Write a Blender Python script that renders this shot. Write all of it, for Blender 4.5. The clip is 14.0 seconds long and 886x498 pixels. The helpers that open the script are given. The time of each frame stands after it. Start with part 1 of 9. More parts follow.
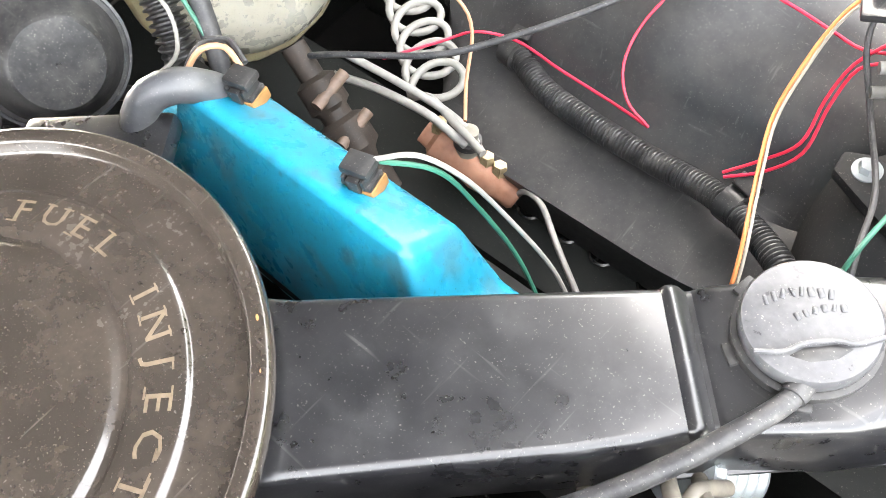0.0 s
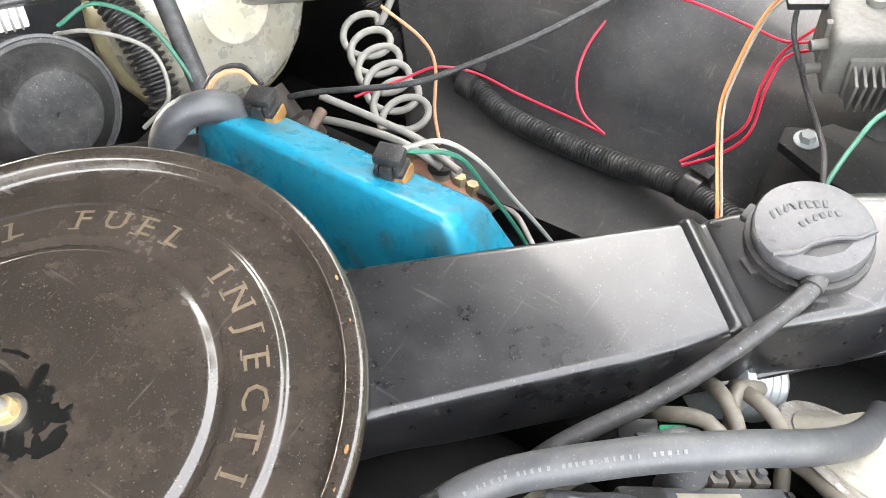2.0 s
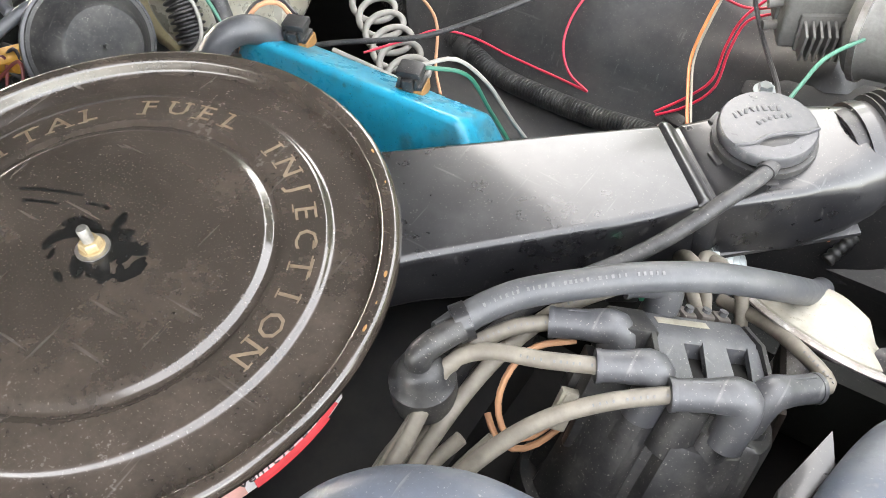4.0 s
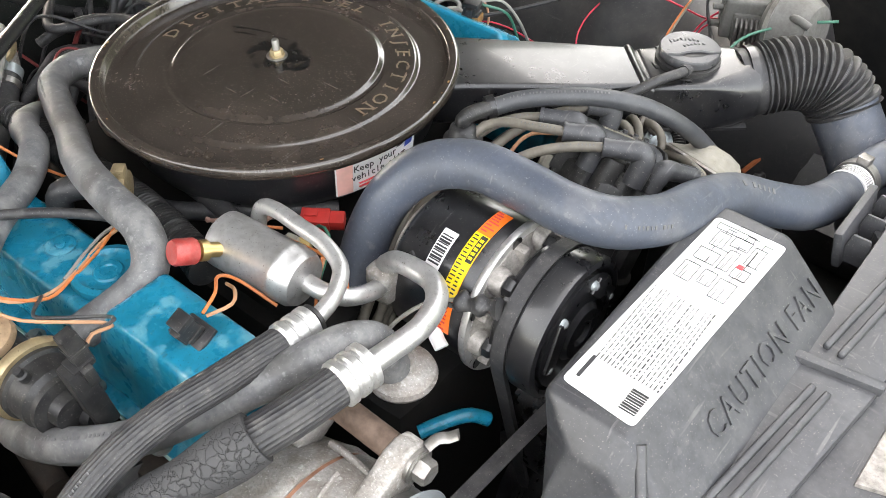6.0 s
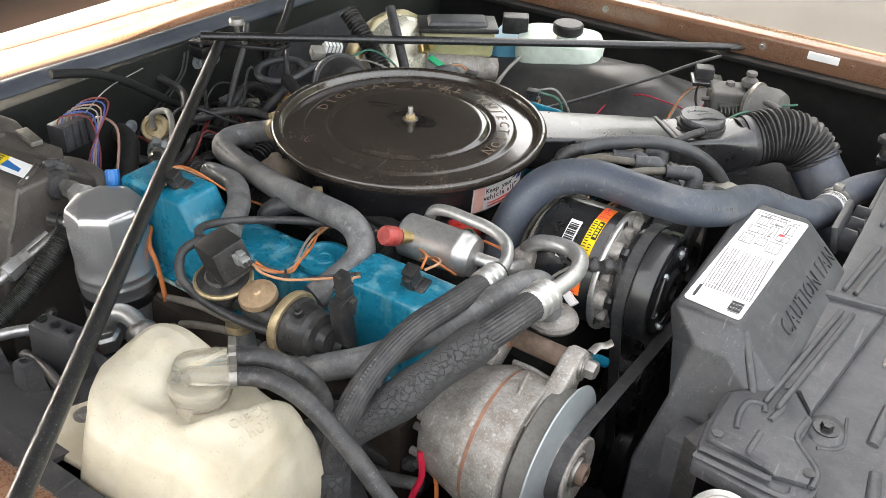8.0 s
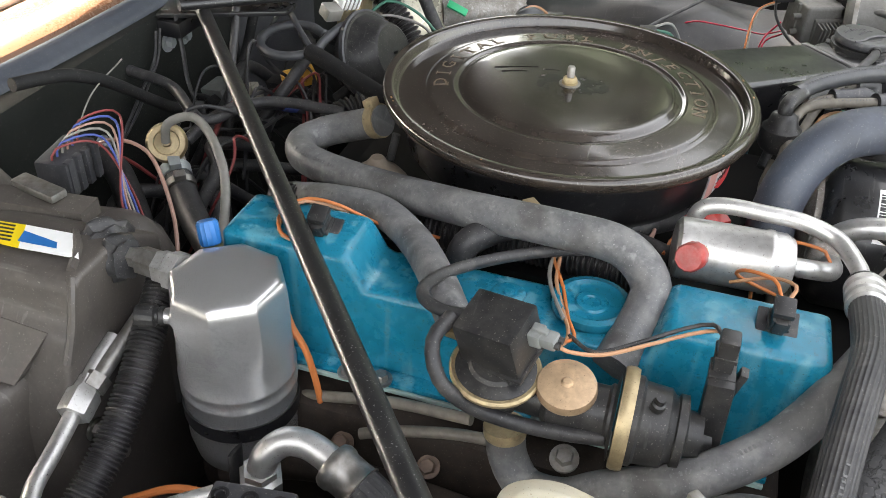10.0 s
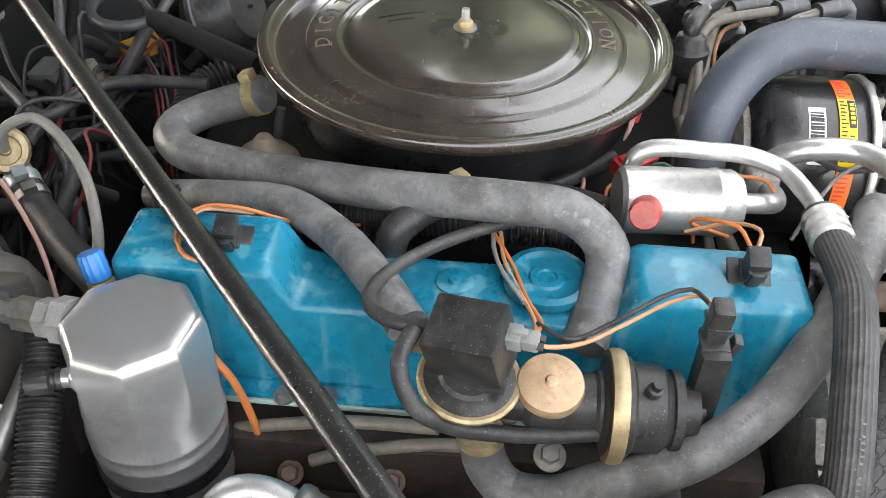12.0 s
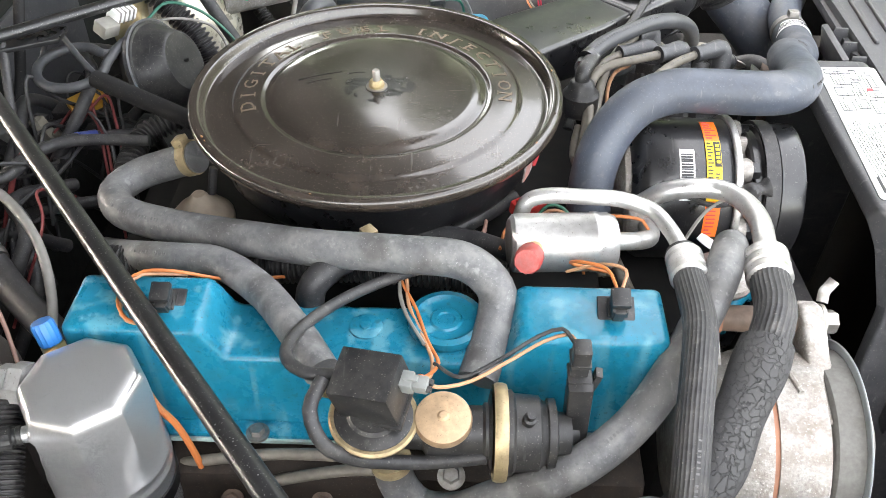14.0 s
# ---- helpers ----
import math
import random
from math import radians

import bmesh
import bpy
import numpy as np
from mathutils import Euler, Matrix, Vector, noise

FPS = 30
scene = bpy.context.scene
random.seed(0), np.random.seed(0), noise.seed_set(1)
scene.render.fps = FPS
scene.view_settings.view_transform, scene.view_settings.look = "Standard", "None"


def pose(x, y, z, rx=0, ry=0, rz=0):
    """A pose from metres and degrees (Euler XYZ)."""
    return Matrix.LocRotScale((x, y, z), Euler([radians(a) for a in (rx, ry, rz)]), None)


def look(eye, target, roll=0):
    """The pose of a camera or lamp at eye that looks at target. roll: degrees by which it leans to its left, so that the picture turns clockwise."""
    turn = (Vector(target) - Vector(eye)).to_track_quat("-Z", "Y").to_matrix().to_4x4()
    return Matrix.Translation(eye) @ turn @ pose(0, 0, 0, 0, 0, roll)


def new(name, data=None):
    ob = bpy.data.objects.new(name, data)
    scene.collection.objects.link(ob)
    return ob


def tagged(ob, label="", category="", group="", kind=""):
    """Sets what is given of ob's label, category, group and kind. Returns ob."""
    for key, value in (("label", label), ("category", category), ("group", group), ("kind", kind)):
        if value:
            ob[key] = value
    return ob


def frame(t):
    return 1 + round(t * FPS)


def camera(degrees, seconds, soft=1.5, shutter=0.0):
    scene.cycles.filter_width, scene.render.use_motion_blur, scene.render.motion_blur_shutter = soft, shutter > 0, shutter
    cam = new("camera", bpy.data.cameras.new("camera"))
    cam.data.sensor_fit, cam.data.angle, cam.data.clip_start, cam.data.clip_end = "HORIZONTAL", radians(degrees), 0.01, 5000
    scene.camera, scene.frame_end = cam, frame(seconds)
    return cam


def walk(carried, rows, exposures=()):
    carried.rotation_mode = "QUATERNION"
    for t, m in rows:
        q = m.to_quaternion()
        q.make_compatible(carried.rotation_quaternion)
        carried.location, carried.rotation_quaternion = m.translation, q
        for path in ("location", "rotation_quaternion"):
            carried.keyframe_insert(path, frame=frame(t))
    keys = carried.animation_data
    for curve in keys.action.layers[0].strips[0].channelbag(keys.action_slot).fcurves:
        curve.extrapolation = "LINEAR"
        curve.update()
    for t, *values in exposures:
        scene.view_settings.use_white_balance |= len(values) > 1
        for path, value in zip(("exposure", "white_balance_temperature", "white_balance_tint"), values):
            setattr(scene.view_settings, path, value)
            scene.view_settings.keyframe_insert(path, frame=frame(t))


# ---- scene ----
cam = camera(52.53, 14.0, 0.7)
PATH = [
    (0, look((0.3241, 0.0967, 1.2933), (-0.1246, 0.3929, 0.4502), -16.68)),
    (0.5, look((0.3229, 0.1020, 1.2811), (-0.0748, 0.4569, 0.4350), -14.90)),
    (1, look((0.3265, 0.0648, 1.2876), (-0.0661, 0.4407, 0.4481), -10.12)),
    (1.5, look((0.3178, 0.0148, 1.3002), (-0.0879, 0.4361, 0.4891), -10.35)),
    (2, look((0.3153, -0.0216, 1.3064), (-0.0897, 0.4240, 0.5080), -10.93)),
    (2.5, look((0.3252, -0.0503, 1.3076), (-0.0684, 0.4107, 0.5123), -9.46)),
    (2.7, look((0.3333, -0.0662, 1.3102), (-0.0585, 0.4000, 0.5170), -9.06)),
    (4.8, look((0.4031, -0.2223, 1.3366), (0.0122, 0.2892, 0.5714), -2.40)),
    (5, look((0.4254, -0.2540, 1.3423), (0.0286, 0.2635, 0.5841), -1.11)),
    (5.5, look((0.5187, -0.3510, 1.3626), (0.0873, 0.2014, 0.6493), 1.12)),
    (6, look((0.5917, -0.4736, 1.4030), (0.1360, 0.0833, 0.7086), 0.11)),
    (6.5, look((0.5989, -0.5894, 1.4151), (0.1347, -0.0172, 0.7390), 0.26)),
    (7, look((0.5861, -0.7232, 1.4105), (0.1650, -0.1013, 0.7502), 0.52)),
    (7.5, look((0.6066, -0.7995, 1.4190), (0.1837, -0.1503, 0.7868), 1.41)),
    (8, look((0.5990, -0.8514, 1.4334), (0.1512, -0.1467, 0.8829), 2.64)),
    (8.5, look((0.5183, -0.8501, 1.4089), (0.0599, -0.1468, 0.8655), 2.77)),
    (8.7, look((0.4506, -0.8404, 1.3910), (-0.0124, -0.1454, 0.8408), 2.02)),
    (10.8, look((0.0278, -0.7470, 1.2846), (-0.0528, 0.0360, 0.6677), 3.98)),
    (11, look((0.0223, -0.7440, 1.2831), (-0.0495, 0.0286, 0.6523), 4.25)),
    (11.5, look((0.0167, -0.7177, 1.2842), (-0.0523, 0.0448, 0.6410), 4.58)),
    (12, look((0.0334, -0.6935, 1.2947), (-0.0171, 0.0621, 0.6416), 1.78)),
    (12.5, look((0.0559, -0.6858, 1.3360), (0.0151, 0.0738, 0.6868), -0.84)),
    (13, look((0.0789, -0.7073, 1.3631), (0.0479, 0.0496, 0.7103), -0.20)),
    (13.5, look((0.0844, -0.7163, 1.3816), (0.0593, 0.0363, 0.7236), 0.54)),
    (14, look((0.0837, -0.7249, 1.3861), (0.0622, 0.0224, 0.7219), 0.38)),
]
walk(cam, PATH, [(0.0, 5.51, 7550, 9), (0.5, 5.17, 7550, 9), (1.5, 4.99, 7550, 9), (2.7, 4.86, 7550, 9), (5.0, 4.56, 7550, 9), (5.5, 4.16, 7550, 9), (6.5, 3.78, 7550, 9), (7.5, 3.46, 7550, 9), (8.7, 3.34, 7550, 9), (11.0, 3.74, 7450, 9), (12.5, 3.97, 7450, 9), (14.0, 4.20, 7450, 9)])

from mathutils import noise
from mathutils.bvhtree import BVHTree

# ---- light ----
world = bpy.data.worlds.new("world")
scene.world = world
world.use_nodes = True
wn = world.node_tree
sky = wn.nodes.new("ShaderNodeTexSky")
sky.sky_type = "NISHITA"
sky.sun_disc = False
sky.sun_elevation = radians(48)
sky.sun_rotation = radians(-83)
sky.air_density, sky.dust_density, sky.ozone_density = 1.0, 5.0, 0.6
# high thin haze pales the blue of the sky
haze = wn.nodes.new("ShaderNodeHueSaturation")
haze.inputs["Saturation"].default_value = 0.45
wn.links.new(sky.outputs[0], haze.inputs["Color"])
wn.links.new(haze.outputs[0], wn.nodes["Background"].inputs[0])
wn.nodes["Background"].inputs[1].default_value = 0.15
# the sun stands behind the raised hood, which shades the bay
sun = new("sun", bpy.data.lights.new("sun", "SUN"))
sun.data.energy, sun.data.angle, sun.data.color = 4.5, radians(0.6), (1.0, 0.97, 0.93)
sun.matrix_world = look((-2.0, 0.25, 2.24), (0, 0, 0))


# ---- materials ----
def mat(name, base, rough=0.5, metal=0.0, grain=60.0, var=0.25, bump=0.1, dust=None, amount=0.0, blotch=6.0, coat=0.0, coat_rough=0.22, trans=0.0, spec=0.5, speck=None, streak=None, scratch=0.0, wear=None):
    """A principled surface with two scales of variation, relief and settled dust."""
    m = bpy.data.materials.new(name)
    m.use_nodes = True
    nt = m.node_tree
    n, l = nt.nodes, nt.links
    bsdf = n["Principled BSDF"]
    tc = n.new("ShaderNodeTexCoord")
    big = n.new("ShaderNodeTexNoise")
    big.inputs["Scale"].default_value, big.inputs["Detail"].default_value = blotch, 5
    fine = n.new("ShaderNodeTexNoise")
    fine.inputs["Scale"].default_value, fine.inputs["Detail"].default_value = grain, 6
    for t in (big, fine):
        l.new(tc.outputs["Object"], t.inputs["Vector"])
    add = n.new("ShaderNodeMath")
    add.operation = "MULTIPLY_ADD"
    add.inputs[1].default_value = 0.5
    half = n.new("ShaderNodeMath")
    half.operation = "MULTIPLY"
    half.inputs[1].default_value = 0.5
    l.new(fine.outputs[0], half.inputs[0])
    l.new(big.outputs[0], add.inputs[0])
    l.new(half.outputs[0], add.inputs[2])
    ramp = n.new("ShaderNodeValToRGB")
    lo = [max(0.0, c * (1 - var)) for c in base]
    hi = [min(1.0, c * (1 + var)) for c in base]
    ramp.color_ramp.elements[0].position, ramp.color_ramp.elements[1].position = 0.3, 0.7
    ramp.color_ramp.elements[0].color, ramp.color_ramp.elements[1].color = (*lo, 1), (*hi, 1)
    l.new(add.outputs[0], ramp.inputs[0])
    colour = ramp.outputs[0]
    rr = n.new("ShaderNodeMapRange")
    rr.inputs["From Min"].default_value, rr.inputs["From Max"].default_value = 0.3, 0.7
    rr.inputs["To Min"].default_value, rr.inputs["To Max"].default_value = max(0.02, rough - 0.09), min(1, rough + 0.09)
    l.new(add.outputs[0], rr.inputs["Value"])
    roughness = rr.outputs[0]
    if dust:
        spots = n.new("ShaderNodeTexNoise")
        spots.inputs["Scale"].default_value, spots.inputs["Detail"].default_value = blotch * 3, 8
        spots.inputs["Roughness"].default_value = 0.7
        l.new(tc.outputs["Object"], spots.inputs["Vector"])
        mask = n.new("ShaderNodeMapRange")
        mask.inputs["From Min"].default_value, mask.inputs["From Max"].default_value = 0.42, 0.75
        mask.inputs["To Max"].default_value = amount
        l.new(spots.outputs[0], mask.inputs["Value"])
        mix = n.new("ShaderNodeMix")
        mix.data_type = "RGBA"
        mix.inputs["B"].default_value = (*dust, 1)
        mix.inputs[7].default_value = (*dust, 1)
        l.new(mask.outputs[0], mix.inputs[0])
        l.new(colour, mix.inputs[6])
        colour = mix.outputs[2]
        addr = n.new("ShaderNodeMath")
        addr.operation = "MULTIPLY_ADD"
        addr.inputs[1].default_value = 0.45
        l.new(mask.outputs[0], addr.inputs[0])
        l.new(roughness, addr.inputs[2])
        roughness = addr.outputs[0]

    def layer(scale, lo, hi, amount, tint, stretch=(1, 1, 1), detail=3):
        """Stains, specks or streaks laid over the colour by a noise of their own."""
        nonlocal colour
        mp = n.new("ShaderNodeMapping")
        mp.inputs["Scale"].default_value = stretch
        l.new(tc.outputs["Object"], mp.inputs["Vector"])
        nz = n.new("ShaderNodeTexNoise")
        nz.inputs["Scale"].default_value, nz.inputs["Detail"].default_value = scale, detail
        l.new(mp.outputs[0], nz.inputs["Vector"])
        mr = n.new("ShaderNodeMapRange")
        mr.inputs["From Min"].default_value, mr.inputs["From Max"].default_value = lo, hi
        mr.inputs["To Max"].default_value = amount
        l.new(nz.outputs[0], mr.inputs["Value"])
        mx = n.new("ShaderNodeMix")
        mx.data_type = "RGBA"
        mx.inputs[7].default_value = (*tint, 1)
        l.new(mr.outputs[0], mx.inputs[0])
        l.new(colour, mx.inputs[6])
        colour = mx.outputs[2]

    if wear:
        layer(wear[2], 0.52, 0.64, wear[1], wear[0], (1, 1, 1), 8)
    if streak:
        layer(55, 0.55, 0.66, streak[1], streak[0], (1, 1, 0.05), 2)
    if speck:
        layer(760, 0.66, 0.72, speck[1], speck[0], (1, 1, 1), 2)
        if len(speck) > 2:
            layer(120, 0.62, 0.72, speck[2], speck[0], (1, 1, 1), 5)
    if scratch:
        layer(220, 0.68, 0.75, scratch, (0.35, 0.34, 0.32), (1, 0.06, 0.3), 2)
        layer(190, 0.69, 0.75, scratch * 0.8, (0.35, 0.34, 0.32), (0.07, 1, 0.4), 2)
    l.new(colour, bsdf.inputs["Base Color"])
    l.new(roughness, bsdf.inputs["Roughness"])
    bsdf.inputs["Metallic"].default_value = metal
    bsdf.inputs["Specular IOR Level"].default_value = spec
    bsdf.inputs["Coat Weight"].default_value = coat
    bsdf.inputs["Coat Roughness"].default_value = coat_rough
    bsdf.inputs["Transmission Weight"].default_value = trans
    if bump:
        b = n.new("ShaderNodeBump")
        b.inputs["Strength"].default_value, b.inputs["Distance"].default_value = bump, 0.002
        l.new(add.outputs[0], b.inputs["Height"])
        l.new(b.outputs[0], bsdf.inputs["Normal"])
    return m


GRIT = (0.30, 0.28, 0.25)
def cracked(name, base, scale):
    """Rubber foam whose skin has split into plates."""
    m = mat(name, base, 0.7, grain=200, bump=0.2, dust=(0.070, 0.068, 0.065), amount=0.35, blotch=20, speck=(GRIT, 0.3))
    n, l = m.node_tree.nodes, m.node_tree.links
    tc = n["Texture Coordinate"]
    warp = n.new("ShaderNodeTexNoise")
    warp.inputs["Scale"].default_value, warp.inputs["Detail"].default_value = scale * 0.9, 4
    l.new(tc.outputs["Object"], warp.inputs["Vector"])
    shift = n.new("ShaderNodeVectorMath")
    shift.operation = "MULTIPLY_ADD"
    shift.inputs[1].default_value = (0.013, 0.013, 0.013)
    l.new(warp.outputs[1], shift.inputs[0])
    l.new(tc.outputs["Object"], shift.inputs[2])
    v = n.new("ShaderNodeTexVoronoi")
    v.feature = "DISTANCE_TO_EDGE"
    v.inputs["Scale"].default_value = scale
    l.new(shift.outputs[0], v.inputs["Vector"])
    mp = n.new("ShaderNodeMapRange")
    mp.inputs["From Max"].default_value = 0.07
    l.new(v.outputs["Distance"], mp.inputs["Value"])
    b = n.new("ShaderNodeBump")
    b.inputs["Strength"].default_value, b.inputs["Distance"].default_value = 0.7, 0.003
    l.new(mp.outputs[0], b.inputs["Height"])
    l.new(b.outputs[0], n["Principled BSDF"].inputs["Normal"])
    gap = n.new("ShaderNodeMix")
    gap.data_type = "RGBA"
    gap.inputs[6].default_value = (0.027, 0.027, 0.028, 1)
    old = n["Principled BSDF"].inputs["Base Color"].links[0].from_socket
    l.new(mp.outputs[0], gap.inputs[0])
    l.new(old, gap.inputs[7])
    l.new(gap.outputs[2], n["Principled BSDF"].inputs["Base Color"])
    return m


LID = mat("lid_enamel", (0.026, 0.0205, 0.0170), 0.17, grain=260, var=0.25, bump=0.008, dust=(0.130, 0.100, 0.082), amount=0.24, blotch=5, coat=0.6, coat_rough=0.09, speck=(GRIT, 0.22), scratch=0.10, wear=((0.055, 0.043, 0.035), 0.12, 30))
BLACK_SHEET = mat("black_sheet", (0.008, 0.008, 0.0095), 0.30, grain=90, var=0.3, bump=0.015, dust=(0.10, 0.10, 0.10), amount=0.12, blotch=9, coat=0.35, coat_rough=0.10, speck=(GRIT, 0.22), scratch=0.10, wear=((0.10, 0.10, 0.10), 0.08, 40))
BLACK_PLASTIC = mat("black_plastic", (0.017, 0.017, 0.018), 0.38, grain=150, var=0.4, bump=0.10, dust=(0.16, 0.15, 0.135), amount=0.24, blotch=18, speck=(GRIT, 0.45, 0.06), scratch=0.08, spec=0.38)
GREY_PLASTIC = mat("grey_plastic", (0.042, 0.043, 0.048), 0.42, grain=220, var=0.28, bump=0.12, dust=(0.19, 0.188, 0.185), amount=0.28, blotch=12, speck=(GRIT, 0.45, 0.08), scratch=0.16, wear=((0.022, 0.022, 0.024), 0.40, 9))
APRON = mat("apron_plastic", (0.019, 0.019, 0.020), 0.40, grain=200, var=0.3, bump=0.10, dust=(0.105, 0.098, 0.088), amount=0.30, blotch=7, speck=(GRIT, 0.30, 0.03), scratch=0.08)
TRAY = mat("tray_plastic", (0.036, 0.036, 0.040), 0.46, grain=220, var=0.3, bump=0.10, dust=(0.14, 0.13, 0.115), amount=0.45, blotch=9, speck=(GRIT, 0.45, 0.08), scratch=0.15)
HOUSING = mat("brown_grey_plastic", (0.064, 0.056, 0.051), 0.42, grain=260, var=0.22, bump=0.12, dust=(0.15, 0.13, 0.11), amount=0.35, blotch=10, speck=(GRIT, 0.40, 0.05), scratch=0.14)
CAP_TOP = mat("filler_cap_plastic", (0.044, 0.044, 0.048), 0.30, grain=240, var=0.3, bump=0.08, dust=(0.14, 0.138, 0.135), amount=0.36, blotch=30, speck=(GRIT, 0.4, 0.15), scratch=0.2)
# near-black metal, also used for shade in gaps and in the coil cover
DARK = mat("dark_metal_and_shade", (0.010, 0.010, 0.010), 0.8, grain=50, var=0.5, bump=0.2, dust=(0.04, 0.035, 0.03), amount=0.4, spec=0.15)
BLUE = mat("blue_paint", (0.0006, 0.166, 0.268), 0.25, grain=120, var=0.26, bump=0.08, dust=(0.002, 0.115, 0.160), amount=0.45, blotch=14, coat=0.05, spec=0.36, speck=((0.035, 0.05, 0.04), 0.75, 0.45), streak=((0.14, 0.36, 0.42), 0.50), wear=((0.004, 0.120, 0.175), 0.40, 24))
RUBBER = mat("grey_rubber", (0.102, 0.103, 0.106), 0.50, grain=260, var=0.35, bump=0.2, dust=(0.30, 0.29, 0.275), amount=0.62, blotch=16, speck=((0.40, 0.40, 0.39), 0.40, 0.30), scratch=0.14, wear=((0.040, 0.037, 0.034), 0.60, 26))
RAD_RUBBER = mat("radiator_rubber", (0.054, 0.064, 0.086), 0.42, grain=300, var=0.22, bump=0.14, dust=(0.046, 0.048, 0.052), amount=0.75, blotch=5, speck=((0.28, 0.28, 0.28), 0.35, 0.16), scratch=0.16, wear=((0.15, 0.15, 0.155), 0.35, 22))
BLACK_RUBBER = mat("black_rubber", (0.026, 0.026, 0.028), 0.44, grain=220, var=0.35, bump=0.10, dust=(0.17, 0.16, 0.15), amount=0.30, blotch=20, speck=(GRIT, 0.40, 0.08), scratch=0.06, spec=0.36)
FOAM = cracked("cracked_foam", (0.036, 0.036, 0.038), 150)
ALU = mat("drawn_aluminium", (0.53, 0.525, 0.515), 0.34, 0.75, grain=180, var=0.20, bump=0.12, dust=(0.26, 0.23, 0.20), amount=0.32, blotch=26, speck=((0.10, 0.08, 0.06), 0.65, 0.22), scratch=0.12)
SPUN = mat("spun_aluminium", (0.60, 0.60, 0.605), 0.30, 0.82, grain=2500, var=0.03, bump=0, blotch=5)
CAST = mat("cast_aluminium", (0.31, 0.292, 0.272), 0.52, 0.30, grain=380, var=0.40, bump=0.8, dust=(0.17, 0.13, 0.10), amount=0.65, blotch=22, speck=((0.70, 0.68, 0.65), 0.70, 0.45), wear=((0.16, 0.135, 0.115), 0.40, 60))
DULL_CAST = mat("stained_casting", (0.29, 0.27, 0.25), 0.5, 0.4, grain=300, var=0.4, bump=0.3, dust=(0.06, 0.05, 0.045), amount=0.6, blotch=40, speck=((0.05, 0.045, 0.04), 0.4, 0.2))
RUST_BROWN = mat("browned_steel", (0.13, 0.085, 0.062), 0.6, 0.1, grain=120, var=0.5, bump=0.3, dust=(0.20, 0.15, 0.12), amount=0.5, blotch=40)
STEEL = mat("dull_steel", (0.30, 0.29, 0.275), 0.40, 0.85, grain=200, var=0.3, bump=0.1, dust=(0.13, 0.09, 0.06), amount=0.45, blotch=40)
ZINC = mat("zinc_plate", (0.35, 0.385, 0.395), 0.36, 0.4, grain=140, var=0.14, bump=0.04, dust=(0.28, 0.26, 0.23), amount=0.3, blotch=14, speck=((0.15, 0.13, 0.11), 0.3))
GOLD = mat("yellow_passivate", (0.40, 0.315, 0.185), 0.42, 0.6, grain=90, var=0.35, bump=0.08, dust=(0.22, 0.17, 0.11), amount=0.6, blotch=40, speck=((0.10, 0.07, 0.045), 0.5, 0.3))
RUST = mat("rusty_steel", (0.30, 0.135, 0.080), 0.7, 0.05, grain=120, var=0.5, bump=0.3, dust=(0.16, 0.13, 0.11), amount=0.5, blotch=40)
HOOD = mat("hood_underside", (0.042, 0.040, 0.038), 0.7, grain=40, var=0.3, bump=0.2, dust=(0.12, 0.11, 0.10), amount=0.35)
CAP_PLASTIC = mat("clouded_plastic", (0.80, 0.74, 0.62), 0.16, grain=60, var=0.06, bump=0.0, trans=0.72)
PALE_CAST = mat("pale_corroded_casting", (0.25, 0.235, 0.20), 0.6, grain=140, var=0.3, bump=0.3, dust=(0.22, 0.19, 0.14), amount=0.45, blotch=30, speck=((0.12, 0.10, 0.07), 0.7, 0.45), wear=((0.20, 0.18, 0.15), 0.5, 30))
COPPER_CAP = mat("dull_copper_plate", (0.42, 0.29, 0.18), 0.45, 0.45, grain=110, var=0.35, bump=0.1, dust=(0.24, 0.18, 0.12), amount=0.5, blotch=60, speck=((0.10, 0.06, 0.04), 0.5, 0.3))
PLUG_GREY = mat("grey_nylon", (0.20, 0.21, 0.205), 0.5, grain=150, var=0.2, bump=0.05, dust=(0.18, 0.17, 0.15), amount=0.3, blotch=60)
BOTTLE = mat("aged_polythene", (0.455, 0.418, 0.330), 0.36, grain=60, var=0.14, bump=0.08, dust=(0.36, 0.30, 0.20), amount=0.55, blotch=9, speck=((0.16, 0.12, 0.07), 0.55, 0.10), streak=((0.40, 0.36, 0.26), 0.2), wear=((0.30, 0.24, 0.15), 0.42, 8))
BOTTLE.node_tree.nodes["Principled BSDF"].inputs["Subsurface Weight"].default_value = 0.15
BOTTLE.node_tree.nodes["Principled BSDF"].inputs["Subsurface Radius"].default_value = (0.012, 0.010, 0.006)
CLEARISH = mat("clear_plastic", (0.93, 0.89, 0.78), 0.12, grain=60, var=0.04, bump=0.0, trans=0.92)
BROWN = mat("brown_car_paint", (0.165, 0.084, 0.050), 0.28, grain=400, var=0.12, bump=0.0, coat=0.5, coat_rough=0.06, speck=((0.4, 0.36, 0.3), 0.2))
SEAL = mat("grey_weatherstrip", (0.034, 0.041, 0.055), 0.5, grain=120, var=0.3, bump=0.1, dust=(0.12, 0.125, 0.14), amount=0.3, speck=(GRIT, 0.3))
WHITE_LABEL = mat("label_paper", (0.80, 0.80, 0.79), 0.35, grain=50, var=0.04, bump=0.0, dust=(0.55, 0.5, 0.45), amount=0.2, blotch=20)
INK = mat("print_ink", (0.02, 0.02, 0.022), 0.5, bump=0)
RED_INK = mat("red_ink", (0.55, 0.05, 0.06), 0.5, bump=0)
BLUE_INK = mat("blue_ink", (0.03, 0.06, 0.35), 0.5, bump=0)
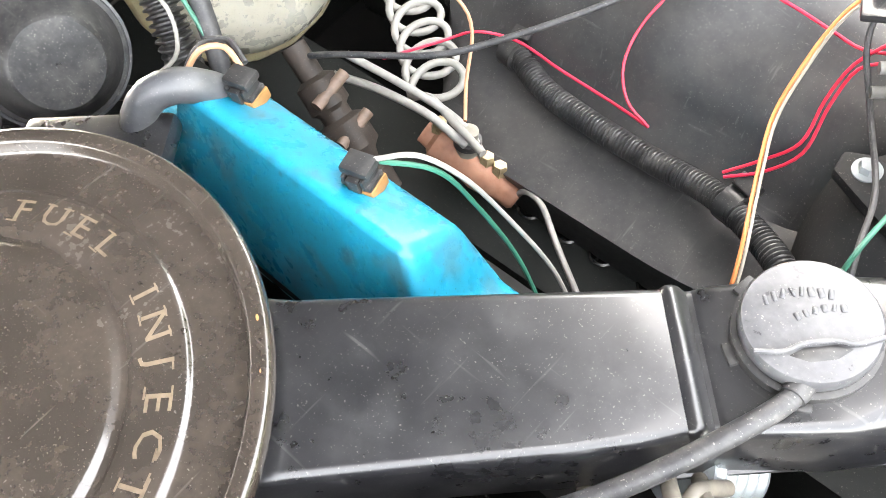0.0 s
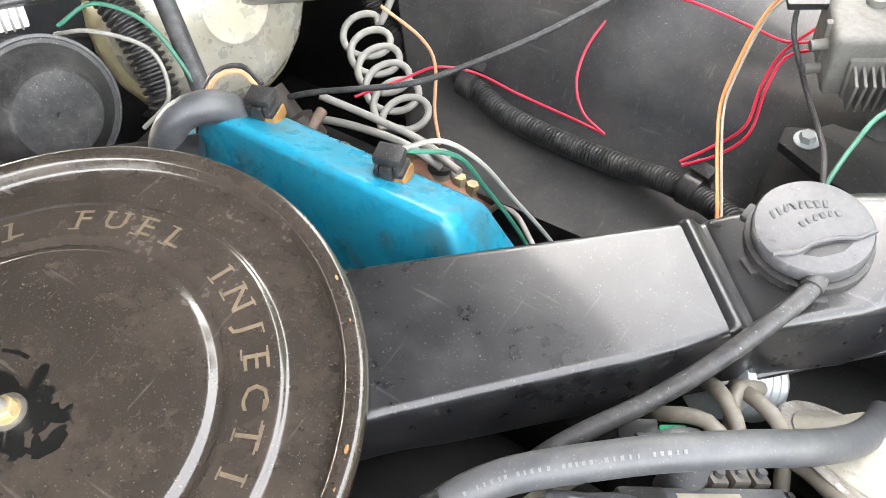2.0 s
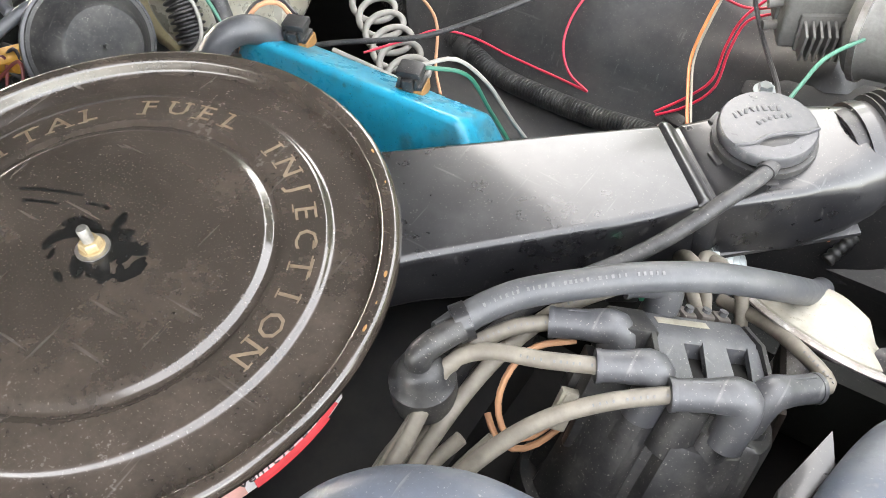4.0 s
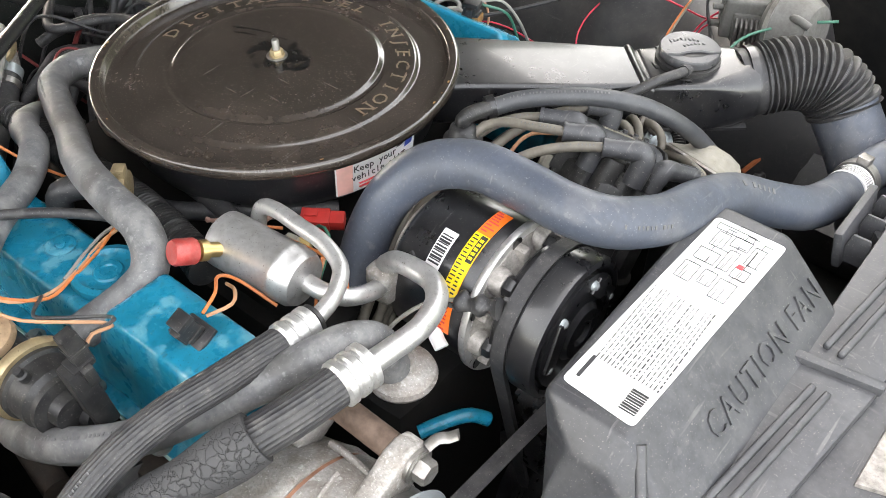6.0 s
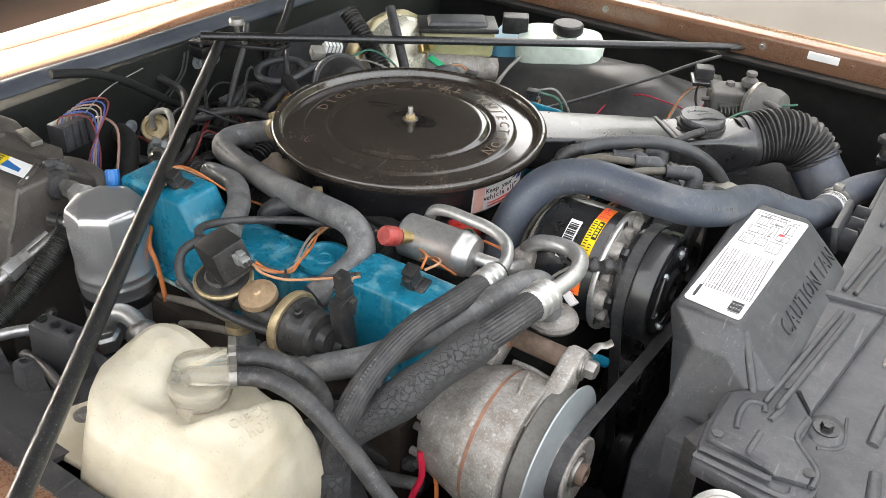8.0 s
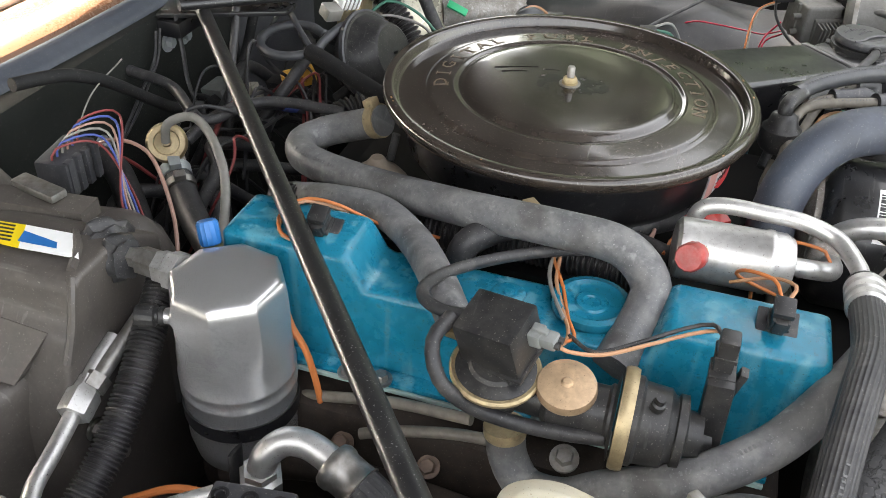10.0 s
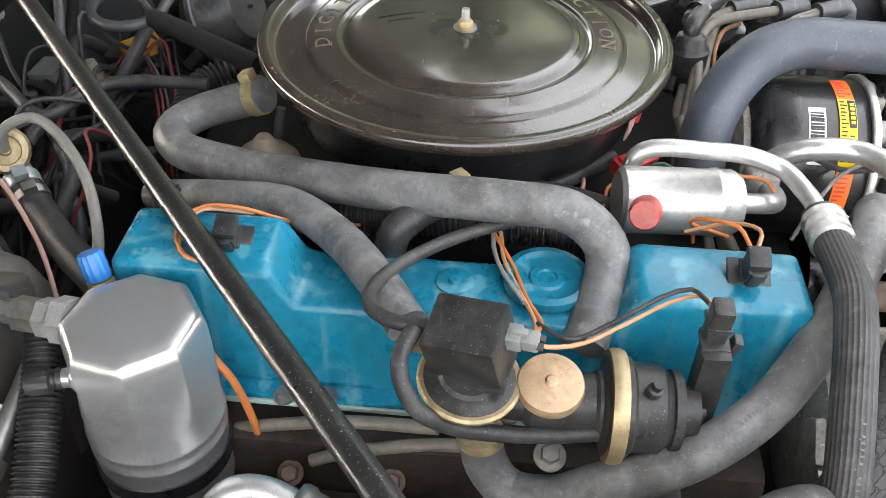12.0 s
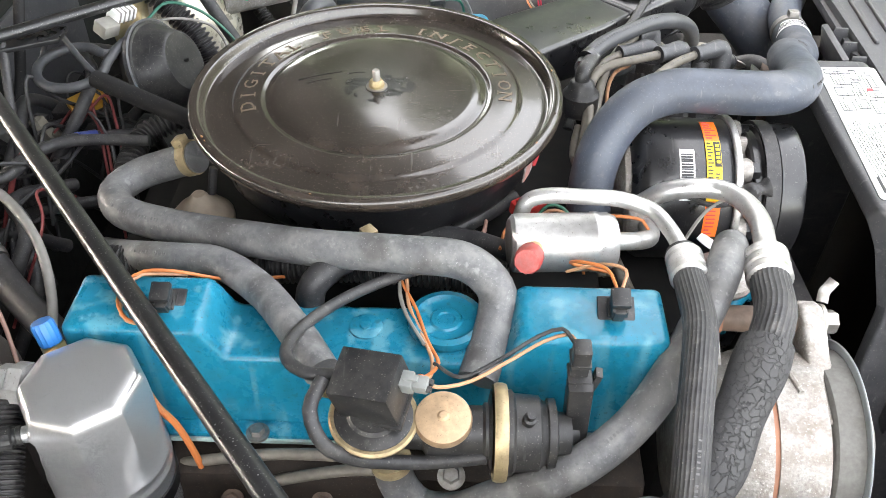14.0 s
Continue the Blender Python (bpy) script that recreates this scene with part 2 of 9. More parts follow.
YELLOW = mat("yellow_label", (0.85, 0.62, 0.02), 0.35, bump=0, var=0.06)
ORANGE_LABEL = mat("orange_label", (0.90, 0.17, 0.02), 0.4, bump=0, var=0.08)
LETTER = mat("gilt_print", (0.15, 0.112, 0.078), 0.45, 0.3, grain=300, var=0.4, bump=0)
RED = mat("red_plastic", (0.42, 0.03, 0.025), 0.4, var=0.2, grain=120, bump=0.04)
RED_CAP = mat("faded_red_cap", (0.33, 0.035, 0.030), 0.45, var=0.3, grain=120, bump=0.1, dust=(0.5, 0.35, 0.32), amount=0.2, blotch=60)
BLUE_CAP = mat("blue_cap", (0.012, 0.13, 0.38), 0.4, var=0.15, bump=0.05)
BRASS = mat("brass", (0.55, 0.40, 0.18), 0.35, 0.9, var=0.2, bump=0.05)
W_ORANGE = mat("orange_wire", (0.50, 0.155, 0.045), 0.5, var=0.2, bump=0)
W_TAN = mat("tan_wire", (0.42, 0.22, 0.12), 0.5, var=0.3, bump=0)
W_RED = mat("red_wire", (0.50, 0.015, 0.045), 0.4, var=0.15, bump=0)
W_GREEN = mat("green_wire", (0.025, 0.13, 0.085), 0.4, var=0.15, bump=0)
W_PINK = mat("pink_wire", (0.34, 0.20, 0.16), 0.45, var=0.15, bump=0)
W_GREY = mat("grey_lead", (0.22, 0.21, 0.19), 0.5, var=0.25, grain=120, bump=0.05)
W_BLUE = mat("blue_wire", (0.05, 0.08, 0.28), 0.45, var=0.15, bump=0)
W_BLACK = BLACK_RUBBER
PLUG_LEAD = mat("silicone_lead", (0.155, 0.138, 0.112), 0.5, var=0.3, grain=120, bump=0.08, dust=(0.07, 0.062, 0.055), amount=0.5, blotch=30)
CREAM = mat("cream_plastic", (0.24, 0.222, 0.18), 0.6, var=0.35, bump=0.2, dust=(0.10, 0.085, 0.065), amount=0.5, blotch=40)
CONCRETE = mat("asphalt", (0.017, 0.0168, 0.017), 0.9, grain=160, var=0.55, bump=0.5, dust=(0.040, 0.039, 0.038), amount=0.3, blotch=3, spec=0.2, speck=((0.10, 0.098, 0.095), 0.5))
GRASS = mat("distant_foliage", (0.055, 0.078, 0.044), 0.8, grain=3, var=0.6, bump=0.3, blotch=0.5)
FIREWALL = mat("firewall_paint", (0.010, 0.0115, 0.0105), 0.6, grain=60, var=0.4, bump=0.25, dust=(0.032, 0.032, 0.028), amount=0.35, blotch=9, spec=0.25, speck=(GRIT, 0.2))
MATT = mat("matt_black_plastic", (0.011, 0.011, 0.012), 0.7, grain=160, var=0.3, bump=0.1, dust=(0.05, 0.047, 0.043), amount=0.3, blotch=12, spec=0.25, speck=(GRIT, 0.3))
BRACE = mat("worn_black_paint", (0.010, 0.010, 0.011), 0.34, grain=160, var=0.3, bump=0.05, dust=(0.10, 0.098, 0.095), amount=0.15, blotch=20, coat=0.2, coat_rough=0.22, speck=((0.5, 0.49, 0.47), 0.5))
GREASY = mat("greasy_iron", (0.026, 0.021, 0.018), 0.6, grain=90, var=0.6, bump=0.6, dust=(0.075, 0.052, 0.040), amount=0.5, blotch=24, speck=(GRIT, 0.2), spec=0.25)
SERVO = mat("grey_casting", (0.115, 0.112, 0.105), 0.55, 0.0, grain=300, var=0.25, bump=0.25, dust=(0.07, 0.064, 0.055), amount=0.5, blotch=22, spec=0.3)
VACUUM_RUBBER = mat("vacuum_rubber", (0.042, 0.044, 0.049), 0.42, grain=240, var=0.2, bump=0.08, dust=(0.16, 0.155, 0.15), amount=0.25, blotch=18, speck=(GRIT, 0.2))
FAINT = mat("faint_print", (0.11, 0.11, 0.11), 0.6, bump=0, var=0.4, grain=300)
MUTED_RED = mat("faded_red_wire", (0.20, 0.035, 0.035), 0.5, bump=0, var=0.3)
# black for grease smears and for the painted shade inside holes
GREASE_AND_HOLES = mat("grease_and_hole_black", (0.006, 0.006, 0.006), 0.25, grain=100, bump=0.1)
STAINED_BLUE = mat("stained_blue_paint", (0.0008, 0.190, 0.300), 0.27, grain=120, var=0.22, bump=0.08, dust=(0.004, 0.135, 0.185), amount=0.40, blotch=14, coat=0.05, spec=0.38, speck=((0.035, 0.035, 0.025), 0.75, 0.60), wear=((0.050, 0.075, 0.065), 0.45, 34))
RUST_SEAL = mat("rusty_seal", (0.22, 0.11, 0.035), 0.6, var=0.4, bump=0.1)
YELLOW_PLUG = mat("amber_plastic", (0.50, 0.27, 0.04), 0.45, var=0.15, bump=0.03)


# ---- shapes ----
def spline(pts, step):
    """Catmull-Rom through the points, about one sample a step, as Vectors."""
    p = [Vector(q) for q in pts]
    p = [2 * p[0] - p[1]] + p + [2 * p[-1] - p[-2]]
    out = []
    for i in range(1, len(p) - 2):
        a, b, c, d = p[i - 1 : i + 3]
        k = max(2, int((c - b).length / step))
        for j in range(k):
            f = j / k
            out.append(0.5 * (2 * b + (c - a) * f + (2 * a - 5 * b + 4 * c - d) * f * f + (3 * b - a - 3 * c + d) * f**3))
    return out + [p[-2]]


def sweep(pts, radius, seg=14, step=0.008, shape=None, flat=1.0):
    """A capped tube along the points. shape(s, angle) multiplies the radius."""
    line = spline(pts, step)
    bm = bmesh.new()
    rings, s = [], 0.0
    up = None
    for i, q in enumerate(line):
        d = (line[min(i + 1, len(line) - 1)] - line[max(i - 1, 0)]).normalized()
        if up is None:
            up = Vector((0, 0, 1)) if abs(d.z) < 0.9 else Vector((1, 0, 0))
        up = (up - d * up.dot(d)).normalized()
        side = d.cross(up)
        if i:
            s += (q - line[i - 1]).length
        r = radius(s) if callable(radius) else radius
        ring = []
        for k in range(seg):
            a = 2 * math.pi * k / seg
            m = shape(s, a) if shape else 1.0
            ring.append(bm.verts.new(q + side * math.cos(a) * r * m + up * math.sin(a) * r * m * flat))
        rings.append(ring)
    for a, b in zip(rings, rings[1:]):
        for k in range(seg):
            bm.faces.new((a[k], a[(k + 1) % seg], b[(k + 1) % seg], b[k]))
    bm.faces.new(rings[0][::-1])
    bm.faces.new(rings[-1])
    bmesh.ops.recalc_face_normals(bm, faces=bm.faces)
    return bm


def basis(at, axis, hint=(0, 0, 1)):
    """A frame at a place whose z runs along axis and whose x lies near hint."""
    z = Vector(axis).normalized()
    h = Vector(hint)
    if abs(z.dot(h.normalized())) > 0.98:
        h = Vector((1, 0, 0)) if abs(z.x) < 0.9 else Vector((0, 1, 0))
    x = (h - z * h.dot(z)).normalized()
    y = z.cross(x)
    m = Matrix((x, y, z)).transposed().to_4x4()
    return Matrix.Translation(at) @ m


def lathe(profile, seg=48, m=None, wave=None):
    """Revolves (radius, height) pairs about z. wave(angle, r) multiplies the radius."""
    bm = bmesh.new()
    rings = []
    for r, z in profile:
        if r < 1e-6:
            rings.append([bm.verts.new((0, 0, z))])
            continue
        ring = []
        for k in range(seg):
            a = 2 * math.pi * k / seg
            q = r * (wave(a, r) if wave else 1)
            ring.append(bm.verts.new((q * math.cos(a), q * math.sin(a), z)))
        rings.append(ring)
    for a, b in zip(rings, rings[1:]):
        for k in range(seg):
            j = (k + 1) % seg
            if len(a) == 1 and len(b) == 1:
                continue
            if len(a) == 1:
                bm.faces.new((a[0], b[j], b[k]))
            elif len(b) == 1:
                bm.faces.new((a[k], a[j], b[0]))
            else:
                bm.faces.new((a[k], a[j], b[j], b[k]))
    for ring in (rings[0], rings[-1]):
        if len(ring) > 2:
            bm.faces.new(ring)
    bmesh.ops.recalc_face_normals(bm, faces=bm.faces)
    if m is not None:
        bm.transform(m)
    return bm


def rbox(size, m=None, bevel=0.003, seg=2, taper=1.0):
    """A box with rounded edges, centred, its top scaled by taper."""
    bm = bmesh.new()
    bmesh.ops.create_cube(bm, size=1.0)
    for v in bm.verts:
        k = taper if v.co.z > 0 else 1.0
        v.co = Vector((v.co.x * size[0] * k, v.co.y * size[1] * k, v.co.z * size[2]))
    if bevel:
        bmesh.ops.bevel(bm, geom=list(bm.edges), offset=min(bevel, min(size) * 0.45), segments=seg, profile=0.6, affect="EDGES")
    if m is not None:
        bm.transform(m)
    return bm


def prism(outline, h0, h1, m=None, bevel=0.003, seg=2):
    """Extrudes a flat outline (x, y) from h0 to h1 along z, with rounded edges."""
    bm = bmesh.new()
    low = [bm.verts.new((x, y, h0)) for x, y in outline]
    high = [bm.verts.new((x, y, h1)) for x, y in outline]
    k = len(outline)
    bm.faces.new(low[::-1])
    bm.faces.new(high)
    for i in range(k):
        bm.faces.new((low[i], low[(i + 1) % k], high[(i + 1) % k], high[i]))
    bmesh.ops.recalc_face_normals(bm, faces=bm.faces)
    if bevel:
        bmesh.ops.bevel(bm, geom=list(bm.edges), offset=bevel, segments=seg, profile=0.6, affect="EDGES", clamp_overlap=True)
    if m is not None:
        bm.transform(m)
    return bm


def loft(rings, cap=True):
    """Joins rings of equally many points."""
    bm = bmesh.new()
    vs = [[bm.verts.new(p) for p in ring] for ring in rings]
    n = len(vs[0])
    for a, b in zip(vs, vs[1:]):
        for k in range(n):
            bm.faces.new((a[k], a[(k + 1) % n], b[(k + 1) % n], b[k]))
    if cap:
        bm.faces.new(vs[0][::-1])
        bm.faces.new(vs[-1])
    bmesh.ops.recalc_face_normals(bm, faces=bm.faces)
    return bm


def oval(cx, cy, z, a, b, power=4.0, n=40, turn=0.0):
    """A ring of a rounded rectangle at height z."""
    out = []
    for k in range(n):
        t = 2 * math.pi * k / n
        c, s = math.cos(t), math.sin(t)
        x = a * math.copysign(abs(c) ** (2 / power), c)
        y = b * math.copysign(abs(s) ** (2 / power), s)
        out.append((cx + x * math.cos(turn) - y * math.sin(turn), cy + x * math.sin(turn) + y * math.cos(turn), z))
    return out


def rod(a, b, r, seg=14, r2=None):
    """A straight round bar from a to b."""
    a, b = Vector(a), Vector(b)
    n = (b - a).length
    return lathe([(0, 0), (r, 0), (r if r2 is None else r2, n), (0, n)], seg, basis(a, b - a))


def hexagon(at, axis, width, height, washer=0.0):
    """A bolt head with a chamfer, and a washer under it."""
    r = width / 2 / math.cos(math.pi / 6)
    bm = lathe([(0, 0), (r, 0), (r, height * 0.8), (r * 0.86, height), (0, height)], 6, basis(at, axis))
    if washer:
        merge(bm, lathe([(0, -0.001), (washer, -0.001), (washer, 0.0012), (0, 0.0012)], 20, basis(at, axis)))
    return bm


def merge(bm, other):
    me = bpy.data.meshes.new("joined")
    other.to_mesh(me)
    other.free()
    bm.from_mesh(me)
    bpy.data.meshes.remove(me)
    return bm


def letters(text, size, m, depth=0.0003, space=1.0):
    """Lettering in the built-in font as a thin mesh, centred."""
    cu = bpy.data.curves.new("lettering", "FONT")
    cu.body, cu.size, cu.extrude = text, size, depth
    cu.align_x, cu.align_y, cu.space_character = "CENTER", "CENTER", space
    cu.resolution_u = 2
    ob = bpy.data.objects.new("lettering", cu)
    scene.collection.objects.link(ob)
    me = bpy.data.meshes.new_from_object(ob.evaluated_get(bpy.context.evaluated_depsgraph_get()))
    bpy.data.objects.remove(ob)
    bpy.data.curves.remove(cu)
    bm = bmesh.new()
    bm.from_mesh(me)
    bpy.data.meshes.remove(me)
    bm.transform(m)
    return bm


def mesh_object(name, bm, material, origin, smooth=40):
    me = bpy.data.meshes.new(name)
    bm.transform(Matrix.Translation(-Vector(origin)))
    bm.to_mesh(me)
    bm.free()
    me.materials.append(material)
    ob = new(name, me)
    if smooth:
        me.shade_smooth()
        me.set_sharp_from_angle(angle=radians(smooth))
    return ob


def thing(name, label, category, at=(0, 0, 0), group="", kind=""):
    ob = new(name)
    ob.empty_display_size = 0.02
    ob.location = at
    ob["at"] = list(at)
    return tagged(ob, label, category, group, kind)


def part(name, bm, material, parent, label="", smooth=40):
    """One mesh under a thing or under a part of it; bm is in world places."""
    top = parent
    while top.parent:
        top = top.parent
    ob = mesh_object(name, bm, material, top.location, smooth)
    ob.parent = parent
    return tagged(ob, label)


def solo(name, bm, material, label, category, at=(0, 0, 0), group="", kind="", smooth=40):
    """A thing that is one mesh."""
    ob = mesh_object(name, bm, material, at, smooth)
    ob.location = at
    return tagged(ob, label, category, group, kind)


def hose(name, pts, r, material, label, seg=16, step=0.006, category="hose", shape=None):
    return solo(name, sweep(pts, r, seg, step, shape), material, label, category, pts[0])


def wire(pts, r, material, label, group=""):
    return solo("wire", sweep(pts, r, 8, 0.006), material, label, "wire", pts[0], group)


def hose_print(parent, pts, r, s0, count, material, toward, size=0.0032):
    """A row of printed bars along a hose, on the side that faces toward."""
    line, s = spline(pts, 0.003), 0.0
    pr = random.Random(count)
    k, nxt = 0, s0
    for p, q in zip(line, line[1:]):
        s += (q - p).length
        if s >= nxt and k < count:
            d = (q - p).normalized()
            up = Vector(toward)
            up = (up - d * up.dot(d)).normalized()
            w = size * pr.uniform(0.35, 0.8)
            part("print_bar", rbox((w, size, 0.0004), basis(p + up * (r + 0.0001), up, d), 0), material, parent, "", 0)
            nxt = s + size * (1.0 if k % 5 else 2.2)
            k += 1


def corrugated(pitch, depth):
    return lambda s, a: 1.0 + depth * 0.5 * math.tanh(2.2 * math.sin(2 * math.pi * s / pitch))


def clamp_band(at, axis, r, width=0.008, material=None, parent=None):
    """A worm-drive clamp: band, housing and screw."""
    mtl = material or STEEL
    band = lathe([(r, -width / 2), (r + 0.0012, -width / 2), (r + 0.0012, width / 2), (r, width / 2)], 28, basis(at, axis))
    head = rbox((0.009, 0.012, width * 1.1), basis(at, axis) @ Matrix.Translation((r + 0.003, 0, 0)), 0.0015)
    if parent is None:
        c = thing("hose_clamp", "steel worm-drive clamp tightened round a rubber hose", "clamp", at)
        part("band", band, mtl, c)
    else:
        c = part("clamp_band", band, mtl, parent, "bright steel clamp")
    h = part("clamp_housing", head, mtl, c)
    return c


# ---- setting ----
def slab(name, size, at, material, label, category, bevel=0.004, turn=(0, 0, 0)):
    return solo(name, rbox(size, pose(*at, *turn), bevel), material, label, category, at, kind="structure")


ground = solo("ground", prism([(-60, -60), (60, -60), (60, 60), (-60, 60)], -0.3, 0.0, None, 0), CONCRETE,
              "coarse grey asphalt under and beyond the car", "ground", kind="structure", smooth=0)
FIRE_X = -0.50
slab("wall_firewall", (0.03, 1.70, 0.62), (FIRE_X - 0.015, 0.05, 0.59), FIREWALL, "sooty black sheet steel firewall behind the engine", "firewall")
slab("wall_front", (0.03, 1.50, 0.50), (0.86, 0.05, 0.60), DARK, "black sheet steel radiator support", "panel")
# unseen dark sheet, added so the gaps between parts read black
slab("floor", (1.45, 1.50, 0.03), (0.18, 0.05, 0.42), DARK, "added dark sheet closing the bottom of the engine bay", "floor")


def liner(name, label, rows):
    """A moulded liner over a wheel, from rows of (y, z) along x."""
    bm = bmesh.new()
    vs = [[bm.verts.new((x, y, z)) for y, z in prof] for x, prof in rows]
    for a, b in zip(vs, vs[1:]):
        for k in range(len(a) - 1):
            bm.faces.new((a[k], a[k + 1], b[k + 1], b[k]))
    bmesh.ops.recalc_face_normals(bm, faces=bm.faces)
    bmesh.ops.solidify(bm, geom=list(bm.faces), thickness=0.004)
    return solo(name, bm, APRON, label, "inner fender", kind="structure", smooth=35)


def ease(f):
    f = max(0.0, min(1.0, f))
    return f * f * (3 - 2 * f)


rows = []
for i in range(68):
    x = -0.48 + 1.34 * i / 67
    edge = 0.402 + 0.20 * ease((-0.06 - x) / 0.22) + 0.02 * ease((x - 0.12) / 0.2)
    dome = math.exp(-(((x - 0.02) / 0.20) ** 2))
    lift = 0.05 * ease((x - 0.20) / 0.12)
    prof = [(edge + 0.02, 0.43), (edge + 0.006, 0.645), (edge, 0.672)]
    for k in range(1, 23):
        f = k / 22
        y = edge + (0.805 - edge) * f
        z = 0.676 + 0.010 * ease((y - 0.42) / 0.05) + 0.072 * ease((y - 0.478) / 0.062) + 0.018 * ease((y - 0.53) / 0.10) + 0.012 * f
        z += 0.022 * dome * ease((y - 0.54) / 0.05) + lift * ease((y - 0.44) / 0.03)
        z += max(0.0, min(0.014, 0.034 * (1 - abs(x - 0.05) / 0.13 - abs(y - 0.615) / 0.10)))
        z -= 0.15 * ease((y - 0.70) / 0.08) + 0.20 * ease((x - 0.27) / 0.12) * ease((y - 0.47) / 0.08)
        prof.append((y, z))
    rows.append((x, prof))
liner("wall_left", "matt black moulded inner fender liner with facets and dust", rows)
rows = []
for i in range(30):
    x = -0.48 + 1.34 * i / 29
    prof = [(-0.44, 0.43), (-0.452, 0.70), (-0.458, 0.74)]
    for k in range(1, 8):
        f = k / 7
        low = 0.18 * ease((x + 0.01) / 0.03) * (1 - ease((x - 0.235) / 0.03))
        prof.append((-0.458 - 0.165 * f, 0.745 - low + 0.125 * f**0.8 + 0.02 * math.sin(x * 7) * math.sin(math.pi * f)))
    rows.append((x, prof))
liner("wall_right", "matt black moulded inner fender liner beside the bottle", rows)


def fender(sign, y, z, name):
    th = thing(name, "brown painted front fender edge along the engine bay", "fender", (0.1, sign * y, z), kind="structure")
    rail = prism([(0, -0.032), (0.002, 0.006), (0.006, 0.012), (0.020, 0.016), (0.045, 0.014), (0.070, 0.002), (0.09, -0.03), (0.105, -0.10), (0.13, -0.55), (0.11, -0.55), (0.085, -0.10), (0.065, -0.01), (0.012, 0.0), (0.012, -0.032)], -0.62 if sign > 0 else -0.40, 1.0, None, 0.002, 2)
    m = Matrix(((0, 0, 1, 0.1), (sign, 0, 0, sign * y), (0, 1, 0, z), (0, 0, 0, 1)))
    rail.transform(m)
    bmesh.ops.recalc_face_normals(rail, faces=rail.faces)
    part("wing_panel", rail, BROWN, th)
    part("gutter", rbox((1.7, 0.030, 0.010), pose(0.2, sign * (y - 0.014), z - (0.036 if sign > 0 else 0.020)), 0.004), DARK if sign > 0 else TRAY, th, "black gutter flange")
    part("inner_skirt", rbox((1.7, 0.006, 0.30), pose(0.2, sign * (y + 0.004), z - 0.19), 0.002), DARK, th, "black inner skirt")
    for k in range(9):
        part("screw", hexagon((-0.42 + 0.16 * k, sign * (y + 0.0012), z - 0.008), (0, -sign, 0), 0.008, 0.004, 0.007), BROWN if k % 2 else STEEL, th, "fender screw")
    return th


far = fender(1, 0.815, 0.862, "fender_left")
part("plate", rbox((0.055, 0.003, 0.014), pose(0.33, 0.8140, 0.858), 0.001), WHITE_LABEL, far, "pale paper label")
fender(-1, 0.618, 0.892, "fender_right")
# cowl, its rubber seal and the windscreen behind
cowl = thing("cowl", "brown cowl panel with a grey rubber weatherstrip along its front edge", "cowl", (-0.6, 0, 0.9), kind="structure")
seal_line = [(-0.575, -0.80, 0.900), (-0.556, -0.45, 0.900), (-0.547, -0.20, 0.900), (-0.532, -0.015, 0.900), (-0.524, 0.155, 0.900), (-0.512, 0.32, 0.900), (-0.520, 0.60, 0.895), (-0.56, 0.85, 0.89)]
part("weatherstrip", sweep(seal_line, 0.016, 24, 0.02, lambda s, a: 1 + 0.16 * math.cos(3 * a + 0.6), 0.9), SEAL, cowl, "grey rubber weatherstrip")
rim = spline(seal_line, 0.05)
bm = bmesh.new()
offs = ((-0.012, -0.020), (-0.016, 0.004), (-0.020, 0.014), (-0.030, 0.019), (-0.092, 0.021), (-0.104, 0.016), (-0.112, 0.006), (-0.150, 0.004), (-0.155, -0.05), (-0.02, -0.06))
loops = [[bm.verts.new((q.x + dx, q.y, q.z + dz)) for dx, dz in offs] for q in rim]
for a, b in zip(loops, loops[1:]):
    for k in range(len(offs)):
        j = (k + 1) % len(offs)
        bm.faces.new((a[k], a[j], b[j], b[k]))
bmesh.ops.recalc_face_normals(bm, faces=bm.faces)
part("cowl_panel", bm, BROWN, cowl)
part("drain_valve", lathe([(0, 0.010), (0.010, 0.010), (0.012, 0.007), (0.012, 0.0), (0.004, -0.002), (0.004, -0.02), (0, -0.02)], 20, pose(-0.47, 0.165, 0.915)), STEEL, cowl, "small round fastener")
part("wiper_arm", sweep([(-0.745, -0.62, 0.965), (-0.735, -0.45, 0.955), (-0.73, -0.30, 0.948)], 0.014, 12, 0.02, None, 0.5), BLACK_PLASTIC, cowl, "black wiper blade")
# glass made part metal, so a white sky glare is built into it
GLASS = mat("part_metal_glass", (0.40, 0.42, 0.44), 0.03, 0.75, grain=5, var=0.02, bump=0, coat=1.0)
screen = loft([[(q.x - 0.125, q.y, q.z + 0.016), (q.x - 0.125, q.y, q.z + 0.008), (q.x - 1.05, q.y * 0.85, q.z + 0.34), (q.x - 1.05, q.y * 0.85, q.z + 0.348)] for q in rim])
solo("window_windscreen", screen, GLASS, "windscreen of part-metal glass made to mirror the sky brightly", "windscreen", kind="structure")
slab("ceiling_hood", (1.67, 1.84, 0.03), (-0.1153, 0.0, 1.6522), HOOD, "brown underside of the raised hood", "hood", turn=(0, -54.5, 0))
trees = bmesh.new()
leafy = random.Random(77)
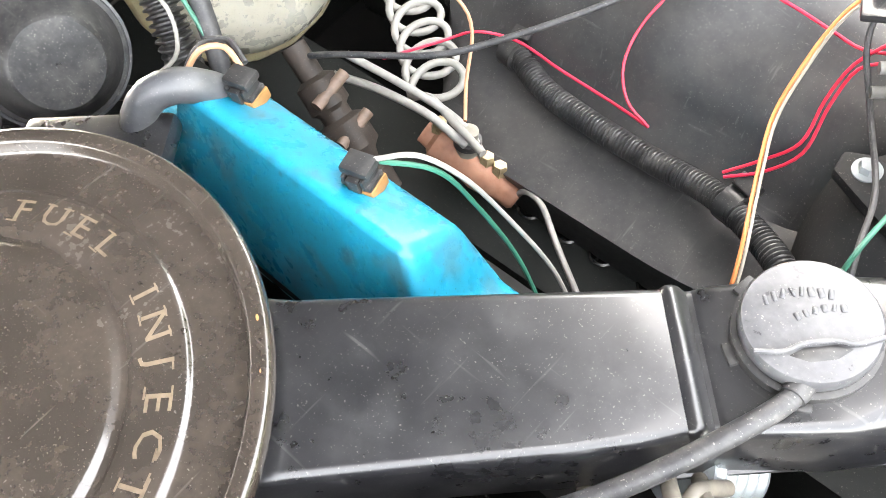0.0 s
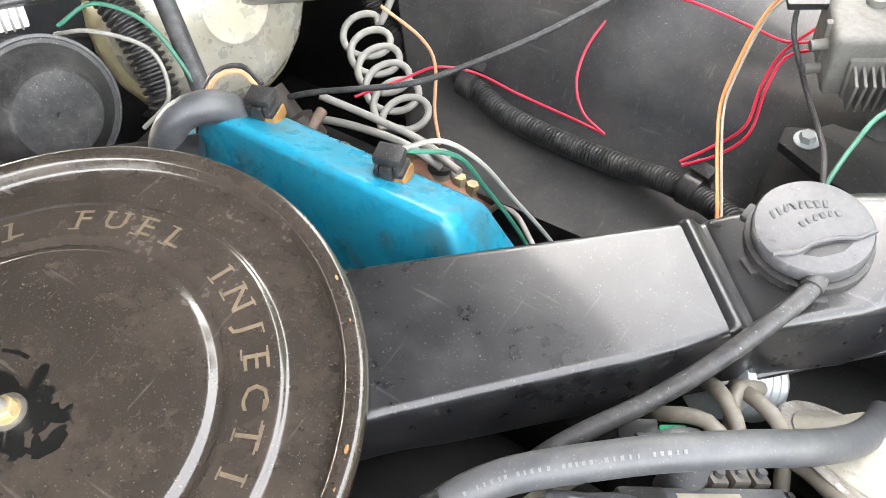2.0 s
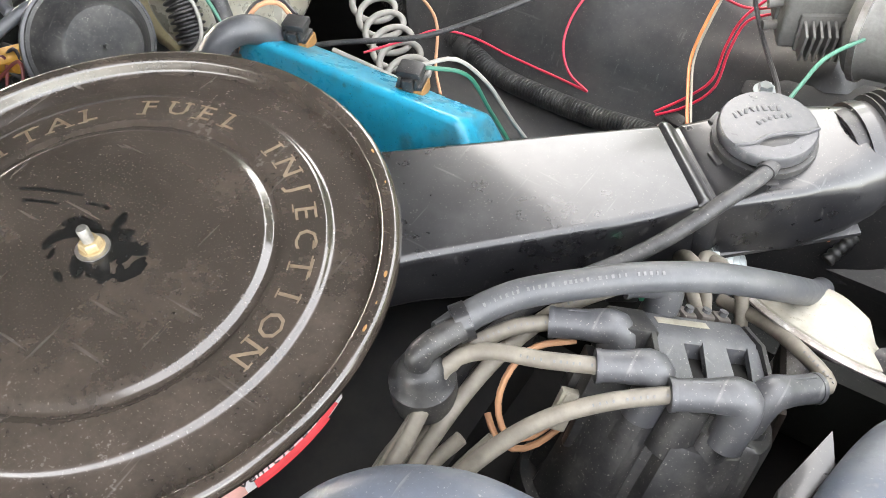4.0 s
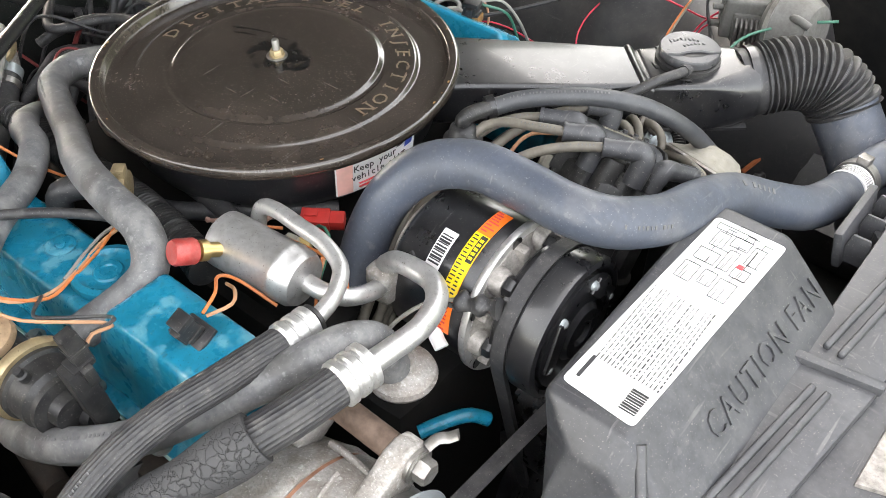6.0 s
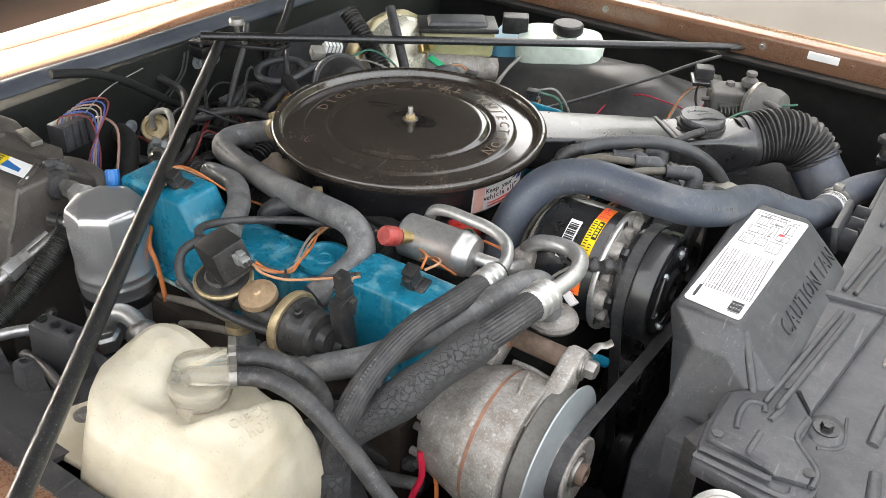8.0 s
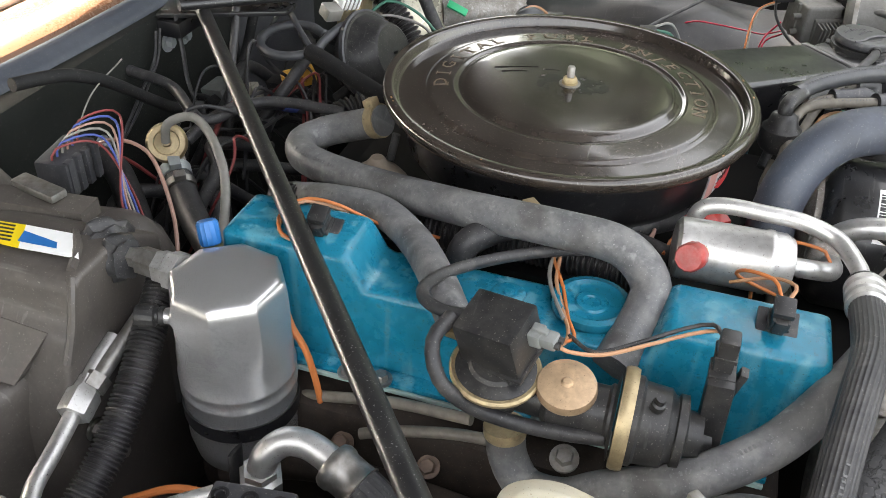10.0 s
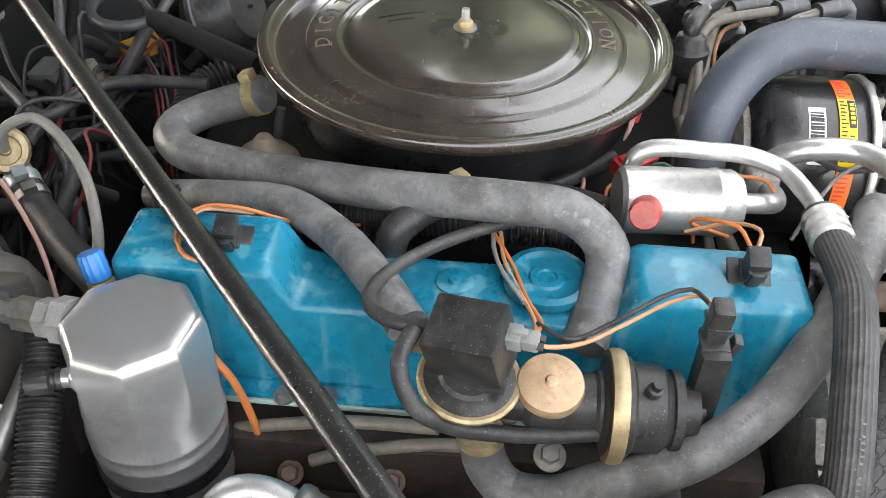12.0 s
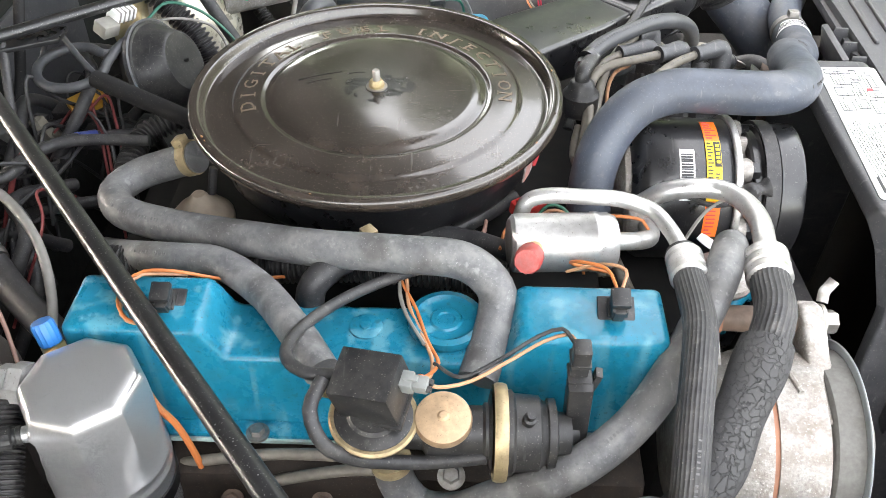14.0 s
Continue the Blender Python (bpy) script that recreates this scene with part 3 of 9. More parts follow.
for k in range(420):
    ang, high = leafy.uniform(0.55, 2.60), 10.5 * leafy.random()
    away = leafy.uniform(12.0, 15.0)
    if high > (2.5 if 1.79 < ang < 2.05 else 7.8 + 1.3 * math.sin(ang * 5.0) + 0.8 * math.sin(ang * 13.0)):
        continue
    size = leafy.uniform(0.6, 1.5)
    clump = bmesh.ops.create_icosphere(trees, subdivisions=1, radius=size, matrix=Matrix.Translation((away * math.cos(ang), away * math.sin(ang), high)))
    for v in clump["verts"]:
        v.co += Vector((leafy.uniform(-1, 1), leafy.uniform(-1, 1), leafy.uniform(-1, 1))) * 0.38 * size
solo("backdrop", trees, GRASS, "distant green trees beyond the driveway", "trees", kind="structure", smooth=0)

# ---- engine mass below ----
block = thing("engine_block", "greasy dark engine block and intake under the hoses", "engine", (0.0, 0, 0.55))
# dark mass fills the depth below, standing for its shade
part("crankcase", rbox((0.56, 0.34, 0.36), pose(0.02, 0, 0.62), 0.03), DARK, block)
for sgn in (-1, 1):
    part("cylinder_head", rbox((0.46, 0.14 if sgn < 0 else 0.10, 0.14), pose(0.0, sgn * (0.262 if sgn < 0 else 0.235), 0.730, 0, 0, 0), 0.012), GREASY if sgn < 0 else DARK, block, "rust-stained iron cylinder head")
part("intake_manifold", rbox((0.42, 0.30, 0.06), pose(0.0, 0.0, 0.80), 0.015), DARK, block)
part("throttle_body", lathe([(0, 0), (0.07, 0), (0.07, 0.05), (0, 0.05)], 32, Matrix.Translation((0, 0, 0.825))), DARK, block)
frame_rail = thing("frame_rail", "black steel frame rail with round holes", "frame rail", (0.1, 0.40, 0.55))
part("rail", rbox((1.2, 0.09, 0.12), pose(0.15, 0.400, 0.555), 0.006), FIREWALL, frame_rail)
for hx in (0.0, 0.042, 0.080, 0.13):
    # black-filled rings on the rail paint the shade of open holes
    part("hole", lathe([(0, 0), (0.011, 0), (0.013, 0.003), (0.011, 0.004), (0.009, 0.001), (0, 0.001)], 20, pose(hx, 0.415, 0.6148)), GREASE_AND_HOLES, frame_rail)

# ---- air cleaner ----
T, B = 0.345, -0.345
SERIFS = {"D": ((-0.22, T), (-0.22, B)), "I": ((0, T), (0, B)), "G": ((0.2, -0.02),), "T": ((0, B), (-0.24, 0.30), (0.24, 0.30)), "A": ((-0.29, B), (0.29, B)),
          "L": ((-0.18, T), (-0.18, B)), "F": ((-0.18, T), (-0.18, B)), "U": ((-0.24, T), (0.24, T)), "E": ((-0.2, T), (-0.2, B)), "N": ((-0.25, B), (-0.27, T), (0.25, T)),
          "J": ((0.1, T),), "C": ((0.2, 0.26),), "O": ()}
cleaner = thing("air_cleaner", "large round black air cleaner with a dished lid and gilt lettering", "air cleaner", (0, 0, 0.865))
lid_profile = [(0, 0.9425), (0.03, 0.9425), (0.06, 0.9423), (0.088, 0.9418), (0.0950, 0.9413), (0.0980, 0.9402), (0.1005, 0.9382), (0.1026, 0.9375), (0.1044, 0.9377), (0.1060, 0.9389), (0.1080, 0.9394),
               (0.1095, 0.9393), (0.120, 0.9384), (0.1300, 0.9378), (0.1318, 0.9375), (0.1333, 0.9362), (0.1346, 0.9351), (0.1372, 0.9348), (0.145, 0.9340), (0.153, 0.9330),
               (0.1585, 0.9325), (0.1604, 0.9332), (0.1616, 0.9352), (0.1626, 0.9402), (0.1636, 0.9420), (0.1652, 0.9426), (0.1695, 0.9427), (0.1718, 0.9423), (0.1732, 0.9406), (0.1738, 0.937), (0.1725, 0.932), (0.169, 0.930), (0.16, 0.929), (0, 0.929)]
lid = part("lid", lathe(lid_profile, 220), LID, cleaner, "dusty dark enamel lid with pressed rings", 50)
part("bowl", lathe([(0, 0.862), (0.10, 0.862), (0.128, 0.866), (0.142, 0.874), (0.150, 0.886), (0.153, 0.905), (0.156, 0.9285), (0.163, 0.9285), (0.163, 0.9235), (0.158, 0.9225)], 96), BLACK_SHEET, cleaner, "glossy black pressed steel bowl")
stud = part("stud", lathe([(0, 0.9425), (0.010, 0.9425), (0.010, 0.9437), (0.0035, 0.9437), (0.0035, 0.9590), (0.0028, 0.9602), (0, 0.9602)], 24), STEEL, cleaner, "steel centre stud")
part("nut", hexagon((0, 0, 0.9437), (0, 0, 1), 0.0115, 0.0062, 0.0075), GOLD, stud, "brassy hexagon nut")
chars = "DIGITAL FUEL INJECTION"
A0, A1 = radians(196), radians(-3)
for i, ch in enumerate(chars):
    if ch == " ":
        continue
    a = A0 + (A1 - A0) * i / (len(chars) - 1)
    m = pose(0.1195 * math.cos(a), 0.1195 * math.sin(a), 0.93885, 0, 0, math.degrees(a) - 90) @ pose(0, 0, 0, -4.4, 0, 0) @ Matrix.Diagonal((1.2, 1, 1, 1))
    g = letters(ch, 0.0185, m, 0.00012)
    for sx, sy in SERIFS[ch]:
        merge(g, rbox((0.0052, 0.0009, 0.00024), m @ pose(sx * 0.0185, sy * 0.0185, 0), 0))
    part("letter", g, LETTER, lid, "worn gilt letter", 0)
ch = random.Random(5)
for k in range(16):
    aa = ch.uniform(-2.6, 1.2)
    part("paint_chip", lathe([(0, 0.00035), (ch.uniform(0.0006, 0.0017), 0.0001)], 7, pose(0.1686 * math.cos(aa), 0.1686 * math.sin(aa), 0.9429, 0, 0, math.degrees(aa)) @ Matrix.Diagonal((0.6, 1.5, 1, 1))), RUST_SEAL if k % 3 else GREASY, lid, "", 0)
rs = random.Random(11)
for k in range(34):
    a, rr = rs.uniform(0, 6.28), 0.012 + 0.020 * rs.random() ** 1.5
    part("grease_smear", lathe([(0, 0.0002), (rs.uniform(0.002, 0.006), 0.0001)], 9, pose(rr * math.cos(a), rr * math.sin(a) * 0.8, 0.94252, 0, 0, rs.uniform(0, 360)) @ Matrix.Diagonal((1.8, 0.8, 1, 1))), GREASE_AND_HOLES, lid, "", 0)
for x0, y0, x1, y1 in ((-0.075, 0.010, -0.036, 0.026), (-0.066, 0.004, -0.044, 0.013), (-0.030, 0.022, -0.014, 0.026)):
    part("grease_smear", sweep([(x0, y0, 0.9424), ((x0 + x1) / 2, (y0 + y1) / 2 + 0.001, 0.9425), (x1, y1, 0.9424)], 0.0013, 8, 0.004, None, 0.3), GREASE_AND_HOLES, lid)
# maker's sticker on the bowl
def on_bowl(a0, a1, z0, z1, r, n=14):
    bm = bmesh.new()
    rows = []
    for i in range(n + 1):
        a = radians(a0 + (a1 - a0) * i / n)
        rows.append([bm.verts.new((rr * math.cos(a), rr * math.sin(a), z)) for rr, z in ((r - 0.0015, z0), (r + 0.002, z1), (r + 0.003, z1), (r - 0.0005, z0))])
    for p, q in zip(rows, rows[1:]):
        for k in range(4):
            bm.faces.new((p[k], p[(k + 1) % 4], q[(k + 1) % 4], q[k]))
    bmesh.ops.recalc_face_normals(bm, faces=bm.faces)
    return bm


tag = part("sticker", on_bowl(-26, 7, 0.885, 0.922, 0.1535), WHITE_LABEL, cleaner, "white and pink paper sticker with blue print")
part("sticker_patch", on_bowl(-25.6, -20, 0.8855, 0.9215, 0.1540), mat("pink_print", (0.75, 0.42, 0.36), 0.5, bump=0), tag, "pink printed corner")
part("sticker_mark", on_bowl(1.5, 5.5, 0.900, 0.916, 0.1540), BLUE_INK, tag, "blue printed emblem shape")


def curved_text(text, a_mid, z, size, r, spread):
    for i, ch in enumerate(text):
        if ch == " ":
            continue
        a = radians(a_mid + (i - (len(text) - 1) / 2) * spread)
        at = (r * math.cos(a), r * math.sin(a), z)
        g = letters(ch, size, basis(at, (math.cos(a), math.sin(a), 0.0), (-math.sin(a), math.cos(a), 0)), 0.0002)
        part("sticker_letter", g, INK, tag, "", 0)


curved_text("Keep your", -11.5, 0.9125, 0.0098, 0.1577, 1.85)
curved_text("vehicle all", -11.0, 0.9030, 0.0098, 0.1570, 1.80)
part("sticker_bar", on_bowl(-2.4, 0.4, 0.909, 0.9155, 0.1542), INK, tag)
part("sticker_bar", on_bowl(-0.4, 1.2, 0.8995, 0.906, 0.1542), INK, tag)
part("sticker_line", on_bowl(-18, 4, 0.8935, 0.8950, 0.1542), RED_INK, tag)
part("sticker_line", on_bowl(-18, 1, 0.8895, 0.8910, 0.1540), RED_INK, tag)

# ---- intake duct ----
U, W = Vector((0.7071, 0.7071, 0)), Vector((0.7071, -0.7071, 0))


def duct_at(s, w, z):
    q = U * s + W * w
    return (q.x, q.y, z)


duct = thing("intake_duct", "dusty glossy black sheet steel intake duct leading to the air cleaner", "intake duct", duct_at(0.2, 0, 0.86))


def duct_ring(s, w0, w1, top, low, r=0.006):
    pts = []
    for cx, cz, a0 in ((w1 - r, top - r, 0), (w0 + r, top - r, 90), (w0 + r, low + r, 180), (w1 - r, low + r, 270)):
        for k in range(5):
            a = radians(a0 + 22.5 * k)
            pts.append(duct_at(s, cx + r * math.cos(a), cz + r * math.sin(a)))
    return pts


part("duct_body", loft([duct_ring(0.130, -0.062, 0.040, 0.925, 0.880), duct_ring(0.176, -0.054, 0.038, 0.923, 0.878), duct_ring(0.20, -0.053, 0.0375, 0.921, 0.872),
                        duct_ring(0.30, -0.048, 0.035, 0.912, 0.860), duct_ring(0.352, -0.046, 0.030, 0.9065, 0.852)]), BLACK_SHEET, duct)
part("duct_ridge", loft([duct_ring(0.3515, -0.0465, 0.0305, 0.9068, 0.852), duct_ring(0.354, -0.047, 0.031, 0.9086, 0.852), duct_ring(0.357, -0.047, 0.031, 0.9086, 0.852), duct_ring(0.360, -0.047, 0.031, 0.9062, 0.852), duct_ring(0.3635, -0.046, 0.030, 0.9018, 0.85), duct_ring(0.3665, -0.0455, 0.0295, 0.9022, 0.85)]), BLACK_SHEET, duct, "pressed ridge across the duct")
part("duct_mouth", loft([duct_ring(0.366, -0.0455, 0.0295, 0.9022, 0.85), duct_ring(0.369, -0.046, 0.030, 0.9036, 0.85), duct_ring(0.42, -0.046, 0.034, 0.904, 0.845), duct_ring(0.455, -0.044, 0.036, 0.908, 0.845, 0.02), duct_ring(0.475, -0.040, 0.034, 0.912, 0.846, 0.03)]), BLACK_SHEET, duct, "duct section under the filler cap")
part("duct_flange", loft([[duct_at(s, w, z) for w, z in ((a, zz), (b, zz - 0.002), (b, zz - 0.005), (a, zz - 0.004))] for s, a, b, zz in ((0.17, 0.030, 0.036, 0.884), (0.30, 0.027, 0.033, 0.864), (0.40, 0.026, 0.032, 0.854), (0.47, 0.028, 0.034, 0.852))]), BLACK_SHEET, duct, "folded lower flange")
cap_at = Vector((0.281, 0.300, 0.8985))
tilt = basis(cap_at, (0.02, 0.0, 1), (0.7, 0.7, 0)) @ Matrix.Diagonal((0.97, 0.97, 0.74, 1))
neck = part("filler_neck", lathe([(0.0375, -0.004), (0.0375, 0.001), (0.0352, 0.002), (0.0340, 0.006), (0.0340, 0.0145), (0.030, 0.016), (0, 0.016)], 48, tilt), BLACK_PLASTIC, duct)
for k in range(3):
    part("neck_clip", rbox((0.012, 0.005, 0.010), tilt @ pose(0.036 * math.cos(2.2 + 1.1 * k), 0.036 * math.sin(2.2 + 1.1 * k), 0.004, 0, 0, math.degrees(2.2 + 1.1 * k) + 90), 0.0015), BLACK_PLASTIC, neck)
cap = part("filler_cap", lathe([(0, 0.016), (0.0295, 0.016), (0.0312, 0.0175), (0.0316, 0.019), (0.0316, 0.0275), (0.0305, 0.0295), (0.0280, 0.0300), (0, 0.0302)], 56, tilt, lambda a, r: 1 + (0.006 * math.sin(a * 30) if r > 0.0313 else 0)), CAP_TOP, duct, "worn grey plastic cap with raised illegible lettering")
# no recess is cut; the slot's shade is a black plate on top
part("cap_slot_shade", prism([(-0.014, -0.0165), (-0.007, -0.0135), (0.007, -0.0135), (0.014, -0.0165), (0.006, -0.0205), (-0.006, -0.0205)], 0.0296, 0.0305, tilt, 0.0004, 1), BLACK_PLASTIC, cap, "flat black plate painting the shade of a finger slot")
part("cap_lip", sweep([tuple(tilt @ Vector(q)) for q in ((-0.0285, -0.0125, 0.0300), (-0.016, -0.0145, 0.0312), (-0.007, -0.0120, 0.0318), (0.007, -0.0120, 0.0318), (0.016, -0.0145, 0.0312), (0.0285, -0.0125, 0.0300))], 0.0013, 8, 0.003), CAP_TOP, cap)
mark = random.Random(3)
for row, (x0, n, y0) in enumerate(((-0.018, 8, 0.012), (-0.006, 6, 0.002))):
    for k in range(n):
        part("raised_mark", rbox((0.0014 + 0.0018 * mark.random(), 0.0052 - 0.0012 * row, 0.0012), tilt @ pose(x0 + 0.0042 * k, y0 + 0.0025 * math.sin(k * 0.5), 0.0304, 0, 0, mark.uniform(-25, 25)), 0.0004, 1), CAP_TOP, cap)
vent = hose("vent_hose", [(0.294, 0.281, 0.912), (0.293, 0.264, 0.913), (0.284, 0.238, 0.914), (0.268, 0.206, 0.907), (0.25, 0.175, 0.903), (0.222, 0.132, 0.900), (0.20, 0.09, 0.885), (0.19, 0.06, 0.86)], 0.0050, BLACK_RUBBER, "black rubber vent hose from the filler cap")
part("hose_end", lathe([(0.0040, -0.005), (0.0060, -0.005), (0.0064, 0.0), (0.0060, 0.005), (0.0040, 0.005)], 20, basis((0.2935, 0.272, 0.9125), (0.02, 1, -0.04))), BLACK_RUBBER, vent, "swollen end of the hose")
bell = thing("intake_bellows", "black corrugated rubber intake bellows with a smooth elbow", "bellows", (0.33, 0.33, 0.88))
part("cuff", sweep([(0.326, 0.334, 0.878), (0.336, 0.344, 0.880), (0.346, 0.353, 0.882)], 0.0355, 32, 0.004), BLACK_RUBBER, bell, "plain rubber cuff")
part("corrugation", sweep([(0.342, 0.350, 0.882), (0.366, 0.372, 0.888), (0.394, 0.390, 0.883), (0.416, 0.395, 0.866), (0.424, 0.394, 0.856)], 0.0355, 32, 0.0010, corrugated(0.0062, 0.17)), BLACK_RUBBER, bell)
part("elbow", sweep([(0.420, 0.395, 0.861), (0.430, 0.392, 0.848), (0.450, 0.384, 0.828), (0.475, 0.37, 0.80), (0.50, 0.35, 0.76)], 0.0345, 28, 0.006), RAD_RUBBER, bell, "smooth blue-grey elbow")
part("band_clip", lathe([(0.0362, -0.004), (0.0378, -0.004), (0.0378, 0.004), (0.0362, 0.004)], 36, basis((0.333, 0.341, 0.8795), (1, 0.9, 0.1))), BLACK_SHEET, bell, "dark clamp band")

# ---- valve covers ----
def valve_cover(name, side, blocks, x0, x1, y_in, y_out, low, mid, top, label, lean=0.0, tip=0.0):
    """A pressed cover: a low deck with raised blocks, drawn as a side view and pulled across."""
    th = thing(name, label, "valve cover", (0, side * 0.26, low))
    line = [(x0, low)]
    for a, b, sa, sb in blocks:
        line += [(a - sa, mid), (a, top)] if a > x0 + 0.01 else [(a, top)]
        line += [(b, top), (b + sb, mid)] if b < x1 - 0.01 else [(b, top)]
    if line[1][1] != top:
        line.insert(1, (x0, mid))
    if line[-1][1] != top:
        line.append((x1, mid))
    line.append((x1, low))
    m = Matrix(((1, 0, 0, 0), (0, 0, side, 0), (0, 1, 0, 0), (0, 0, 0, 1)))
    bm = prism(line, y_in, y_out, None, 0)
    for v in bm.verts:
        if v.co.z > (y_in + y_out) / 2:
            v.co.z += (0.006 if side < 0 else 0.016) * (top - v.co.y) / (top - low)
        else:
            v.co.z -= lean * (top - v.co.y) / (top - low)
    for v in bm.verts:
        if side < 0 and abs(v.co.x - x1) < 0.002:
            v.co.x -= 0.022 * (top - v.co.y) / (top - low)
    bmesh.ops.bevel(bm, geom=list(bm.edges), offset=0.0075, segments=4, profile=0.55, affect="EDGES", clamp_overlap=True)
    bm.transform(m)
    for v in bm.verts:
        if v.co.z > mid - 0.02:
            v.co.z -= tip * (abs(v.co.y) - (y_in * 0.35 + y_out * 0.65))
    bmesh.ops.recalc_face_normals(bm, faces=bm.faces)
    part("cover", bm, BLUE if side < 0 else STAINED_BLUE, th, "blue enamel with dust and drip streaks", 50)
    part("flange", rbox((x1 - x0 - 0.018, abs(y_out - y_in) + 0.024, 0.005), pose((x0 + x1) / 2 - 0.011, side * (y_in + y_out + 0.012) / 2, low + 0.001), 0.002), BLUE, th)
    part("gasket", rbox((x1 - x0 - 0.020, abs(y_out - y_in) + 0.026, 0.004), pose((x0 + x1) / 2 - 0.011, side * (y_in + y_out + 0.012) / 2, low - 0.004), 0.001), mat("gasket_sealant", (0.35, 0.48, 0.45), 0.6), th, "pale green gasket edge")
    n = 5
    for i in range(n):
        bx = x0 + 0.05 + (x1 - x0 - 0.1) * i / (n - 1)
        part("bolt", hexagon((bx, side * (y_out + 0.0165), low + 0.004), (0, 0, 1), 0.010, 0.006, 0.009), STEEL, th)
    return th


def injector_plug(at, turn=0.0, hgt=0.013, seal=False):
    """A black two-pole connector on its amber seal."""
    m = pose(*at, 0, 0, turn) @ pose(0, 0, 0, 0 if seal else 24, 0, 0)
    th = thing("injector_connector", "black plastic injector wiring connector on the blue cover", "connector", at, "injector connectors")
    w = 0.0155 if seal else 0.0118
    part("seal", rbox((0.022, 0.017, 0.010) if seal else (0.027, 0.022, 0.003), m @ pose(0, 0, 0.002), 0.002), RUST_SEAL if seal else BLACK_RUBBER, th, "rusty brown seal" if seal else "black rubber seal")
    body = part("housing", rbox((w, 0.012, hgt), m @ pose(0, 0, (0.007 if seal else 0.003) + hgt / 2), 0.002), BLACK_PLASTIC, th)
    part("latch", rbox((0.008, 0.005, hgt * 0.8), m @ pose(0, -0.0075, 0.004 + hgt / 2), 0.001), BLACK_PLASTIC, body)
    part("shroud", rbox((w * 1.18, 0.0145, 0.006), m @ pose(0, 0.001, 0.005 + hgt), 0.0015), BLACK_PLASTIC, body)
    part("collar", rbox((w * 1.25, 0.0150, 0.004), m @ pose(0, 0, 0.008), 0.001), BLACK_PLASTIC, body)
    for k in (-1, 1):
        part("rib", rbox((0.0022, 0.0155, hgt * 0.6), m @ pose(w * 0.4 * k, -0.001, 0.006 + hgt / 2), 0.0006), BLACK_PLASTIC, body)
    return th


right_cover = valve_cover("valve_cover", -1, [(-0.203, -0.103, 0.0, 0.016), (0.126, 0.234, 0.010, 0.0)], -0.203, 0.234, 0.236, 0.294, 0.821, 0.893, 0.920, "bright blue painted valve cover with two raised ends")
left_cover = valve_cover("valve_cover", 1, [(-0.094, 0.104, 0.010, 0.020)], -0.145, 0.185, 0.218, 0.258, 0.780, 0.846, 0.892, "bright blue painted valve cover with a raised centre and grease stains", 0.035, 0.62)
for fx in (-0.096, 0.055):
    part("cover_bolt", hexagon((fx, -0.311, 0.824), (0, -0.1, 1), 0.009, 0.006, 0.0075), STEEL, right_cover, "plated bolt on the flange")
injector_plug((0.196, -0.264, 0.920), 0, 0.019)
injector_plug((-0.131, -0.266, 0.918), 0, 0.015)
injector_plug((0.047, 0.242, 0.8925), 15, 0.013, True)
injector_plug((-0.062, 0.246, 0.890), 15, 0.013, True)
oil = part("oil_filler_cap", lathe([(0, 0.893), (0.024, 0.893), (0.0285, 0.894), (0.0295, 0.8975), (0.0285, 0.9005), (0.0235, 0.9015), (0.021, 0.8995), (0.019, 0.8985), (0.0125, 0.8985), (0.011, 0.900), (0.007, 0.900), (0.006, 0.8985), (0, 0.8985)], 56, pose(0.073, -0.256, 0)), BLUE, right_cover, "blue painted pressed oil filler cap")
part("pressed_boss", lathe([(0, 0.893), (0.0125, 0.893), (0.0125, 0.8945), (0.0115, 0.895), (0.0045, 0.895), (0.004, 0.8962), (0, 0.8965)], 32, pose(0.013, -0.261, 0)), BLUE, right_cover)

# ---- hoses over the covers ----
H1 = [(-0.158, -0.070, 0.908), (-0.188, -0.062, 0.893), (-0.218, -0.064, 0.882), (-0.234, -0.088, 0.879), (-0.214, -0.122, 0.884), (-0.165, -0.146, 0.890), (-0.10, -0.172, 0.902), (-0.03, -0.203, 0.920), (0.04, -0.220, 0.931), (0.085, -0.225, 0.930), (0.109, -0.238, 0.916), (0.110, -0.258, 0.902), (0.097, -0.302, 0.884)]
h1 = hose("air_hose", H1, 0.0148, RUBBER, "chalky grey rubber air hose from the air cleaner", 20)
hose_print(h1, H1, 0.0149, 0.14, 14, FAINT, (-0.1, -0.6, 0.8), 0.0028)
clamp_band((-0.165, -0.068, 0.905), (-0.9, 0.2, -0.4), 0.0152, 0.010, GOLD)
H2 = [(-0.245, -0.120, 0.835), (-0.205, -0.158, 0.866), (-0.155, -0.190, 0.893), (-0.110, -0.204, 0.902), (-0.070, -0.236, 0.905), (-0.036, -0.282, 0.910), (-0.012, -0.316, 0.905)]
h2 = hose("air_hose", H2, 0.0132, RUBBER, "dusty grey rubber hose to the diverter valve", 20)
hose_print(h2, H2, 0.0133, 0.10, 10, FAINT, (0.3, -0.6, 0.8), 0.0026)
H3 = [(0.198, -0.115, 0.84), (0.196, -0.088, 0.890), (0.206, -0.066, 0.928), (0.230, -0.046, 0.954), (0.265, -0.030, 0.962), (0.305, -0.026, 0.961), (0.345, -0.026, 0.960), (0.376, -0.014, 0.956), (0.399, 0.026, 0.944), (0.407, 0.078, 0.930), (0.418, 0.122, 0.914), (0.440, 0.160, 0.892), (0.462, 0.198, 0.874), (0.473, 0.248, 0.861), (0.478, 0.30, 0.853), (0.492, 0.36, 0.848), (0.522, 0.43, 0.84)]
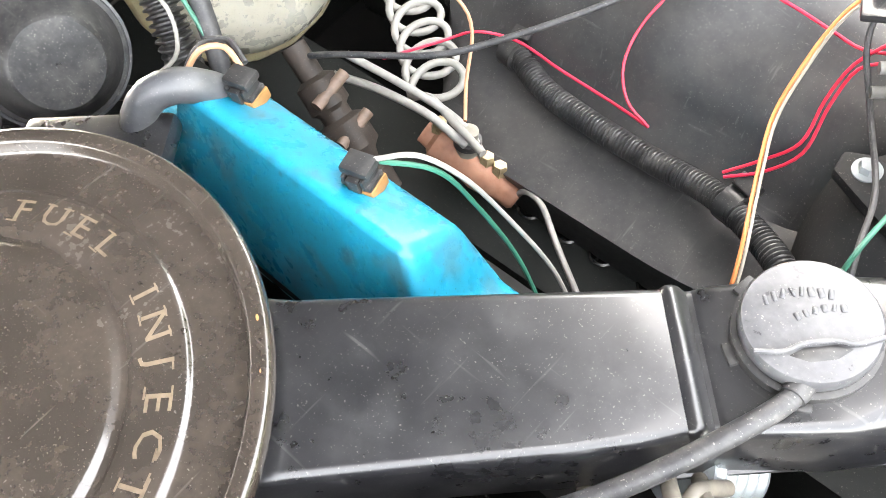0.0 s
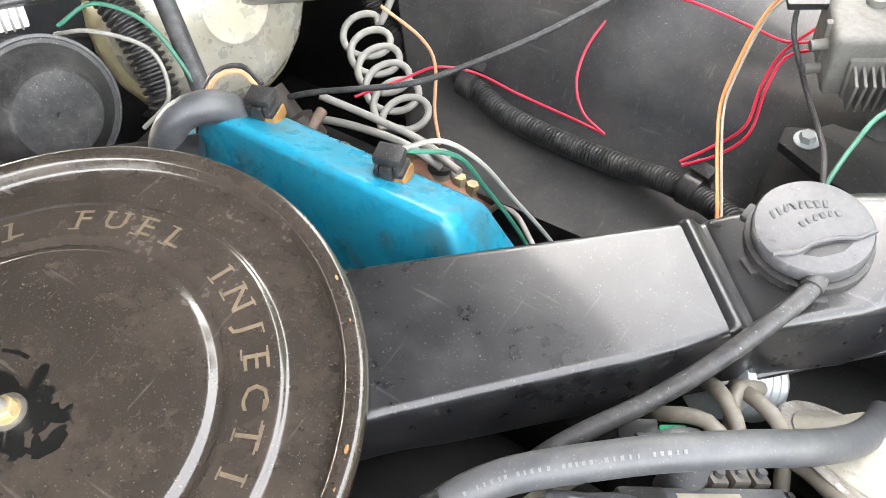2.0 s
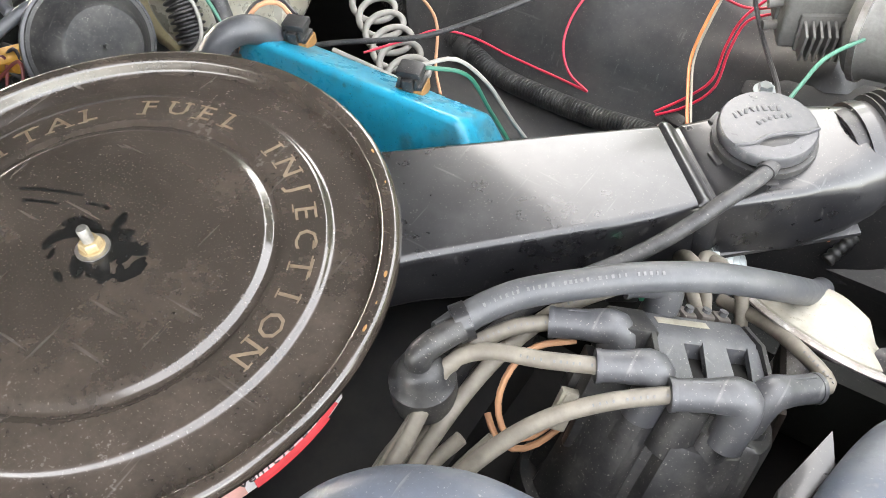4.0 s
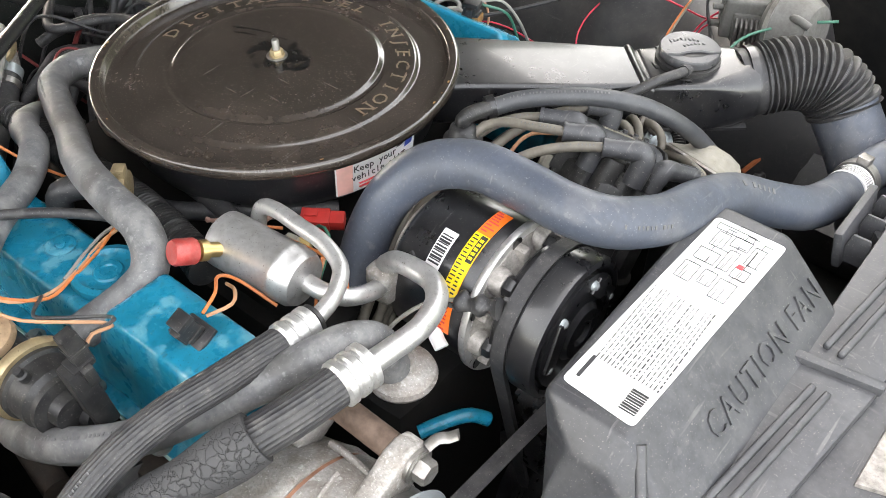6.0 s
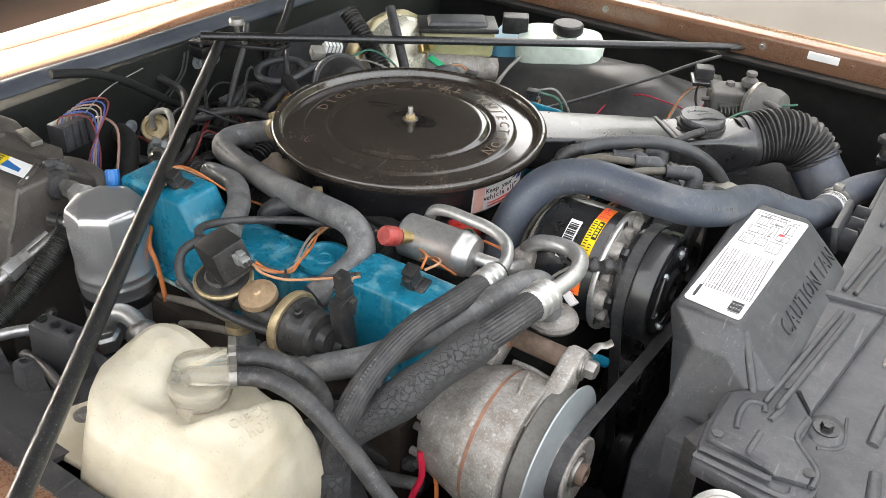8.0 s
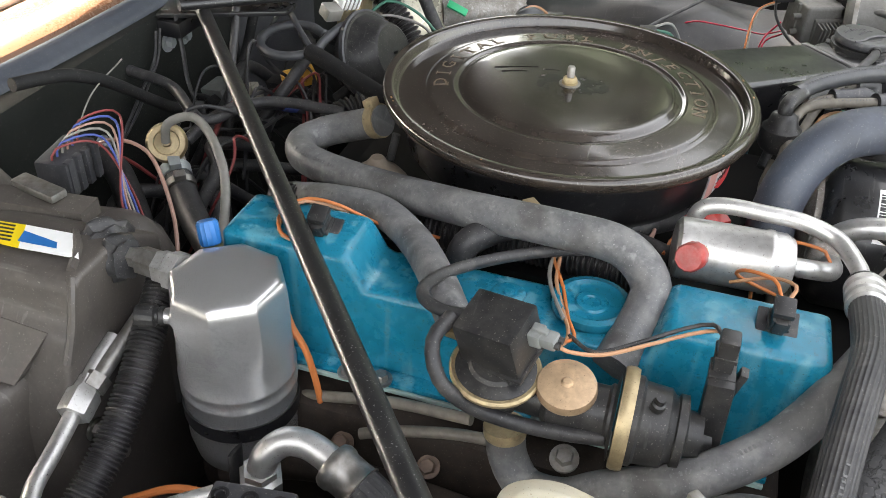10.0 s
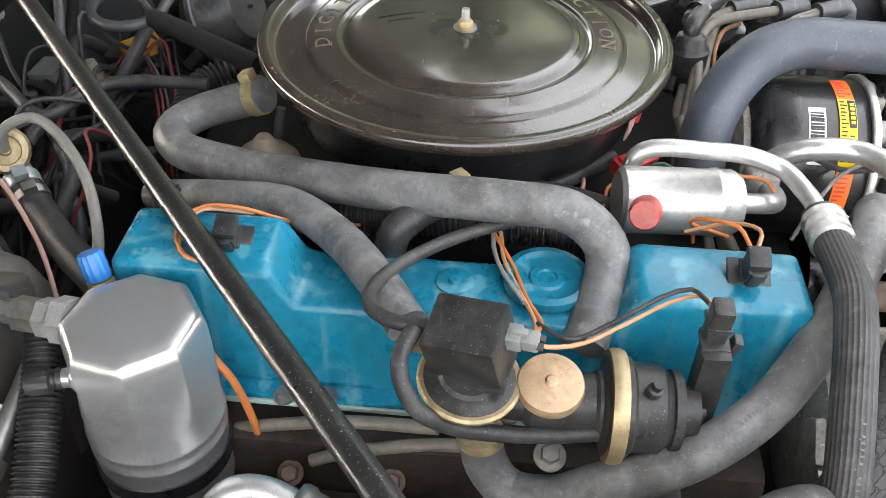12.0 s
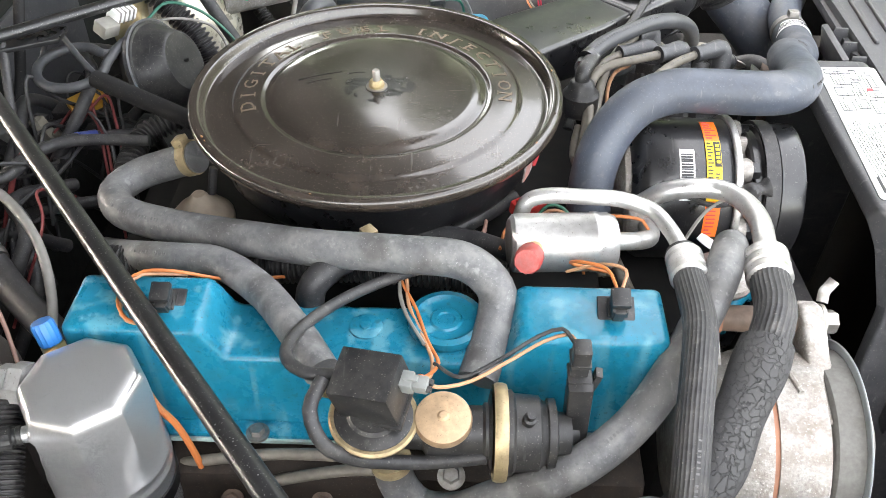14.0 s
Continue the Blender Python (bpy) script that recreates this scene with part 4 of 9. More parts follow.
h3 = hose("radiator_hose", H3, 0.0200, RAD_RUBBER, "thick blue-grey upper radiator hose in an S bend", 28)
hose_print(h3, H3, 0.0201, 0.44, 6, FAINT, (0.2, -0.4, 0.9), 0.0050)
hose_print(h3, H3, 0.0201, 0.30, 9, FAINT, (0.9, -0.2, 0.4), 0.0030)
clamp_band((0.477, 0.288, 0.855), (0.1, 0.95, -0.15), 0.0204, 0.012)
hl = thing("hose_label", "white printed paper band round the radiator hose", "label", (0.4755, 0.272, 0.857))
part("band", lathe([(0.0201, -0.009), (0.0207, -0.009), (0.0207, 0.009), (0.0201, 0.009)], 40, basis((0.4762, 0.270, 0.8575), (0.1, 0.95, -0.15))), WHITE_LABEL, hl)
for k in range(6):
    part("print_line", lathe([(0.0206, -0.006 + 0.0022 * k), (0.0209, -0.006 + 0.0022 * k), (0.0209, -0.0052 + 0.0022 * k), (0.0206, -0.0052 + 0.0022 * k)], 40, basis((0.4762, 0.270, 0.8575), (0.1, 0.95, -0.15))), INK, hl)
H4 = [(0.037, -0.350, 0.850), (0.042, -0.353, 0.826), (0.058, -0.362, 0.812), (0.085, -0.371, 0.822), (0.108, -0.375, 0.843), (0.1388, -0.3730, 0.8590), (0.1711, -0.3615, 0.8715), (0.2052, -0.3370, 0.8840), (0.2337, -0.3040, 0.9005), (0.257, -0.268, 0.914), (0.277, -0.232, 0.926), (0.288, -0.205, 0.928), (0.296, -0.185, 0.915), (0.300, -0.175, 0.88)]
h4 = hose("air_hose", H4, 0.0138, RUBBER, "dark grey rubber air hose below the valves", 20)
hose_print(h4, H4, 0.0139, 0.16, 18, FAINT, (-0.4, -0.5, 0.8), 0.0026)
part("seal_ring", lathe([(0.0120, -0.004), (0.0148, -0.004), (0.0152, 0.0), (0.0146, 0.004), (0.0120, 0.004)], 28, basis((0.037, -0.350, 0.850), (0.1, -0.1, -1))), GOLD, h4, "amber sealing ring")
H5 = [(0.253, -0.222, 0.925), (0.252, -0.25, 0.930), (0.250, -0.29, 0.934), (0.243, -0.325, 0.932), (0.236, -0.360, 0.921), (0.231, -0.394, 0.900), (0.228, -0.422, 0.865), (0.230, -0.436, 0.82), (0.24, -0.44, 0.76)]
fluted = lambda s, a: 1 + 0.022 * math.cos(a * 26)
rh = hose("refrigerant_hose", H5, 0.0118, BLACK_RUBBER, "black fluted refrigerant hose with a crimped collar", 104, 0.008, "hose", fluted)
hose_print(rh, H5, 0.0121, 0.16, 16, FAINT, (0.1, -0.75, 0.65), 0.0022)
H6 = [(0.312, -0.225, 0.931), (0.309, -0.25, 0.932), (0.305, -0.277, 0.932), (0.290, -0.310, 0.920), (0.275, -0.337, 0.905)]
hose("refrigerant_hose", H6, 0.0145, BLACK_RUBBER, "thick black fluted refrigerant hose entering a foam sleeve", 104, 0.008, "hose", fluted)
hose("foam_sleeve", [(0.296, -0.297, 0.926), (0.292, -0.306, 0.922), (0.280, -0.328, 0.910), (0.265, -0.354, 0.894), (0.252, -0.376, 0.879), (0.232, -0.396, 0.862), (0.204, -0.418, 0.846), (0.17, -0.432, 0.825), (0.15, -0.44, 0.78)], lambda s: 0.0185 + 0.0012 * math.sin(s * 90), FOAM, "cracked black foam insulation round a refrigerant hose", 28, 0.005, "insulation")
hose("foam_sleeve", [(0.2285, -0.434, 0.834), (0.231, -0.438, 0.815), (0.238, -0.44, 0.77), (0.25, -0.44, 0.70)], lambda s: 0.0165 + 0.0010 * math.sin(s * 110), FOAM, "cracked black foam insulation on the lower hose end", 28, 0.005, "insulation")
# aluminium pipes with crimps
pipe = thing("refrigerant_pipe", "bright bent aluminium refrigerant pipe", "pipe", (0.131, -0.15, 0.90))
part("tube", sweep([(0.131, -0.150, 0.898), (0.132, -0.148, 0.916), (0.138, -0.146, 0.928), (0.155, -0.146, 0.933), (0.182, -0.148, 0.934), (0.21, -0.150, 0.934), (0.235, -0.158, 0.930), (0.248, -0.178, 0.926), (0.253, -0.200, 0.925), (0.253, -0.222, 0.925)], 0.0066, 18, 0.004), ALU, pipe)
CRIMP = [(0, 0), (0.0125, 0), (0.0145, 0.002), (0.0145, 0.007), (0.0132, 0.0085), (0.0132, 0.0105), (0.0145, 0.012), (0.0145, 0.017), (0.0132, 0.0185), (0.0132, 0.0205), (0.0145, 0.022), (0.0145, 0.027), (0.011, 0.029), (0, 0.029)]
part("crimp", lathe(CRIMP, 36, basis((0.253, -0.236, 0.9275), (0.02, 1, -0.08))), ALU, pipe, "ringed crimp collar")
part("collar", lathe([(0, 0), (0.0125, 0), (0.0125, 0.003), (0, 0.003)], 24, basis((0.253, -0.2065, 0.9252), (0, 1, -0.05))), BLACK_PLASTIC, pipe)
pipe2 = thing("refrigerant_pipe", "thick bright bent aluminium refrigerant pipe from the compressor", "pipe", (0.24, -0.115, 0.90))
part("tube", sweep([(0.238, -0.112, 0.900), (0.252, -0.116, 0.915), (0.272, -0.119, 0.923), (0.295, -0.123, 0.926), (0.311, -0.138, 0.928), (0.319, -0.165, 0.930), (0.317, -0.195, 0.931), (0.313, -0.222, 0.931)], 0.0086, 18, 0.004), ALU, pipe2)
part("crimp", lathe([(r * 1.18, z) for r, z in CRIMP], 36, basis((0.3105, -0.240, 0.9315), (0.10, 1, 0.0))), ALU, pipe2, "ringed crimp collar")
part("manifold", rbox((0.026, 0.022, 0.034), pose(0.238, -0.116, 0.884), 0.008, 3), CAST, pipe2, "cast pipe manifold")
# muffler with its service port
AX = Vector((1, 0.10, -0.03)).normalized()
muf = thing("refrigerant_muffler", "scuffed aluminium muffler canister with a red-capped service port", "muffler", (0.163, -0.186, 0.905))
mm = basis((0.121, -0.179, 0.909), AX)
part("canister", lathe([(0, 0), (0.020, 0), (0.0235, 0.003), (0.0240, 0.008), (0.0240, 0.066), (0.0248, 0.067), (0.0248, 0.071), (0.0240, 0.072), (0.0240, 0.080), (0.021, 0.086), (0.010, 0.089), (0, 0.089)], 48, mm), ALU, muf)
part("outlet", sweep([tuple(mm @ Vector((0, 0, 0.086))), tuple(mm @ Vector((0, 0, 0.105))), (0.238, -0.158, 0.900), (0.243, -0.138, 0.892), (0.241, -0.120, 0.886)], 0.0075, 16, 0.004), ALU, muf)
pd = Vector((-0.22, -0.87, 0.42)).normalized()
p0 = Vector((0.141, -0.195, 0.919))
port = part("port", lathe([(0, 0), (0.006, 0), (0.006, 0.012), (0.0085, 0.0125), (0.0085, 0.019), (0.005, 0.0195), (0.005, 0.026), (0, 0.026)], 18, basis(p0, pd)), BRASS, muf, "brass service port")
part("dust_cap", lathe([(0, 0.022), (0.0095, 0.022), (0.0105, 0.0235), (0.0105, 0.038), (0.0092, 0.0410), (0, 0.0415)], 28, basis(p0, pd), lambda a, r: 1 + 0.03 * math.cos(a * 12)), RED_CAP, port, "faded red dust cap")
red = thing("red_connector", "red plastic wiring connector tucked under the air cleaner", "connector", (0.125, -0.105, 0.885))
part("housing", rbox((0.026, 0.017, 0.014), pose(0.140, -0.096, 0.880, 10, 0, 36), 0.002), RED, red)
part("latch", rbox((0.012, 0.008, 0.004), pose(0.137, -0.098, 0.888, 10, 0, 36), 0.001), RED, red)
part("plug", rbox((0.014, 0.014, 0.011), pose(0.155, -0.085, 0.880, 10, 0, 36), 0.0015), RED, red)

# ---- valves in front of the cover ----
div = thing("diverter_valve", "black solenoid box on a round gold-rimmed diverter valve", "valve", (0.03, -0.345, 0.88))
sm = pose(0.027, -0.352, 0.934, 14, -8, -16)
part("solenoid", rbox((0.042, 0.035, 0.036), sm, 0.002), BLACK_PLASTIC, div, "square black solenoid box")
part("lower_flange", rbox((0.046, 0.039, 0.003), sm @ pose(0, 0, -0.0165), 0.001), BLACK_PLASTIC, div)
part("side_rib", rbox((0.030, 0.003, 0.012), sm @ pose(0, -0.0185, -0.022), 0.001), BLACK_PLASTIC, div)
gp = part("plug", rbox((0.009, 0.012, 0.011), sm @ pose(0.0245, 0.006, 0.003), 0.0015), PLUG_GREY, div, "grey nylon plug")
part("plug_mate", rbox((0.010, 0.010, 0.009), sm @ pose(0.0335, 0.006, 0.0025), 0.002), PLUG_GREY, gp)
part("plug_latch", rbox((0.010, 0.004, 0.003), sm @ pose(0.028, 0.006, 0.0095), 0.0008), PLUG_GREY, gp)
for k in (-1, 1):
    part("seal", rod(tuple(sm @ Vector((0.037, 0.006 + 0.0025 * k, 0.0025))), tuple(sm @ Vector((0.041, 0.006 + 0.0025 * k, 0.002))), 0.0023, 10), BLACK_RUBBER, gp)
part("bracket", rbox((0.016, 0.014, 0.008), sm @ pose(-0.030, -0.003, -0.004), 0.002), GOLD, div)
dm = basis((0.028, -0.357, 0.909), (0.06, -0.14, 1))
part("diaphragm", lathe([(0, 0.0075), (0.016, 0.0075), (0.018, 0.0050), (0.0235, 0.0040), (0.0262, 0.0030), (0.0265, -0.003), (0.023, -0.006), (0.0235, -0.010), (0.0215, -0.012), (0.022, -0.017), (0.019, -0.020), (0.0195, -0.025), (0.016, -0.032), (0, -0.032)], 48, dm), BLACK_PLASTIC, div)
part("rim", lathe([(0.0262, -0.0022), (0.0280, -0.0028), (0.0298, -0.0012), (0.0300, 0.0010), (0.0285, 0.0026), (0.0262, 0.0022)], 56, dm), GOLD, div, "gold plated rolled rim")
egr = thing("air_valve", "black air management valve with gold band and brass-coloured cap", "valve", (0.09, -0.35, 0.88))
em = basis((0.042, -0.352, 0.889), (1, 0.02, -0.01))
part("valve_body", lathe([(0, 0), (0.012, 0), (0.013, 0.018), (0.018, 0.022), (0.018, 0.058), (0.020, 0.060), (0.020, 0.062), (0.029, 0.064), (0, 0.064)], 32, em), BLACK_PLASTIC, egr)
part("band", lathe([(0.028, 0.0655), (0.0325, 0.0655), (0.0335, 0.068), (0.0335, 0.072), (0.0325, 0.0745), (0.028, 0.0745)], 56, em), GOLD, egr, "gold plated clamp band")
part("dome", lathe([(0, 0.066), (0.029, 0.066), (0.029, 0.078), (0.0265, 0.080), (0.0255, 0.096), (0.022, 0.099), (0.0215, 0.101), (0.0235, 0.102), (0.0235, 0.107), (0.015, 0.109), (0.0135, 0.118), (0, 0.119)], 44, em), BLACK_PLASTIC, egr)
part("vacuum_nipple", lathe([(0, 0), (0.0045, 0), (0.0045, 0.006), (0.003, 0.007), (0.003, 0.012), (0, 0.012)], 14, basis((0.130, -0.360, 0.913), (0.1, -0.3, 1))), BLACK_PLASTIC, egr)
cm = basis((0.074, -0.356, 0.9075), (0.0, -0.25, 1))
part("brass_cap", lathe([(0, 0.0075), (0.0025, 0.0075), (0.004, 0.006), (0.014, 0.0055), (0.0185, 0.004), (0.0195, 0.001), (0.0195, -0.002), (0.0175, -0.003), (0.012, -0.010), (0, -0.010)], 44, cm), COPPER_CAP, egr, "dull copper-gold pressed cap")
part("bolt", hexagon((0.080, -0.356, 0.843), (0, -0.4, 1), 0.011, 0.007, 0.010), STEEL, egr)
sen = thing("position_sensor", "upright black plastic sensor and plug", "sensor", (0.17, -0.33, 0.88))
part("stem", rbox((0.017, 0.017, 0.064), pose(0.1645, -0.337, 0.900, 6, -2, 0), 0.003), BLACK_PLASTIC, sen)
part("plug", rbox((0.012, 0.013, 0.034), pose(0.1625, -0.333, 0.943, 8, 0, 0), 0.002), BLACK_PLASTIC, sen)
part("collar", rbox((0.016, 0.016, 0.005), pose(0.1630, -0.3345, 0.931, 8, 0, 0), 0.001), BLACK_PLASTIC, sen)
part("collar", rbox((0.014, 0.015, 0.003), pose(0.1625, -0.333, 0.945, 8, 0, 0), 0.0008), BLACK_PLASTIC, sen)
part("clip", rbox((0.005, 0.008, 0.022), pose(0.1735, -0.334, 0.925, 8, 12, 0), 0.001), BLACK_PLASTIC, sen)
part("spout", rod((0.145, -0.343, 0.876), (0.166, -0.338, 0.876), 0.010, 18), BLACK_PLASTIC, sen)
hose("vacuum_hose", [(0.100, -0.230, 0.930), (0.057, -0.216, 0.914), (0.02, -0.235, 0.914), (-0.01, -0.262, 0.917), (-0.030, -0.294, 0.923), (-0.034, -0.322, 0.929), (-0.018, -0.342, 0.935), (0.008, -0.345, 0.936)], 0.0045, BLACK_RUBBER, "thin black vacuum hose looping over the cover", 12)
hose("vacuum_hose", [(-0.004, -0.352, 0.940), (-0.010, -0.372, 0.934), (-0.001, -0.385, 0.916), (0.018, -0.381, 0.896), (0.045, -0.375, 0.885), (0.075, -0.371, 0.882), (0.103, -0.368, 0.884)], 0.0050, BLACK_RUBBER, "black vacuum hose curling under the diverter valve", 12)
elb = hose("breather_elbow", [(-0.035, -0.232, 0.885), (-0.030, -0.228, 0.905), (-0.012, -0.210, 0.912), (0.012, -0.190, 0.912)], 0.0115, BLACK_RUBBER, "black rubber breather elbow in the valve cover", 18)
clamp_band((0.010, -0.192, 0.912), (0.7, 0.6, 0), 0.0118, 0.010, GOLD)
hose("harness_conduit", [(-0.22, -0.17, 0.868), (-0.10, -0.175, 0.872), (0.0, -0.178, 0.880), (0.08, -0.19, 0.885), (0.12, -0.20, 0.885)], 0.0135, BLACK_PLASTIC, "black corrugated wiring conduit behind the valve cover", 20, 0.0006, "conduit", corrugated(0.0046, 0.28))
hose("harness_conduit", [(0.0, -0.13, 0.875), (0.08, -0.14, 0.880), (0.13, -0.165, 0.885)], 0.009, BLACK_RUBBER, "black taped wiring loom", 12, 0.006, "conduit")

for pts in ([(0.208, 0.030, 0.892), (0.201, 0.000, 0.876), (0.210, -0.045, 0.862), (0.217, -0.087, 0.842), (0.234, -0.130, 0.822), (0.25, -0.16, 0.80)],
            [(0.222, 0.032, 0.886), (0.212, 0.008, 0.872), (0.213, -0.035, 0.852), (0.217, -0.075, 0.834), (0.230, -0.120, 0.812), (0.25, -0.15, 0.79)],
            [(0.236, 0.042, 0.882), (0.225, 0.018, 0.868), (0.215, -0.020, 0.846), (0.213, -0.060, 0.824), (0.222, -0.10, 0.800)],
            [(0.196, 0.026, 0.886), (0.190, -0.004, 0.872), (0.200, -0.050, 0.866), (0.212, -0.100, 0.848), (0.228, -0.140, 0.832), (0.24, -0.17, 0.81)]):
    hose("plug_lead", pts, 0.0042, PLUG_LEAD, "grey ignition lead dropping beside the air cleaner", 12, 0.006, "ignition lead")

# ---- compressor ----
comp = thing("ac_compressor", "black cylindrical compressor with a cast front, belt pulley and warning labels", "compressor", (0.3, -0.05, 0.875))
CY, CZ = -0.052, 0.872
km = basis((0, CY, CZ), (1, 0, 0), (0, 0, 1))
part("shell", lathe([(0, 0.232), (0.050, 0.232), (0.062, 0.240), (0.0655, 0.246), (0.0655, 0.320), (0.0640, 0.322), (0, 0.322)], 64, km), BLACK_SHEET, comp, "glossy black shell")
part("rear_head", lathe([(0, 0.223), (0.030, 0.223), (0.045, 0.227), (0.048, 0.236), (0, 0.236)], 40, km), CAST, comp)
part("front_flange", lathe([(0.060, 0.3175), (0.0685, 0.3175), (0.0692, 0.3185), (0.0692, 0.3225), (0.0685, 0.3235), (0.0600, 0.3235)], 72, km), ALU, comp, "bright machined flange ring")
part("front_head", lathe([(0, 0.321), (0.0615, 0.321), (0.0615, 0.3240), (0.0560, 0.3250), (0.048, 0.3300), (0.042, 0.3400), (0, 0.3400)], 64, km), DULL_CAST, comp, "stained cast front head")
for k in range(6):
    a = radians(25 + 60 * k)
    away = Matrix.Translation((0, 0.0535 * math.sin(a), 0.0535 * math.cos(a)))
    b = part("lug", lathe([(0, 0.320), (0.0118, 0.320), (0.0112, 0.331), (0.0098, 0.334), (0, 0.334)], 24, away @ km), DULL_CAST, comp)
    part("bolt", hexagon((0.334, CY + 0.0535 * math.sin(a), CZ + 0.0535 * math.cos(a)), (1, 0, 0), 0.015, 0.008), BLACK_SHEET, b)
    a += radians(30)
    part("web", rbox((0.012, 0.009, 0.024), pose(0.328, CY + 0.049 * math.sin(a), CZ + 0.049 * math.cos(a), -math.degrees(a), 0, 0), 0.003), DULL_CAST, comp)
    # flat black disc stands for the shade in a casting hole
    part("pocket", lathe([(0, 0.3236), (0.0052, 0.3236), (0.0060, 0.3242), (0, 0.3242)], 18, Matrix.Translation((0, 0.0620 * math.sin(a), 0.0620 * math.cos(a))) @ km), GREASE_AND_HOLES, comp)
part("coil_ring", lathe([(0, 0.336), (0.054, 0.336), (0.056, 0.338), (0.056, 0.344), (0, 0.344)], 56, km), BLACK_SHEET, comp, "black clutch coil ring")
pul = part("pulley", lathe([(0, 0.344), (0.058, 0.344), (0.0608, 0.3450), (0.0608, 0.3475), (0.0565, 0.3510), (0.0565, 0.3525), (0.0608, 0.3560), (0.0612, 0.3575), (0.0606, 0.3580), (0.0606, 0.3588), (0.0622, 0.3595), (0.0622, 0.3775), (0.0612, 0.3800), (0.0575, 0.3815), (0.0545, 0.3800), (0.0535, 0.3760), (0, 0.3760)], 84, km), BLACK_SHEET, comp, "glossy black grooved clutch pulley")
part("clutch_plate", lathe([(0, 0.3765), (0.0505, 0.3765), (0.0505, 0.3815), (0.0485, 0.3825), (0.026, 0.3825), (0.022, 0.387), (0.012, 0.387), (0.010, 0.383), (0, 0.383)], 56, km), BLACK_SHEET, pul)
for k in range(6):
    a = radians(20 + 60 * k)
    part("rivet", lathe([(0, 0.3870), (0.0022, 0.3868), (0.0042, 0.3850), (0.0045, 0.3820), (0, 0.3820)], 16, Matrix.Translation((0, 0.042 * math.sin(a), 0.042 * math.cos(a))) @ km), ZINC, pul, "bright rivet")
for k in range(3):
    a = radians(50 + 120 * k)
    part("spring_arm", rbox((0.003, 0.044, 0.015), pose(0.3845, CY + 0.037 * math.sin(a), CZ + 0.037 * math.cos(a), -math.degrees(a), 0, 0), 0.0012), BLACK_SHEET, pul)


def on_shell(x0, x1, a0, a1, r, n=10):
    """A thin label round the compressor; angles from straight up towards the near side."""
    bm = bmesh.new()
    rows = []
    for i in range(n + 1):
        a = radians(a0 + (a1 - a0) * i / n)
        y, z = -math.sin(a), math.cos(a)
        rows.append([bm.verts.new((x, CY + rr * y, CZ + rr * z)) for x, rr in ((x0, r), (x1, r), (x1, r + 0.0006), (x0, r + 0.0006))])
    for p, q in zip(rows, rows[1:]):
        for k in range(4):
            bm.faces.new((p[k], p[(k + 1) % 4], q[(k + 1) % 4], q[k]))
    for ring in (rows[0], rows[-1][::-1]):
        bm.faces.new(ring)
    bmesh.ops.recalc_face_normals(bm, faces=bm.faces)
    return bm


bar = part("barcode_label", on_shell(0.2700, 0.2830, 22, 62, 0.0656), WHITE_LABEL, comp, "white barcode label")
for k in range(11):
    part("bar", on_shell(0.2712, 0.2815, 26 + 2.0 * k, 26.9 + 2.0 * k + 0.4 * (k % 3), 0.0662, 1), INK, bar)
yl = part("caution_label", on_shell(0.2930, 0.3060, -12, 92, 0.0656, 24), ORANGE_LABEL, comp, "orange and yellow caution strip")
part("yellow_field", on_shell(0.2930, 0.3060, 14, 62, 0.0662, 12), YELLOW, yl, "yellow printed field")
part("black_field", on_shell(0.3000, 0.3055, 15, 36, 0.0668, 6), INK, yl, "black caution panel")
for k in range(5):
    part("warning_mark", on_shell(0.3012, 0.3043, 18 + 3.4 * k, 20.0 + 3.4 * k, 0.0674, 1), YELLOW, yl)
tear = random.Random(8)
for k in range(16):
    a0 = 16 + 2.8 * k
    part("print_line", on_shell(0.2940, 0.2940 + tear.uniform(0.0030, 0.0052), a0, a0 + 0.9, 0.0668, 1), INK, yl)
    if a0 > 40:
        part("print_line", on_shell(0.3003, 0.3003 + tear.uniform(0.0025, 0.0048), a0, a0 + 0.9, 0.0668, 1), INK, yl)
for k in range(8):
    part("print_line", on_shell(0.2945, 0.2945 + tear.uniform(0.004, 0.010), 66 + 3.2 * k, 67.0 + 3.2 * k, 0.0662, 1), RED_INK, yl)
    part("print_line", on_shell(0.2945, 0.2945 + tear.uniform(0.004, 0.010), -10 + 2.9 * k, -9.1 + 2.9 * k, 0.0662, 1), RED_INK, yl)
curl = sweep([(0.292, -0.119, 0.872), (0.299, -0.124, 0.868), (0.308, -0.128, 0.865)], 0.006, 12, 0.003, None, 0.35)
part("curled_end", curl, WHITE_LABEL, yl, "white curled end of the strip")
lead = thing("compressor_lead", "black wire and plug clipped to the compressor", "wiring", (0.32, -0.11, 0.91))
part("lead", sweep([(0.255, -0.100, 0.915), (0.270, -0.112, 0.912), (0.295, -0.118, 0.905), (0.318, -0.116, 0.908), (0.333, -0.105, 0.916)], 0.0022, 8, 0.005), W_BLACK, lead)
part("plug", sweep([(0.312, -0.114, 0.911), (0.322, -0.113, 0.912), (0.334, -0.109, 0.915), (0.344, -0.106, 0.917)], lambda s: 0.0070 + 0.0018 * math.sin(s * 420), 14, 0.002, lambda s, a: 1 + 0.10 * math.sin(3 * a + s * 300)), BLACK_RUBBER, lead, "taped plug")
part("tail", sweep([(0.262, -0.150, 0.86), (0.275, -0.138, 0.885), (0.292, -0.122, 0.902), (0.312, -0.114, 0.911)], 0.0017, 8, 0.004), W_GREY, lead)

# ---- alternator ----
alt = thing("alternator", "dull cast alternator with a pressed fan disc and belt pulley", "alternator", (0.34, -0.28, 0.80))
AY, AZ = -0.285, 0.800
